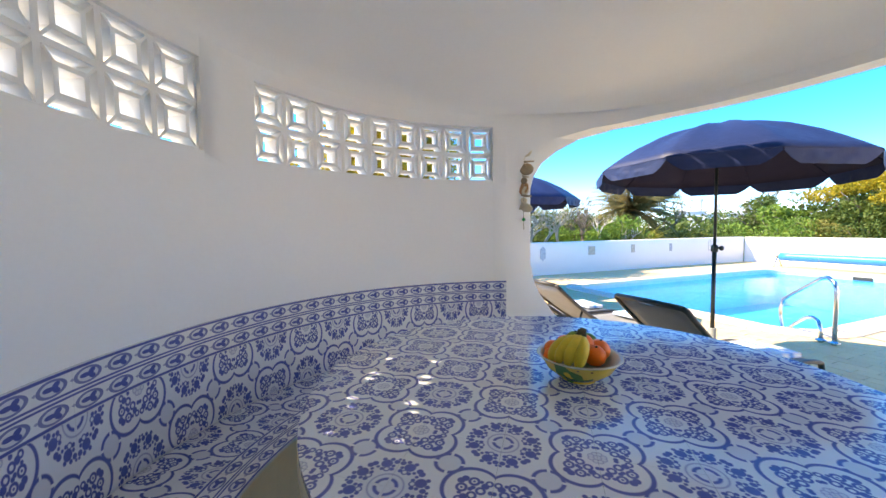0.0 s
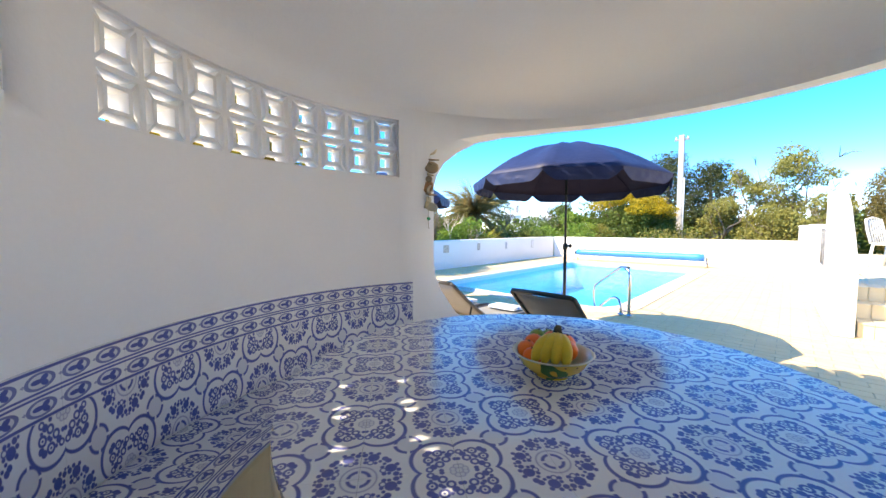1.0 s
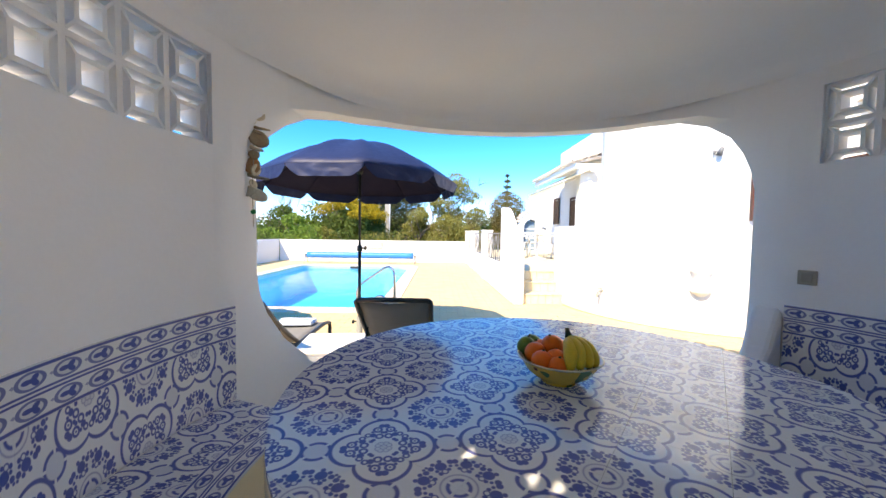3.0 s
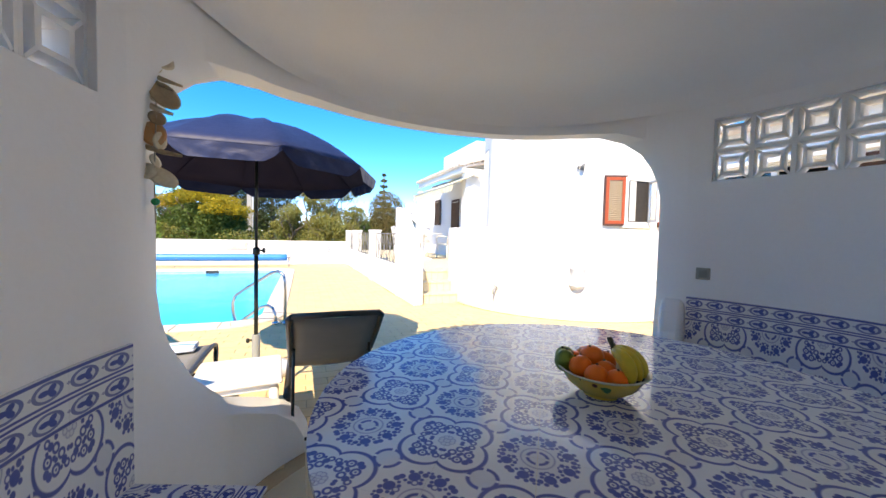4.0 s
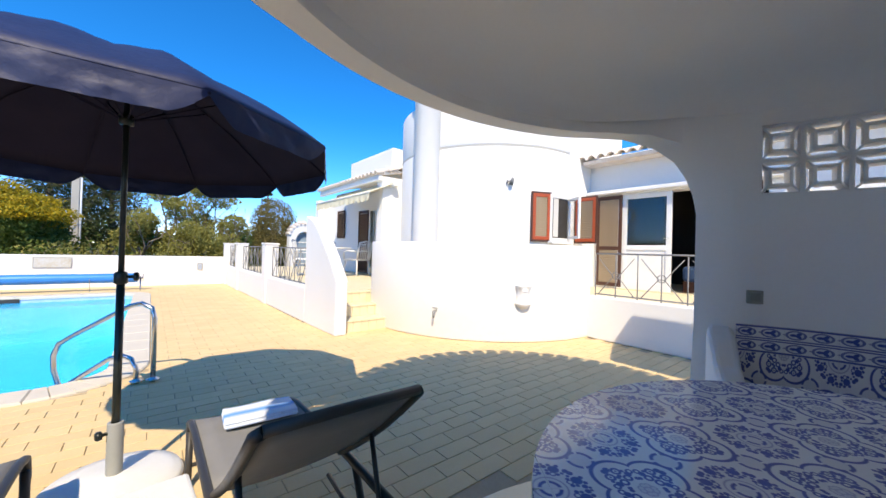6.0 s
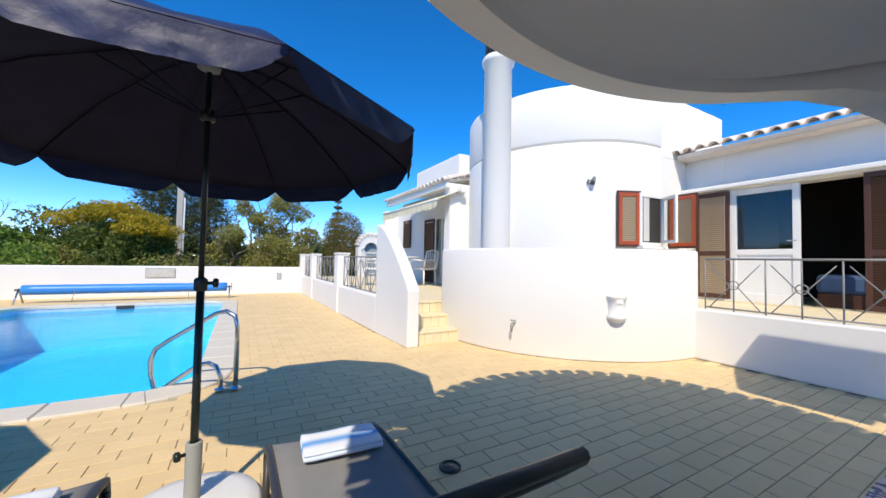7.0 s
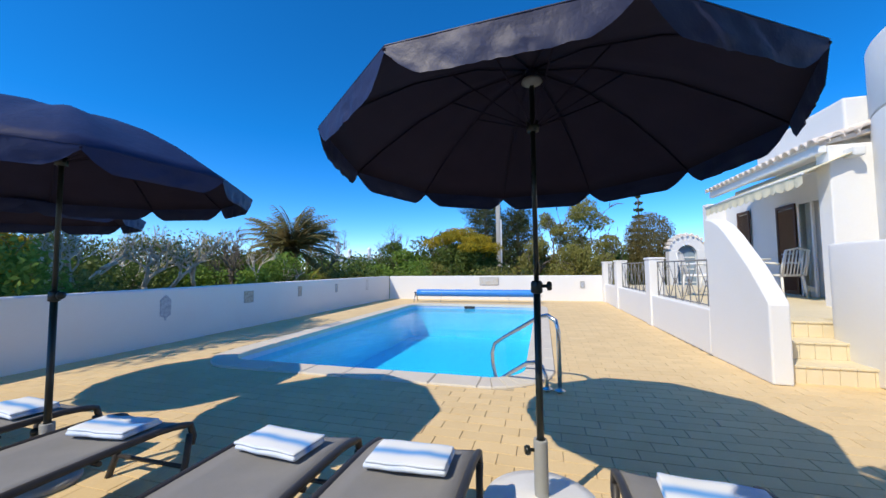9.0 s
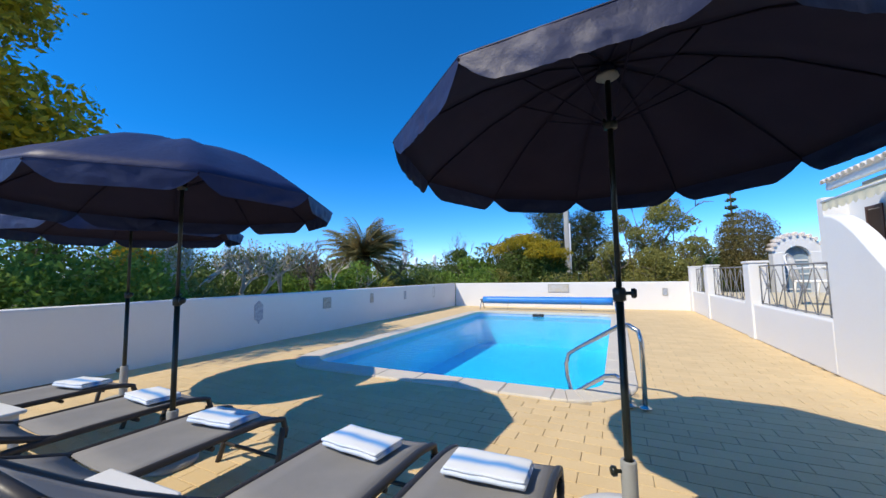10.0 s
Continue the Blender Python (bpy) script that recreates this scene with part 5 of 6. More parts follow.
# near-black backing, painted shade for the inside behind the porch door
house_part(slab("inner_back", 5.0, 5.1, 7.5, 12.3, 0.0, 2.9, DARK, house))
house_part(slab("house_north_wall", 4.0, 8.0, 12.3, 12.54, 0.0, 2.9, HOUSE, house))
pr = house_part(part("porch_roof", boxed(0, 1.6, 7.2, 10.7, 0, 0.06, m=pose(2.78, 0, 2.84, 0, -14, 0)), TERRA, house))
house_part(slab("eave_board", 2.76, 2.86, 7.18, 10.72, 2.74, 2.86, HOUSE, house))
eave_tiles(pr, 2.70, 7.22, 2.70, 10.66, 2.87, 0)
for k in range(5):
    ob = under(part("roof_tile", TILE_MESH, TERRA, pr), house)
    ob.matrix_basis = pose(2.80 + 0.17 * k, 7.14, 2.89 + 0.045 * k, 0, 0, 90)


def awning():
    a = thing("awning", "half-extended cream canvas awning with a scalloped fringe", "awning", pose(2.9, 8.55, 2.62))
    L = 1.55
    part("fabric", boxed(-0.50, 0.15, -L, L, -0.006, 0.006, m=pose(0, 0, 0, 0, -24, 0)), CANVAS, a)
    bm = bmesh.new()
    n = 80
    top = [bm.verts.new((-0.46, -L + 2 * L * k / n, -0.20)) for k in range(n + 1)]
    bot = [bm.verts.new((-0.46 - 0.012 * math.sin(k * 0.9), -L + 2 * L * k / n, -0.34 - 0.05 * abs(math.sin(math.pi * k / 5)))) for k in range(n + 1)]
    for k in range(n):
        bm.faces.new((top[k], top[k + 1], bot[k + 1], bot[k]))
    fr = part("fringe", bm, CANVAS, a)
    fr.modifiers.new("thickness", "SOLIDIFY").thickness = 0.004
    part("front_bar", tubed([(-0.46, -L - 0.01, -0.20), (-0.46, L + 0.01, -0.20)], 0.02, 8), PLASTIC, a)
    part("roller_case", boxed(0.12, 0.26, -L - 0.03, L + 0.03, 0.0, 0.13, bevel=0.02), PLASTIC, a)
    for y in (-L + 0.2, L - 0.2):
        part("arm", tubed([(0.18, y, 0.02), (-0.1, y * 0.8, -0.10), (-0.45, y, -0.20)], 0.016, 8), PLASTIC, a)


awning()


def porch_doors():
    d = thing("door_2", "sliding porch door with dark shutters and a pale curtain", "door", pose(3.72, 9.39, 0.52, 0, 0, -90), kind="structure")
    for x in (0.0, 0.36, 0.68):
        part("stile", boxed(x, x + 0.05, -0.02, 0.02, 0, 1.83, bevel=0.004), PLASTIC, d)
    part("head", boxed(0.0, 0.73, -0.021, 0.021, 1.78, 1.83), PLASTIC, d)
    part("pane", boxed(0.05, 0.36, -0.004, 0.004, 0.03, 1.78), GLASS, d)
    part("curtain", boxed(0.10, 0.62, 0.06, 0.08, 0.0, 1.8), FABRIC, d)
    shutter(pose(3.70, 10.03, 0.54, 0, 0, -90), 0.60, 1.80, BROWN, BROWN, "dark brown louvred porch door shutter", True)
    shutter(pose(3.70, 11.6, 1.55, 0, 0, -90), 0.55, 0.9, BROWN, BROWN, "dark brown louvred window shutter on the porch wall")


porch_doors()
lamp = thing("wall_lamp", "small dark spot lamp on the white tower wall", "wall lamp", pose(3.85, 4.46, 2.50, 0, 0, 38))
part("mount", lathed([(0.035, 0.0), (0.035, 0.02), (0.02, 0.03)], 14, pose(0, 0.0, 0, 90, 0, 0), cap=True), IRON, lamp)
part("arm", tubed([(0, 0, 0), (0, -0.07, 0.01)], 0.01, 6), IRON, lamp)
part("head", lathed([(0.018, 0.07), (0.03, 0.05), (0.042, -0.06), (0.036, -0.055)], 16, pose(0, -0.09, 0.0, 18, 0, 0)), IRON, lamp)


def uplight(deg):
    a = radians(deg)
    m = pose(PCX + PR * math.cos(a), PCY + PR * math.sin(a), 0, 0, 0, deg + 90)
    n = thing("wall_light", "white half-round plaster uplighter on the parapet", "wall light", m)
    bm = bmesh.new()
    prof = [(0.115, 0.78), (0.115, 0.755), (0.10, 0.74), (0.095, 0.56), (0.115, 0.545), (0.11, 0.52), (0.05, 0.47), (0.0, 0.46)]
    seg = 12
    rings = [[bm.verts.new((r * math.cos(math.pi + math.pi * k / seg), r * math.sin(math.pi + math.pi * k / seg) + 0.0, z)) for k in range(seg + 1)] for r, z in prof]
    for p, q in zip(rings, rings[1:]):
        for k in range(seg):
            bm.faces.new((p[k], p[k + 1], q[k + 1], q[k]))
    part("bowl", bm, HOUSE, n, smooth=True)
    part("lamp_glass", lathed([(0.06, 0.70), (0.055, 0.76), (0.03, 0.775), (0.002, 0.778)], 14, pose(0, -0.05, 0)), PLASTIC, n)


uplight(-121)
a = radians(-151.3)
tap = thing("garden_tap", "small grey garden tap on the white parapet", "tap", pose(PCX + PR * math.cos(a), PCY + PR * math.sin(a), 0.36, 0, 0, -61.3))
part("spout", tubed([(0, 0.02, 0.03), (0, -0.07, 0.03), (0, -0.10, 0.01), (0, -0.10, -0.06)], 0.016, 8), TUBE, tap)
part("handle", tubed([(-0.035, -0.05, 0.065), (0.035, -0.05, 0.065)], 0.009, 6), TUBE, tap)


def garden_chair(m, label):
    c = thing("garden_chair", label, "chair", m, group="white terrace chairs")
    for sx in (-1, 1):
        for sy in (-1, 1):
            part("leg", tubed([(sx * 0.21, sy * 0.20, 0.42), (sx * 0.24, sy * 0.24, 0.0)], 0.022, 6), PLASTIC, c)
        part("armrest", tubed([(sx * 0.25, 0.2, 0.64), (sx * 0.27, -0.1, 0.66), (sx * 0.25, -0.24, 0.60), (sx * 0.23, -0.24, 0.42)], 0.02, 6), PLASTIC, c)
    part("seat", boxed(-0.23, 0.23, -0.23, 0.22, 0.40, 0.44, bevel=0.015), PLASTIC, c)
    for k in range(7):
        x = -0.2 + 0.4 * k / 6
        part("back_slat", tubed([(x, 0.22, 0.42), (x * 1.05, 0.27, 0.66), (x * 1.0, 0.31, 0.88)], 0.012, 5), PLASTIC, c)
    part("back_rim", tubed([(-0.24, 0.22, 0.42), (-0.25, 0.27, 0.66), (-0.23, 0.31, 0.87), (0, 0.32, 0.91), (0.23, 0.31, 0.87), (0.25, 0.27, 0.66), (0.24, 0.22, 0.42)], 0.018, 6), PLASTIC, c)
    return c


ch0 = garden_chair(pose(3.18, 9.0, 0.51, 0, 0, 200), "white woven garden chair on the terrace")
copy_thing(ch0, pose(1.9, 9.2, 0.509, 0, 0, 60))
copy_thing(ch0, pose(2.6, 10.1, 0.51, 0, 0, -80))
gt = thing("terrace_table", "white round plastic table among terrace chairs", "table", pose(2.35, 8.75, 0.51))
part("tabletop", lathed([(0.002, 0.70), (0.5, 0.70), (0.51, 0.715), (0.5, 0.73), (0.002, 0.73)], 32), PLASTIC, gt)
part("stem", lathed([(0.03, 0.05), (0.03, 0.70)], 12), PLASTIC, gt)
part("foot", lathed([(0.25, 0.0), (0.24, 0.03), (0.05, 0.06), (0.03, 0.07)], 24, cap=True), PLASTIC, gt)


# garden gate with an arched top, beyond the terrace
def gate():
    g = thing("garden_gate", "white arched gateway with a blue-grey door and tiled top", "gate", pose(4.05, 16.2, 0) @ Matrix.Diagonal((0.62, 1, 0.98, 1)))
    for s in (-1, 1):
        part("pier", boxed(s * 0.75 - 0.22, s * 0.75 + 0.22, -0.2, 0.2, 0, 1.75, bevel=0.02), HOUSE, g)
    bm = bmesh.new()
    n = 14
    pts = []
    for k in range(n + 1):
        a = math.pi * k / n
        pts.append(((0.55 * math.cos(a), 1.5 + 0.45 * math.sin(a)), (0.97 * math.cos(a), 1.75 + 0.55 * math.sin(a))))
    rings = [[bm.verts.new((x, y, z)) for y in (-0.19, 0.19) for x, z in (i, o)] for i, o in pts]
    for a, b in zip(rings, rings[1:]):
        for p, q in ((0, 1), (1, 3), (3, 2), (2, 0)):
            bm.faces.new((a[p], a[q], b[q], b[p]))
    part("arch", bm, HOUSE, g)
    for k in range(11):
        a = math.pi * (k + 0.5) / 11
        part("arch_tile", lathed([(0.07, -0.26), (0.07, 0.26)], 10, pose(1.0 * math.cos(a), 0, 1.77 + 0.57 * math.sin(a), 90, 0, 0), cap=True), TERRA, g)
    bm = bmesh.new()
    f = [bm.verts.new((x, 0.02, z)) for x, z in [(-0.53, 0), (0.53, 0)] + [(0.53 * math.cos(math.pi * k / 12), 1.5 + 0.43 * math.sin(math.pi * k / 12)) for k in range(13)]]
    r = bmesh.ops.extrude_face_region(bm, geom=[bm.faces.new(f)])
    bmesh.ops.translate(bm, vec=(0, 0.04, 0), verts=[v for v in r["geom"] if isinstance(v, bmesh.types.BMVert)])
    part("door", bm, surface("blue_grey_paint", (0.28, 0.36, 0.42), (0.22, 0.30, 0.36), 0.5, 4, 40), g, "blue-grey painted door")
    for z in (0.5, 1.0, 1.45):
        part("door_bar", boxed(-0.5, 0.5, 0.0, 0.02, z, z + 0.05), PLASTIC, g)


gate()


# ---- bowl of fruit on the table ----
def bowl_material():
    m, nt, b = basic("painted_bowl", (0.80, 0.55, 0.06), 0.2, spec=0.6)
    v = nt.nodes.new("ShaderNodeTexVoronoi")
    tc = nt.nodes.new("ShaderNodeTexCoord")
    v.inputs["Scale"].default_value = 26
    nt.links.new(tc.outputs["Object"], v.inputs["Vector"])
    d = V(nt, v.outputs["Distance"])
    n = noise_at(nt, 18, 2)
    col = mixed(nt, d.below(0.2, 0.03) * n.op("GREATER_THAN", 0.52), (0.84, 0.58, 0.07), (0.16, 0.04, 0.01))
    col = mixed(nt, noise_at(nt, 12, 1).op("GREATER_THAN", 0.62), col, (0.10, 0.22, 0.05))
    nt.links.new(col, b.inputs["Base Color"])
    return m


GLAZE = surface("cream_glaze", (0.72, 0.68, 0.52), (0.66, 0.62, 0.46), 0.2, 8, 40, 0.05, 0.001)
ORANGE = surface("orange_peel", (0.98, 0.19, 0.006), (0.95, 0.14, 0.005), 0.4, 20, 260, 0.5, 0.002)
LIME = surface("lime_peel", (0.14, 0.22, 0.02), (0.22, 0.30, 0.03), 0.4, 20, 200, 0.4, 0.002)
BANANA = surface("banana_skin", (0.85, 0.56, 0.03), (0.60, 0.44, 0.04), 0.45, 14, 90, 0.1, 0.001)
STEM = surface("banana_tip", (0.06, 0.045, 0.02), (0.10, 0.08, 0.03), 0.7, 30, 90)
bw = thing("fruit_bowl", "yellow painted ceramic bowl with a cream rim", "bowl", pose(-0.01, 0.006, TZ) @ Matrix.Diagonal((0.9, 0.9, 0.85, 1)))
part("body", lathed([(0.055, 0.0), (0.058, 0.008), (0.075, 0.018), (0.105, 0.042), (0.122, 0.072), (0.126, 0.080)], 40, cap=False), bowl_material(), bw, "yellow glaze with painted fruit and leaves")
part("rim", lathed([(0.126, 0.080), (0.137, 0.086), (0.139, 0.089), (0.135, 0.091), (0.124, 0.086), (0.105, 0.05), (0.07, 0.022), (0.002, 0.016)], 40), GLAZE, bw, "cream glazed rim and inside")


def fruit(name, label, cat, x, y, z, r, mat, squash=0.93, seed=0):
    f = thing(name, label, cat, pose(x * 0.9 - 0.01, y * 0.9 + 0.006, TZ + z - 0.010, seed * 23 % 40 - 20, seed * 31 % 40 - 20, seed * 47))
    part("peel", lathed([(0.002, -r * squash)] + [(r * math.sin(math.pi * k / 12), -r * squash * math.cos(math.pi * k / 12)) for k in range(1, 12)] + [(0.004, r * squash * 0.985)], 20), mat, f)
    part("stalk", lathed([(0.004, r * squash * 0.96), (0.003, r * squash + 0.003), (0.0005, r * squash + 0.004)], 6), STEM, f)


# bananas lie towards one side, oranges towards the other, limes between
for k, (x, y, z, r) in enumerate(((-0.078, 0.010, 0.092, 0.036), (-0.072, -0.048, 0.085, 0.034), (-0.015, 0.030, 0.108, 0.038), (0.010, 0.078, 0.092, 0.037), (0.040, 0.030, 0.088, 0.036), (-0.045, 0.075, 0.085, 0.034), (-0.030, -0.084, 0.080, 0.032), (-0.022, -0.034, 0.086, 0.034))):
    fruit("orange", "ripe bright orange heaped in the fruit bowl", "orange", x, y, z, r * 0.9, ORANGE, 0.94, k)
fruit("lime", "green lime at the edge of the fruit bowl", "lime", -0.095, 0.062, 0.095, 0.029, LIME, 1.1, 3)
fruit("lime", "green lime at the edge of the fruit bowl", "lime", -0.062, 0.100, 0.092, 0.029, LIME, 1.1, 5)
for k in range(4):
    b = thing("banana", "ripe yellow banana speckled brown in the fruit bowl", "banana", pose(0.004 + 0.005 * k, -0.018 + 0.005 * k, TZ + 0.134 - 0.003 * abs(k - 1.5), 0, 0, -104 + 17 * k))
    pts, rs = [], []
    for q in range(11):
        s = q / 10
        a = radians(2 + 80 * s)
        # arched over the heap, tip down towards the rim
        pts.append((0.080 * math.sin(a), 0.004 * math.sin(math.pi * s), 0.070 * (math.cos(a) - 1)))
        rs.append(0.005 + 0.0155 * math.sin(math.pi * min(max(s * 0.9 + 0.06, 0), 1)) ** 0.6)
    part("skin", tubed(pts, rs, 8), BANANA, b)
    part("stalk", tubed([pts[0], (-0.008, 0, 0.016), (-0.013, 0, 0.028)], [0.009, 0.006, 0.006], 6), STEM, b)
    part("tip", tubed([pts[-1], (Vector(pts[-1]) * 2 - Vector(pts[-2]))], [0.006, 0.004], 6), STEM, b)


# ---- hanging shell and driftwood mobile ----
SHELL = surface("pale_shell", (0.80, 0.70, 0.52), (0.60, 0.48, 0.31), 0.5, 30, 120, 0.4, 0.003)
SHELL_O = surface("orange_shell", (0.62, 0.24, 0.06), (0.50, 0.34, 0.18), 0.5, 30, 120, 0.4, 0.003)
DRIFT = surface("driftwood", (0.50, 0.37, 0.22), (0.30, 0.21, 0.13), 0.85, 20, 120, 0.5, 0.003)
GREEN_GLASS = surface("green_bead", (0.01, 0.30, 0.08), (0.02, 0.38, 0.10), 0.15, 20, 60, 0.0)
CORD = surface("pale_cord", (0.5, 0.45, 0.36), (0.4, 0.35, 0.28), 0.9, 50, 200)


def mobile():
    m = thing("shell_mobile", "hanging string of shells and driftwood by the opening", "mobile", pose(-1.25, 0.648, 1.775, 0, 0, 25))
    part("cord", tubed([(0, 0, 0.02), (0.004, 0, -0.2), (-0.003, 0, -0.4), (0, 0, -0.56)], 0.0022, 5), CORD, m)
    part("hook", tubed([(-0.05, 0.06, 0.03), (0, 0.0, 0.03), (0, 0, 0.015)], 0.003, 5), IRON, m)
    rnd = random.Random(8)
    def bit(name, z, x, l, w, mat, tilt, turn):
        bm = bmesh.new()
        if name == "stick":
            tube(bm, [(-l, 0, 0), (-l * 0.4, 0.003, 0.004), (l * 0.3, -0.003, -0.002), (l, 0, 0.002)], [w * 0.6, w, w * 0.9, w * 0.5], 7)
        else:
            lathe(bm, [(0.001, -w * 0.32), (l * 0.55, -w * 0.25), (l * 0.95, -0.002), (l, 0.002), (l * 0.7, w * 0.05), (0.001, -w * 0.1)], 14, Matrix.Diagonal((1, w / l * 1.1, 1, 1)))
        o = part(name, bm, mat, m, smooth=True)
        o.matrix_basis = pose(x, rnd.uniform(-0.006, 0.006), z, tilt if name != "stick" else 0, tilt * 0.3 if name != "stick" else tilt, turn)
    for row in (("shell", -0.03, 0.012, 0.040, 0.032, SHELL, 70, 20), ("shell", -0.065, -0.015, 0.034, 0.028, SHELL, 60, -30), ("stick", -0.095, 0.0, 0.065, 0.007, DRIFT, 6, 10), ("stick", -0.11, 0.005, 0.055, 0.006, DRIFT, 28, -50),
                ("shell", -0.15, 0.025, 0.042, 0.034, DRIFT, 75, 15), ("stick", -0.155, -0.02, 0.060, 0.011, SHELL, 14, 20), ("stick", -0.19, -0.005, 0.048, 0.009, SHELL, 18, -20), ("shell", -0.225, 0.005, 0.022, 0.018, DRIFT, 80, 0),
                ("shell", -0.275, -0.003, 0.030, 0.034, SHELL_O, 80, 10), ("shell", -0.295, 0.012, 0.020, 0.026, SHELL, 80, 30), ("stick", -0.325, 0.0, 0.062, 0.008, DRIFT, 10, -15), ("shell", -0.36, 0.0, 0.020, 0.018, SHELL, 70, 40),
                ("shell", -0.395, -0.02, 0.026, 0.022, SHELL, 70, -20), ("shell", -0.41, 0.018, 0.042, 0.024, SHELL, 78, 10)):
        name, z, x, l, w, mat, tilt, turn = row
        bit(name, z, x, l * 1.15, w * 1.15, mat, tilt, turn)
    part("bead", lathed([(0.001, -0.012)] + [(0.0125 * math.sin(math.pi * k / 8), -0.012 * math.cos(math.pi * k / 8)) for k in range(1, 8)] + [(0.001, 0.012)], 12, pose(0, 0, -0.49)), GREEN_GLASS, m, "green glass bead")


mobile()
sw = thing("light_switch", "grey-beige square switch on the white wall", "switch", pose(*at_angle(25.6, 1.452, 1.01), 0, 0, 25.6 - 90))
part("plate", boxed(-0.035, 0.035, -0.012, 0.0, -0.035, 0.035, bevel=0.004), surface("switch_plate", (0.36, 0.35, 0.30), (0.32, 0.31, 0.27), 0.5, 10, 60, 0.05), sw)
part("rocker", boxed(-0.02, 0.02, -0.016, -0.011, -0.022, 0.022, bevel=0.002), surface("switch_rocker", (0.30, 0.29, 0.25), (0.27, 0.26, 0.22), 0.4, 10, 60, 0.05), sw)


# ---- garden beyond the walls ----
def leaf_mesh(name, blobs, count, size, material, seed, flat=0.0, aspect=2.2, ragged=1.0):
    """Many small pointed leaves spread through ellipsoid clumps: blobs of (x, y, z, rx, ry, rz)."""
    rng = np.random.default_rng(seed)
    b = np.array(blobs, float)
    vol = (b[:, 3] * b[:, 4] * b[:, 5]) ** (2 / 3)
    pick = rng.choice(len(b), size=count, p=vol / vol.sum())
    d = rng.normal(size=(count, 3))
    d /= np.linalg.norm(d, axis=1)[:, None]
    rad = rng.uniform(0.35, 1.0, count) ** 0.45
    lump = 1 + ragged * (0.18 * np.sin(d[:, 0] * 5 + pick) * np.sin(d[:, 1] * 6 + pick * 2) + 0.10 * rng.normal(size=count))
    c = b[pick, :3] + d * b[pick, 3:] * (rad * lump)[:, None]
    u = rng.normal(size=(count, 3))
    u[:, 2] *= 1 - flat
    u /= np.linalg.norm(u, axis=1)[:, None]
    w = np.cross(u, rng.normal(size=(count, 3)))
    w /= np.linalg.norm(w, axis=1)[:, None]
    s = size * rng.uniform(0.6, 1.4, count)[:, None]
    verts = np.stack([c - u * s, c + w * s / aspect, c + u * s, c - w * s / aspect], 1).reshape(-1, 3)
    faces = np.arange(count * 4).reshape(-1, 4)
    return mesh_from(name, verts.tolist(), faces.tolist(), material)


def limb_mesh(name, base, height, spread, n, seed, r0, material, twigs=3, lean=(0, 0), crook=0.25, start=0.45):
    """A tapered trunk that forks into crooked limbs and twigs."""
    rnd = random.Random(seed)
    bm = bmesh.new()
    top = Vector(base) + Vector((lean[0], lean[1], height * start))
    mid = (Vector(base) + top) / 2 + Vector((rnd.uniform(-0.1, 0.1), rnd.uniform(-0.1, 0.1), 0))
    tube(bm, [base, mid, top], [r0, r0 * 0.8, r0 * 0.65], 8)
    for k in range(n):
        a = 2 * math.pi * (k + rnd.random() * 0.7) / n
        p = top - Vector((0, 0, rnd.uniform(0, height * 0.12)))
        d = Vector((math.cos(a) * spread, math.sin(a) * spread, height * (1 - start) * rnd.uniform(0.6, 1.0)))
        pts = [p]
        for q in (0.35, 0.7, 1.0):
            pts.append(p + d * q + Vector((rnd.uniform(-1, 1), rnd.uniform(-1, 1), rnd.uniform(-0.5, 0.8))) * crook * spread)
        tube(bm, pts, [r0 * 0.5, r0 * 0.36, r0 * 0.22, r0 * 0.10], 6)
        for s in range(twigs):
            e = pts[rnd.choice((1, 2, 3))]
            v = Vector((rnd.uniform(-1, 1), rnd.uniform(-1, 1), rnd.uniform(0.1, 1.2))) * spread * 0.55
            tube(bm, [e, e + v * 0.5 + Vector((0, 0, 0.08)), e + v], [r0 * 0.2, r0 * 0.13, r0 * 0.05], 5)
    return finish(bm, name, material)


def spot(h, d):
    """A place by heading from the patio (degrees to the left of the pool's axis) and distance."""
    return (-1.15 - d * math.sin(radians(h)), 0.8 + d * math.cos(radians(h)))


def tree(name, label, h, d, height, width, leafmat, count, size, seed, r0=0.12, clumps=9, low=0.35, bark=None, twigs=2, lean=(0, 0), fill=0.42, reach=0.42):
    x, y = spot(h, d)
    t = thing(name, label, "tree" if "bush" not in name else "bush", pose(x, y, 0))
    rnd = random.Random(seed)
    part("trunk", limb_mesh("trunk", (0, 0, -0.05), height * 0.92, width * reach, 6, seed, r0, bark or BARK, twigs, lean), bark or BARK, t)
    blobs = []
    for k in range(clumps):
        a, q = rnd.uniform(0, 2 * math.pi), rnd.uniform(0.0, 1.0) ** 0.6
        z = height * rnd.uniform(low, 0.95)
        taper = 1.0 - 0.55 * max(0, (z / height - 0.6) / 0.4)
        r = width / 2 * fill * rnd.uniform(0.7, 1.2)
        blobs.append((lean[0] + math.cos(a) * q * width / 2 * 0.75 * taper, lean[1] + math.sin(a) * q * width / 2 * 0.75 * taper, min(z, height - r * 0.6), r, r, r * 0.75))
    part("crown", leaf_mesh("crown", blobs, count, size, leafmat, seed), leafmat, t)
    return t


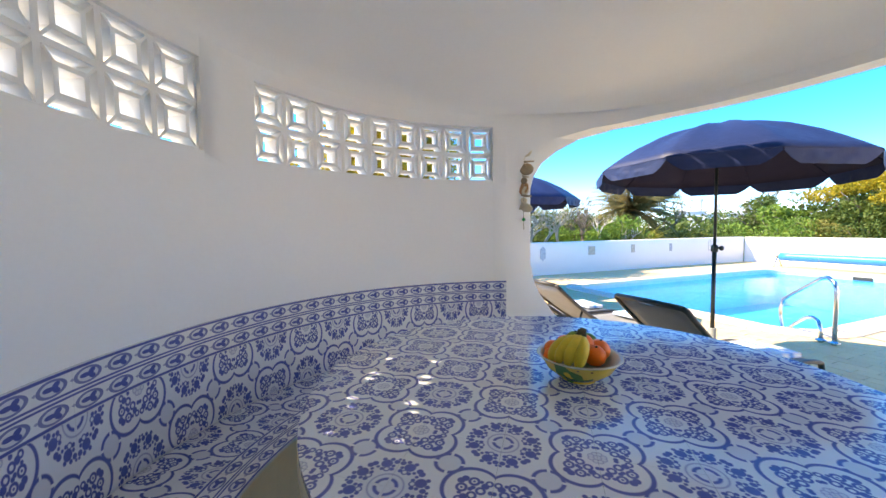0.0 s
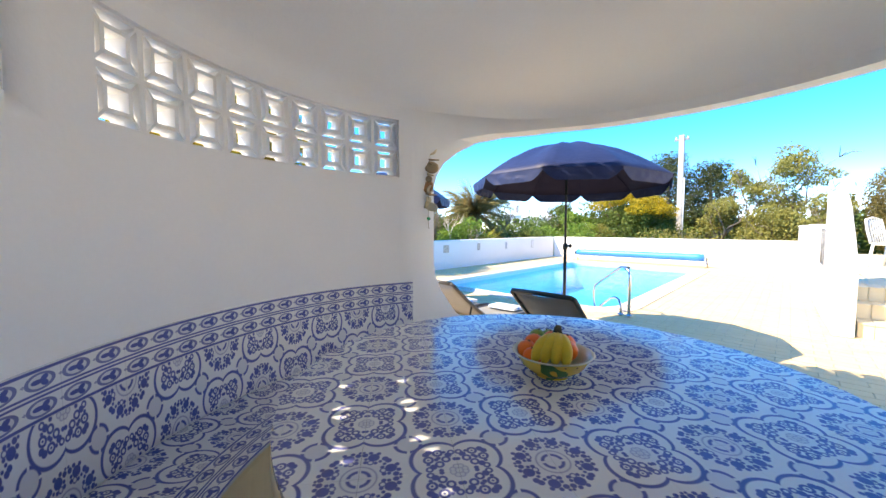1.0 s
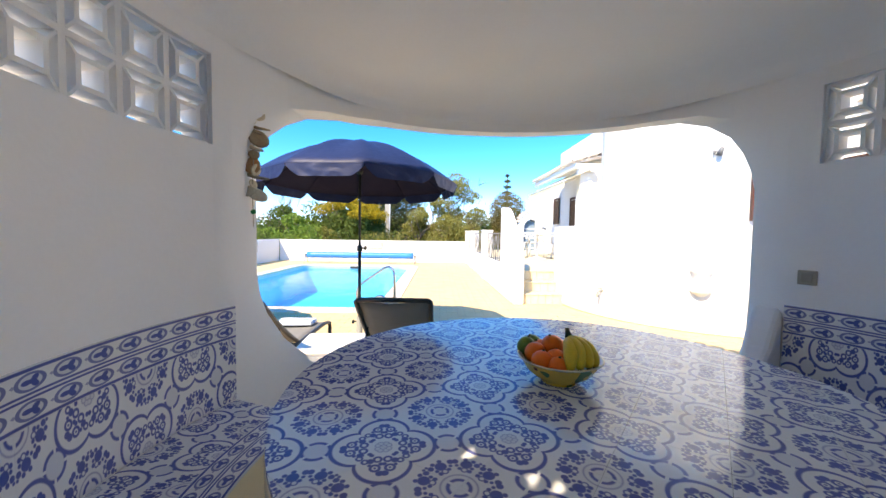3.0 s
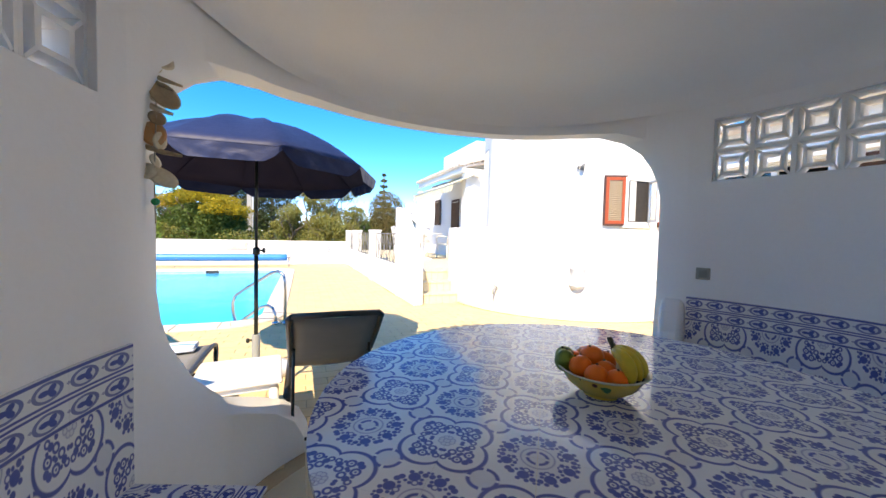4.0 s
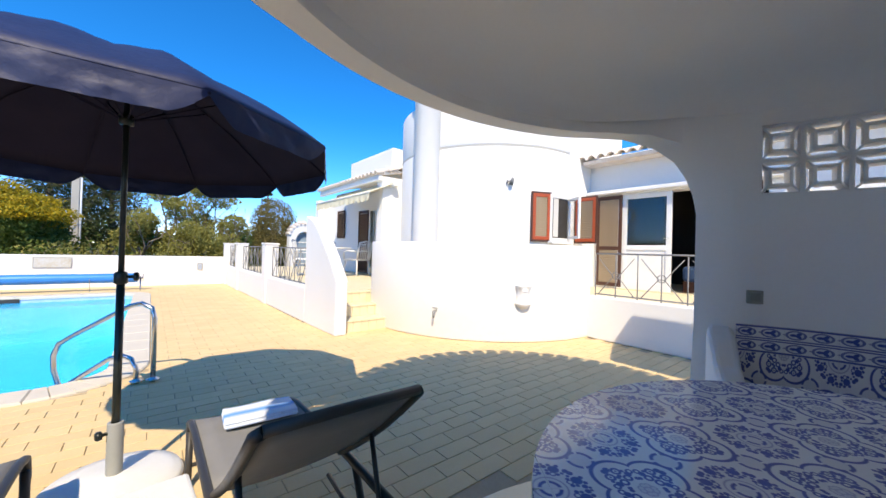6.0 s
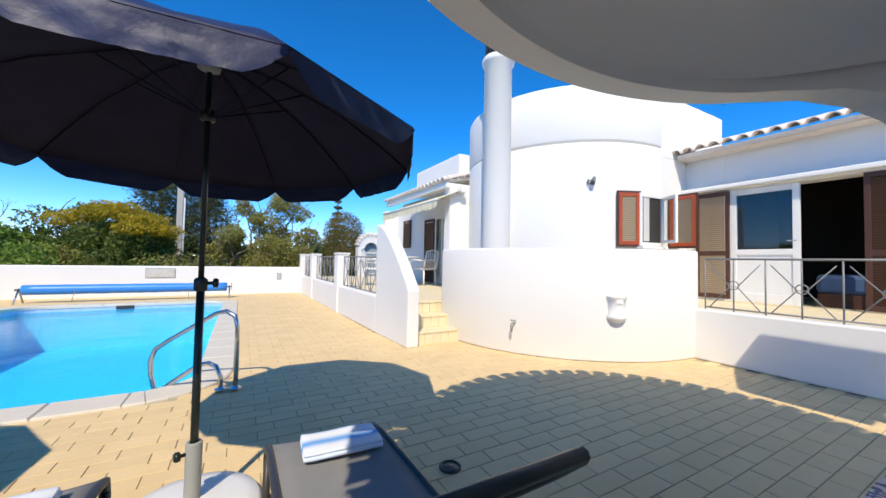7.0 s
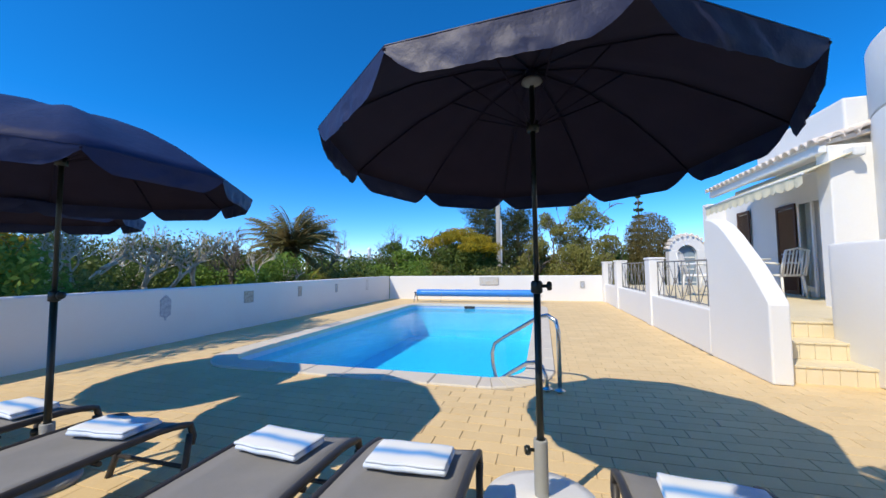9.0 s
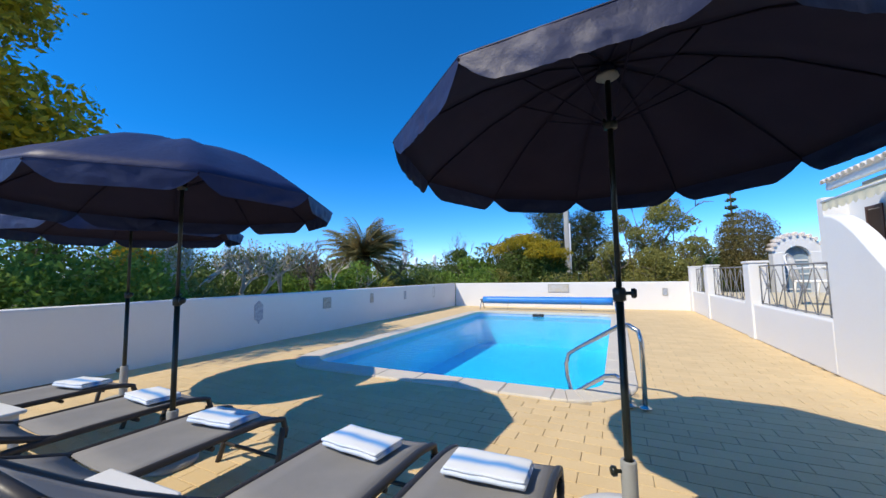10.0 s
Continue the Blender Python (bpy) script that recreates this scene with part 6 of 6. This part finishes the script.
def bush(label, h, d, height, width, leafmat, count, size, seed):
    x, y = spot(h, d)
    t = thing("bush", label, "bush", pose(x, y, 0))
    rnd = random.Random(seed)
    blobs = [(rnd.uniform(-0.32, 0.32) * width, rnd.uniform(-0.32, 0.32) * width, height * rnd.uniform(0.25, 0.72), width * 0.24, width * 0.24, height * 0.30) for _ in range(7)]
    part("stems", limb_mesh("stems", (0, 0, -0.05), height * 0.8, width * 0.3, 5, seed, 0.04, BARK, 1), BARK, t)
    part("foliage", leaf_mesh("foliage", blobs, count, size, leafmat, seed), leafmat, t)


def gnarled(label, h, d, height, seed, r0=0.10, lean=(0.0, 0.0), leaves=0, stems=2, name="fig_tree", bark=None, spread=0.75, levels=4, leafmat=None):
    """A crooked tree that forks again and again, with thin bare twigs at its ends."""
    x, y = spot(h, d)
    t = thing(name, label, "tree", pose(x, y, 0))
    rnd = random.Random(seed)
    bm = bmesh.new()
    tips = []

    def grow(p, v, length, r, level):
        pts, rs, n = [p], [r], 3
        for k in range(n):
            v = (v + Vector((rnd.uniform(-1, 1), rnd.uniform(-1, 1), rnd.uniform(-0.55, 0.75))) * 0.42).normalized()
            pts.append(pts[-1] + v * (length / n))
            rs.append(r * (1 - 0.4 * (k + 1) / n))
        tube(bm, pts, rs, 7 if level < 2 else (5 if level < 3 else 4))
        if level >= levels:
            tips.append(pts[-1])
            tips.append(pts[-2])
            return
        for k in range(rnd.choice((2, 3)) + (1 if level >= 2 else 0)):
            e = pts[-1] if k < 2 else pts[-2]
            u = (v + Vector((rnd.uniform(-1, 1), rnd.uniform(-1, 1), rnd.uniform(-0.2, 0.9))) * spread).normalized()
            grow(e, u, length * rnd.uniform(0.58, 0.80), r * 0.60 * rnd.uniform(0.85, 1.1), level + 1)

    for k in range(stems):
        a = rnd.uniform(0, 2 * math.pi)
        v = Vector((lean[0] + 0.3 * math.cos(a), lean[1] + 0.3 * math.sin(a), 1.0)).normalized()
        grow(Vector((0.12 * math.cos(a), 0.12 * math.sin(a), -0.05)), v, height * 0.40, r0, 0)
    part("trunk", bm, bark or PALE_BARK, t, "pale crooked trunk and bare branches", smooth=True)
    if leaves:
        blobs = [(*p, 0.16, 0.16, 0.12) for p in tips]
        part("crown", leaf_mesh("crown", blobs, leaves, 0.032, leafmat or LEAF_OLIVE, seed), LEAF_OLIVE, t, "sparse olive leaves")
    return t


tree("mimosa_tree", "tall mimosa tree covered in yellow bloom behind the wall", 84.0, 9.5, 6.9, 4.8, LEAF_YELLOW, 26000, 0.07, 11, 0.16, 26, 0.42, twigs=1, reach=0.22)
tree("mimosa_tree", "dark green mimosa tree with some yellow bloom", 90, 11, 6.0, 5.0, LEAF_YELLOW, 9000, 0.09, 12, 0.16, 16, 0.3, twigs=1, reach=0.25)


def mimosa_dome(h, d):
    """A low spreading tree: green below, a cap of yellow bloom above."""
    x, y = spot(h, d)
    t = thing("mimosa_tree", "broad domed mimosa with yellow bloom over green leaves", "tree", pose(x, y, 0))
    rnd = random.Random(13)
    part("trunk", limb_mesh("trunk", (0, 0, -0.05), 2.5, 1.3, 6, 13, 0.10, BARK, 2), BARK, t)
    green, gold = [], []
    for k in range(34):
        a, q = rnd.uniform(0, 2 * math.pi), rnd.random() ** 0.5
        px, py = 1.75 * q * math.cos(a), 1.5 * q * math.sin(a)
        top = 3.0 - 0.95 * q ** 2
        green.append((px, py, top * rnd.uniform(0.35, 0.82), 0.55, 0.55, 0.42))
        if k % 3 != 1:
            gold.append((px * 1.0, py - 0.35, top - 0.24, 0.48, 0.48, 0.22))
    part("crown", leaf_mesh("crown", green, 15000, 0.055, LEAF_GREEN, 13), LEAF_GREEN, t, "dense green leaves")
    part("bloom", leaf_mesh("bloom", gold, 20000, 0.040, LEAF_YELLOW, 113), LEAF_YELLOW, t, "bright yellow bloom")


mimosa_dome(12.6, 16.5)


def pine(label, h, d, height, width, seed):
    """Layered flat boughs round an upright trunk."""
    x, y = spot(h, d)
    t = thing("pine_tree", label, "tree", pose(x, y, 0))
    rnd = random.Random(seed)
    bm = bmesh.new()
    tube(bm, [(0, 0, -0.05), (0.08, 0, height * 0.5), (0, 0, height * 0.95)], [0.17, 0.12, 0.04], 9)
    blobs = []
    for k in range(30):
        z = height * (0.28 + 0.68 * k / 29)
        reach = width / 2 * (1 - 0.62 * max(0.0, (z / height - 0.3) / 0.7) ** 1.6) * rnd.uniform(0.6, 1.05)
        a = k * 2.4 + rnd.uniform(-0.4, 0.4)
        e = Vector((reach * math.cos(a), reach * math.sin(a), z + rnd.uniform(-0.05, 0.22)))
        tube(bm, [(0, 0, z - 0.15), e * 0.55 + Vector((0, 0, z * 0.45 - 0.08)), e], [0.05, 0.035, 0.012], 5)
        for q in (0.45, 0.7, 0.95):
            blobs.append((e.x * q, e.y * q, z + rnd.uniform(-0.1, 0.25), 0.55 * rnd.uniform(0.7, 1.1), 0.55 * rnd.uniform(0.7, 1.1), 0.30))
    part("trunk", bm, BARK, t)
    part("crown", leaf_mesh("crown", blobs, 19000, 0.06, LEAF_DARK, seed, 0.4, 3.5), LEAF_DARK, t, "dark layered needle boughs")


pine("dark spreading pine tree behind the mimosa", 8.8, 21.0, 5.1, 4.2, 14)
pine("dark spreading pine tree beyond the utility pole", 3.8, 21.5, 4.5, 3.2, 15)
tree("acacia_tree", "airy acacia tree with olive-yellow foliage", -5.6, 16.6, 4.25, 2.5, LEAF_OLIVE, 10000, 0.045, 16, 0.08, 26, 0.28, twigs=5, fill=0.34)
tree("acacia_tree", "airy acacia tree with sparse olive foliage", -1.8, 16.2, 3.6, 2.0, LEAF_OLIVE, 7000, 0.045, 17, 0.07, 15, 0.28, twigs=5, fill=0.32)
tree("acacia_tree", "low olive-green acacia close to the rear wall", 0.6, 15.5, 2.3, 1.7, LEAF_OLIVE, 5000, 0.045, 18, 0.07, 10, 0.2)
tree("acacia_tree", "low olive-green acacia beside the clipped hedge", -9.6, 16.2, 2.45, 1.7, LEAF_OLIVE, 5000, 0.045, 19, 0.06, 12, 0.2, twigs=4)
tree("acacia_tree", "slender acacia spray reaching into the sky", -9.4, 17.2, 3.5, 1.3, LEAF_OLIVE, 700, 0.05, 120, 0.05, 9, 0.45, twigs=6, fill=0.28)
tree("acacia_tree", "low dry acacia behind the rear wall", -5.0, 15.4, 2.0, 2.4, LEAF_OLIVE, 6000, 0.045, 121, 0.05, 12, 0.2, twigs=4)
tree("evergreen_tree", "small round dark evergreen behind the wall", 23.9, 19, 2.55, 1.9, LEAF_GREEN, 4500, 0.055, 20, 0.08, 12, 0.3)
gnarled("thin leafless tree against the sky", 27.5, 20, 2.9, 21, 0.045, (0, 0), 0, 2, "bare_tree", BARK)
gnarled("thin leafless tree against the sky", 22.3, 22, 3.7, 22, 0.045, (0, 0), 0, 2, "bare_tree", BARK)
gnarled("gnarled grey fig tree with few leaves", 63.5, 10.3, 2.2, 23, 0.085, (0.0, 0.0), 700, 2, spread=0.95)
gnarled("dark upright fig tree with bare crown", 60.0, 9.6, 2.0, 29, 0.075, (0.0, 0.0), 300, 1, spread=0.95)
gnarled("gnarled grey fig tree with twisted limbs", 53.6, 10.6, 2.35, 24, 0.085, (0.1, 0.0), 1100, 3, spread=0.9)
gnarled("gnarled grey fig tree with few leaves", 56.5, 11.4, 2.3, 27, 0.075, (-0.2, 0.0), 600, 2, spread=0.9)
gnarled("leaning pale trunk of an old fig tree", 47.4, 10.9, 2.2, 25, 0.095, (0.75, 0.25), 220, 1, spread=0.8)
gnarled("tangle of bare branches beside a palm", 44.2, 13.5, 2.4, 26, 0.06, (0, 0), 0, 2, "bare_tree", BARK, 0.7, 5)
gnarled("bare branches rising behind a palm", 36.4, 15.6, 2.8, 28, 0.05, (0, 0), 60, 2, "bare_tree", BARK, 0.6, 5)
for k, (h, d, hh, w, m) in enumerate(((70, 21, 2.9, 3.4, LEAF_GREEN), (63, 23, 3.1, 3.6, LEAF_GREEN), (66.5, 18, 2.6, 2.4, LEAF_YELLOW), (58, 24, 2.7, 3.6, LEAF_GREEN), (75, 19, 2.8, 3.4, LEAF_GREEN), (18.0, 19, 2.7, 3.4, LEAF_GREEN), (15.4, 18.5, 3.0, 2.6, LEAF_GREEN), (20.8, 17.5, 2.0, 2.2, LEAF_BRIGHT), (41.5, 19, 2.4, 3.0, LEAF_GREEN), (46.5, 18, 2.3, 3.0, LEAF_GREEN), (51.5, 20, 2.4, 3.2, LEAF_GREEN), (84, 20, 3.6, 4.0, LEAF_GREEN), (95, 16, 4.2, 4.6, LEAF_GREEN))):
    tree("evergreen_tree", "rounded evergreen tree in the garden beyond", h, d, hh, w, m, 4200, 0.07, 40 + k, 0.1, 12, 0.2)
for k, (h, d, hh, w, m, n) in enumerate(((43.0, 11.2, 1.6, 1.5, LEAF_BRIGHT, 4200), (49.8, 11.6, 1.25, 1.2, LEAF_BRIGHT, 2000), (39.3, 12.2, 1.45, 1.5, LEAF_BRIGHT, 3200), (34, 13.8, 1.1, 2.0, LEAF_OLIVE, 2400), (29.5, 14.4, 1.15, 2.2, LEAF_GREEN, 2600), (25, 14.8, 1.25, 2.2, LEAF_BRIGHT, 2600), (20, 15, 1.4, 2.2, LEAF_BRIGHT, 2800), (15.5, 15.2, 1.25, 2.2, LEAF_OLIVE, 2800), (56, 11.5, 1.2, 1.6, LEAF_GREEN, 1800), (62, 9.6, 1.1, 1.3, LEAF_OLIVE, 1400), (11, 14.6, 1.2, 2.2, LEAF_GREEN, 2200), (6, 15, 1.2, 2.2, LEAF_OLIVE, 2200), (-6, 15, 1.2, 2.4, LEAF_OLIVE, 2200), (-9.5, 15, 1.2, 1.6, LEAF_OLIVE, 1600), (36.5, 11.6, 0.95, 1.4, LEAF_OLIVE, 1800))):
    bush("leafy green shrub just behind the boundary wall" if m is not LEAF_OLIVE else "dry olive shrub just behind the boundary wall", h, d, hh + 0.15, w * 1.2, m, int(n * 1.5), 0.048, 60 + k)


def palm(h, d):
    x, y = spot(h, d)
    t = thing("palm_tree", "short palm tree with arching fronds and dry skirt", "palm", pose(x, y, 0))
    part("trunk", tubed([(0, 0, -0.05), (0.05, 0, 1.0), (0, 0, 1.95)], [0.26, 0.22, 0.26], 12), BARK, t)
    rnd = random.Random(5)
    for k in range(150):
        a, up = rnd.uniform(0, 2 * math.pi), rnd.uniform(-0.6, 1.4)
        L = rnd.uniform(1.3, 2.0)
        verts, faces = [], []
        prev = None
        n = 16
        axis = Vector((math.cos(a), math.sin(a), 0))
        side = Vector((-math.sin(a), math.cos(a), 0))
        pts = []
        for q in range(n + 1):
            s = q / n
            el = up - 0.95 * s * s
            pts.append((pts[-1] if pts else Vector((0, 0, 1.95))) + (axis * math.cos(el) + Vector((0, 0, math.sin(el)))) * (L / n))
        for q in range(1, n):
            w = 0.46 * math.sin(math.pi * (0.15 + 0.8 * q / n))
            for sg in (-1, 1):
                i = len(verts)
                tip = pts[q] + (side * sg * 0.8 + axis * 0.6).normalized() * w - Vector((0, 0, 0.10 * w / 0.3))
                verts += [tuple(pts[q] - axis * 0.044), tuple(pts[q] + axis * 0.044 + Vector((0, 0, 0.004))), tuple(tip)]
                faces.append((i, i + 1, i + 2))
            i = len(verts)
            verts += [tuple(pts[q - 1] + side * 0.012), tuple(pts[q - 1] - side * 0.012), tuple(pts[q] - side * 0.010), tuple(pts[q] + side * 0.010)]
            faces.append((i, i + 1, i + 2, i + 3))
        part("frond", mesh_from("frond", verts, faces, LEAF_PALM), LEAF_PALM, t)


palm(38.6, 14.2)


def agave(h, d, s):
    x, y = spot(h, d)
    t = thing("agave", "yellow-green spiky agave behind the wall", "agave", pose(x, y, 0))
    rnd = random.Random(9)
    part("stem", tubed([(0, 0, -0.05), (0, 0, 0.55 * s)], [0.14, 0.12], 8), BARK, t)
    for k in range(34):
        a, el = rnd.uniform(0, 2 * math.pi), rnd.uniform(0.1, 1.4)
        ax = Vector((math.cos(a) * math.cos(el), math.sin(a) * math.cos(el), math.sin(el)))
        sd = Vector((-math.sin(a), math.cos(a), 0))
        b = Vector((0, 0, 0.5 * s))
        L = rnd.uniform(0.5, 0.8) * s
        v = [b + sd * 0.03, b - sd * 0.03, b + ax * L * 0.5 - sd * 0.045, b + ax * L - Vector((0, 0, 0.05)), b + ax * L * 0.5 + sd * 0.045, b + ax * L * 0.45 - Vector((0, 0, 0.03))]
        part("blade", mesh_from("blade", [tuple(p) for p in v], [(0, 1, 5), (1, 2, 5), (2, 3, 5), (3, 4, 5), (4, 0, 5)], LEAF_AGAVE), LEAF_AGAVE, t)


agave(36.8, 12.3, 1.35)


def hedge():
    t = thing("hedge", "long clipped bright green hedge along the boundary wall", "hedge", pose(-8.0, 3.0, 0))
    blobs = [(0.25 * math.sin(k * 2.1), -3.6 + 0.42 * k, 0.78, 0.62, 0.5, 0.80) for k in range(12)]
    part("foliage", leaf_mesh("foliage", blobs, 20000, 0.045, LEAF_BRIGHT, 77), LEAF_BRIGHT, t)
    for k in range(6):
        part("stem", tubed([(0, -3.2 + 1.1 * k, -0.05), (0.05, -3.2 + 1.1 * k, 0.7)], 0.05, 6), BARK, t)


hedge()


def clipped_ball(h, d):
    x, y = spot(h, d)
    t = thing("clipped_cypress", "large clipped brownish-green round cypress", "tree", pose(x, y, 0))
    part("trunk", tubed([(0, 0, -0.05), (0, 0, 2.0)], 0.12, 8), BARK, t)
    part("crown", leaf_mesh("crown", [(0, 0, 2.30, 0.95, 0.95, 1.08), (0, 0, 1.5, 0.92, 0.92, 1.2)], 26000, 0.03, LEAF_BROWN, 78, ragged=0.2), LEAF_BROWN, t)


clipped_ball(-14.6, 17.0)


def araucaria(h, d):
    x, y = spot(h, d)
    t = thing("araucaria", "slender tiered araucaria tree in the distance", "tree", pose(x, y, 0))
    part("trunk", tubed([(0, 0, -0.05), (0, 0, 5.4)], [0.14, 0.03], 8), BARK, t)
    blobs = []
    for k in range(10):
        z = 1.6 + 0.40 * k
        r = 0.85 - 0.075 * k
        for q in range(6):
            a = q * math.pi / 3 + k * 0.5
            blobs.append((r * 0.5 * math.cos(a), r * 0.5 * math.sin(a), z + 0.08, r * 0.42, r * 0.42, 0.09))
    part("crown", leaf_mesh("crown", blobs, 4500, 0.06, LEAF_DARK, 79), LEAF_DARK, t)


araucaria(-13.4, 24)


def undergrowth():
    """Scrub that closes the distance all round behind the walls."""
    rnd = random.Random(31)
    blobs = []
    for k in range(230):
        h, d = rnd.uniform(-40, 112), rnd.uniform(18, 42)
        x, y = spot(h, d)
        r = rnd.uniform(0.9, 1.7)
        blobs.append((x, y, rnd.uniform(0.5, 1.15) * (1 + (d - 18) / 40), r, r, rnd.uniform(0.6, 1.1) * (1 + (d - 18) / 60)))
    tagged(new("undergrowth", leaf_mesh("undergrowth", blobs, 95000, 0.11, LEAF_GREEN, 80)), "mixed green scrub in the garden distance", "scrub", kind="stuff")


undergrowth()


def utility_pole():
    t = thing("utility_pole", "pale concrete utility pole behind the rear wall", "pole", pose(-3.29, 19.1, 0))
    part("shaft", boxed(-0.11, 0.11, -0.09, 0.09, -0.05, 5.6, bevel=0.02), CONCRETE, t)
    part("cable_duct", tubed([(0.14, -0.02, 0), (0.14, -0.02, 3.6)], 0.035, 8), PLASTIC, t)
    part("bracket", boxed(-0.3, 0.3, -0.04, 0.04, 5.35, 5.43), IRON, t)
    for s in (-1, 1):
        part("insulator", lathed([(0.03, 5.43), (0.045, 5.47), (0.03, 5.52), (0.01, 5.54)], 10, pose(s * 0.24, 0, 0)), PLASTIC, t)


utility_pole()


def distant_house(h, d, w, hh, seed):
    x, y = spot(h, d)
    t = thing("distant_house", "small white house far beyond the garden", "house", pose(x, y, 0, 0, 0, h))
    part("wall", boxed(-w / 2, w / 2, 0, 5, 0, hh, bevel=0.05), HOUSE, t)
    part("roof", boxed(-w / 2 - 0.2, w / 2 + 0.2, -0.2, 5.2, hh, hh + 0.35, bevel=0.05), HOUSE, t)
    part("chimney", lathed([(0.35, hh), (0.35, hh + 1.6), (0.45, hh + 1.7), (0.3, hh + 2.1), (0.02, hh + 2.3)], 12, pose(w * 0.3, 2, 0)), HOUSE, t)
    for k in range(2):
        # near-black panes, the dim inside painted on as colour
        part("window", boxed(-w * 0.3 + w * 0.45 * k, -w * 0.3 + w * 0.45 * k + 0.9, -0.04, 0.02, hh - 1.7, hh - 0.7), DARK, t)


distant_house(33.2, 62, 4.0, 3.4, 1)
distant_house(28.6, 66, 5.0, 3.0, 2)
distant_house(31.0, 75, 3.0, 3.2, 3)

# ---- paving: buff pavers in running bond ----
PL, PW = 0.27, 0.125


def paver_data(x, y):
    """Vertices and faces of one chamfered paver centred at x, y."""
    hx, hy, c = PL / 2 - 0.0022, PW / 2 - 0.0022, 0.0035
    v = [(x + sx * hx, y + sy * hy, -0.004) for sx, sy in ((-1, -1), (1, -1), (1, 1), (-1, 1))]
    v += [(x + sx * (hx - 0.001), y + sy * (hy - 0.001), 0.0005) for sx, sy in ((-1, -1), (1, -1), (1, 1), (-1, 1))]
    v += [(x + sx * (hx - c), y + sy * (hy - c), 0.0015) for sx, sy in ((-1, -1), (1, -1), (1, 1), (-1, 1))]
    f = [(8, 9, 10, 11)] + [(a + k, a + (k + 1) % 4, a + 4 + (k + 1) % 4, a + 4 + k) for a in (0, 4) for k in range(4)]
    return v, f


def paving():
    ov, of = paver_data(0, 0)
    single = mesh_from("paver", ov, of, PAVER)
    verts, faces = [], []
    count = 0
    rnd = random.Random(2)
    for j in range(int((13.4 + 3.0) / PW)):
        y = -2.9025 + PW * j
        for i in range(int(10.9 / PL) + 1):
            x = -6.855 + PL * (i + 0.6 * (j % 2))
            if x > 3.92 or x < -6.9 or y > 13.36:
                continue
            if off_pool(x, y) < CO - 0.02:
                continue
            if math.hypot(x - CX, y) < 1.53 or math.hypot(x - PCX, y - PCY) < PR - 0.2 or (x > 1.2 and y > 5.0) or (x > 0.95 and y > 6.0):
                continue
            if -0.75 < x < 2.35 and 1.75 < y < 3.3 and count < 300:
                ob = part("paver", single, PAVER, patio)
                ob.matrix_basis = pose(x, y, rnd.uniform(-0.0008, 0.0008), rnd.uniform(-0.2, 0.2), rnd.uniform(-0.2, 0.2), rnd.uniform(-0.3, 0.3))
                count += 1
            else:
                b = len(verts)
                dz = rnd.uniform(-0.0008, 0.0008)
                v, f = paver_data(x + rnd.uniform(-0.001, 0.001), y)
                verts += [(p, q, r + dz) for p, q, r in v]
                faces += [tuple(k + b for k in g) for g in f]
    tagged(part("pavers", mesh_from("pavers", verts, faces, PAVER), PAVER, patio), kind="stuff")
    floor = tagged(part("floor", lathed([(0.001, 0.002), (1.44, 0.002), (1.44, -0.01)], 64, pose(CX, 0, 0)), CREAM), "cream painted floor inside the pavilion", "floor", kind="structure")


paving()
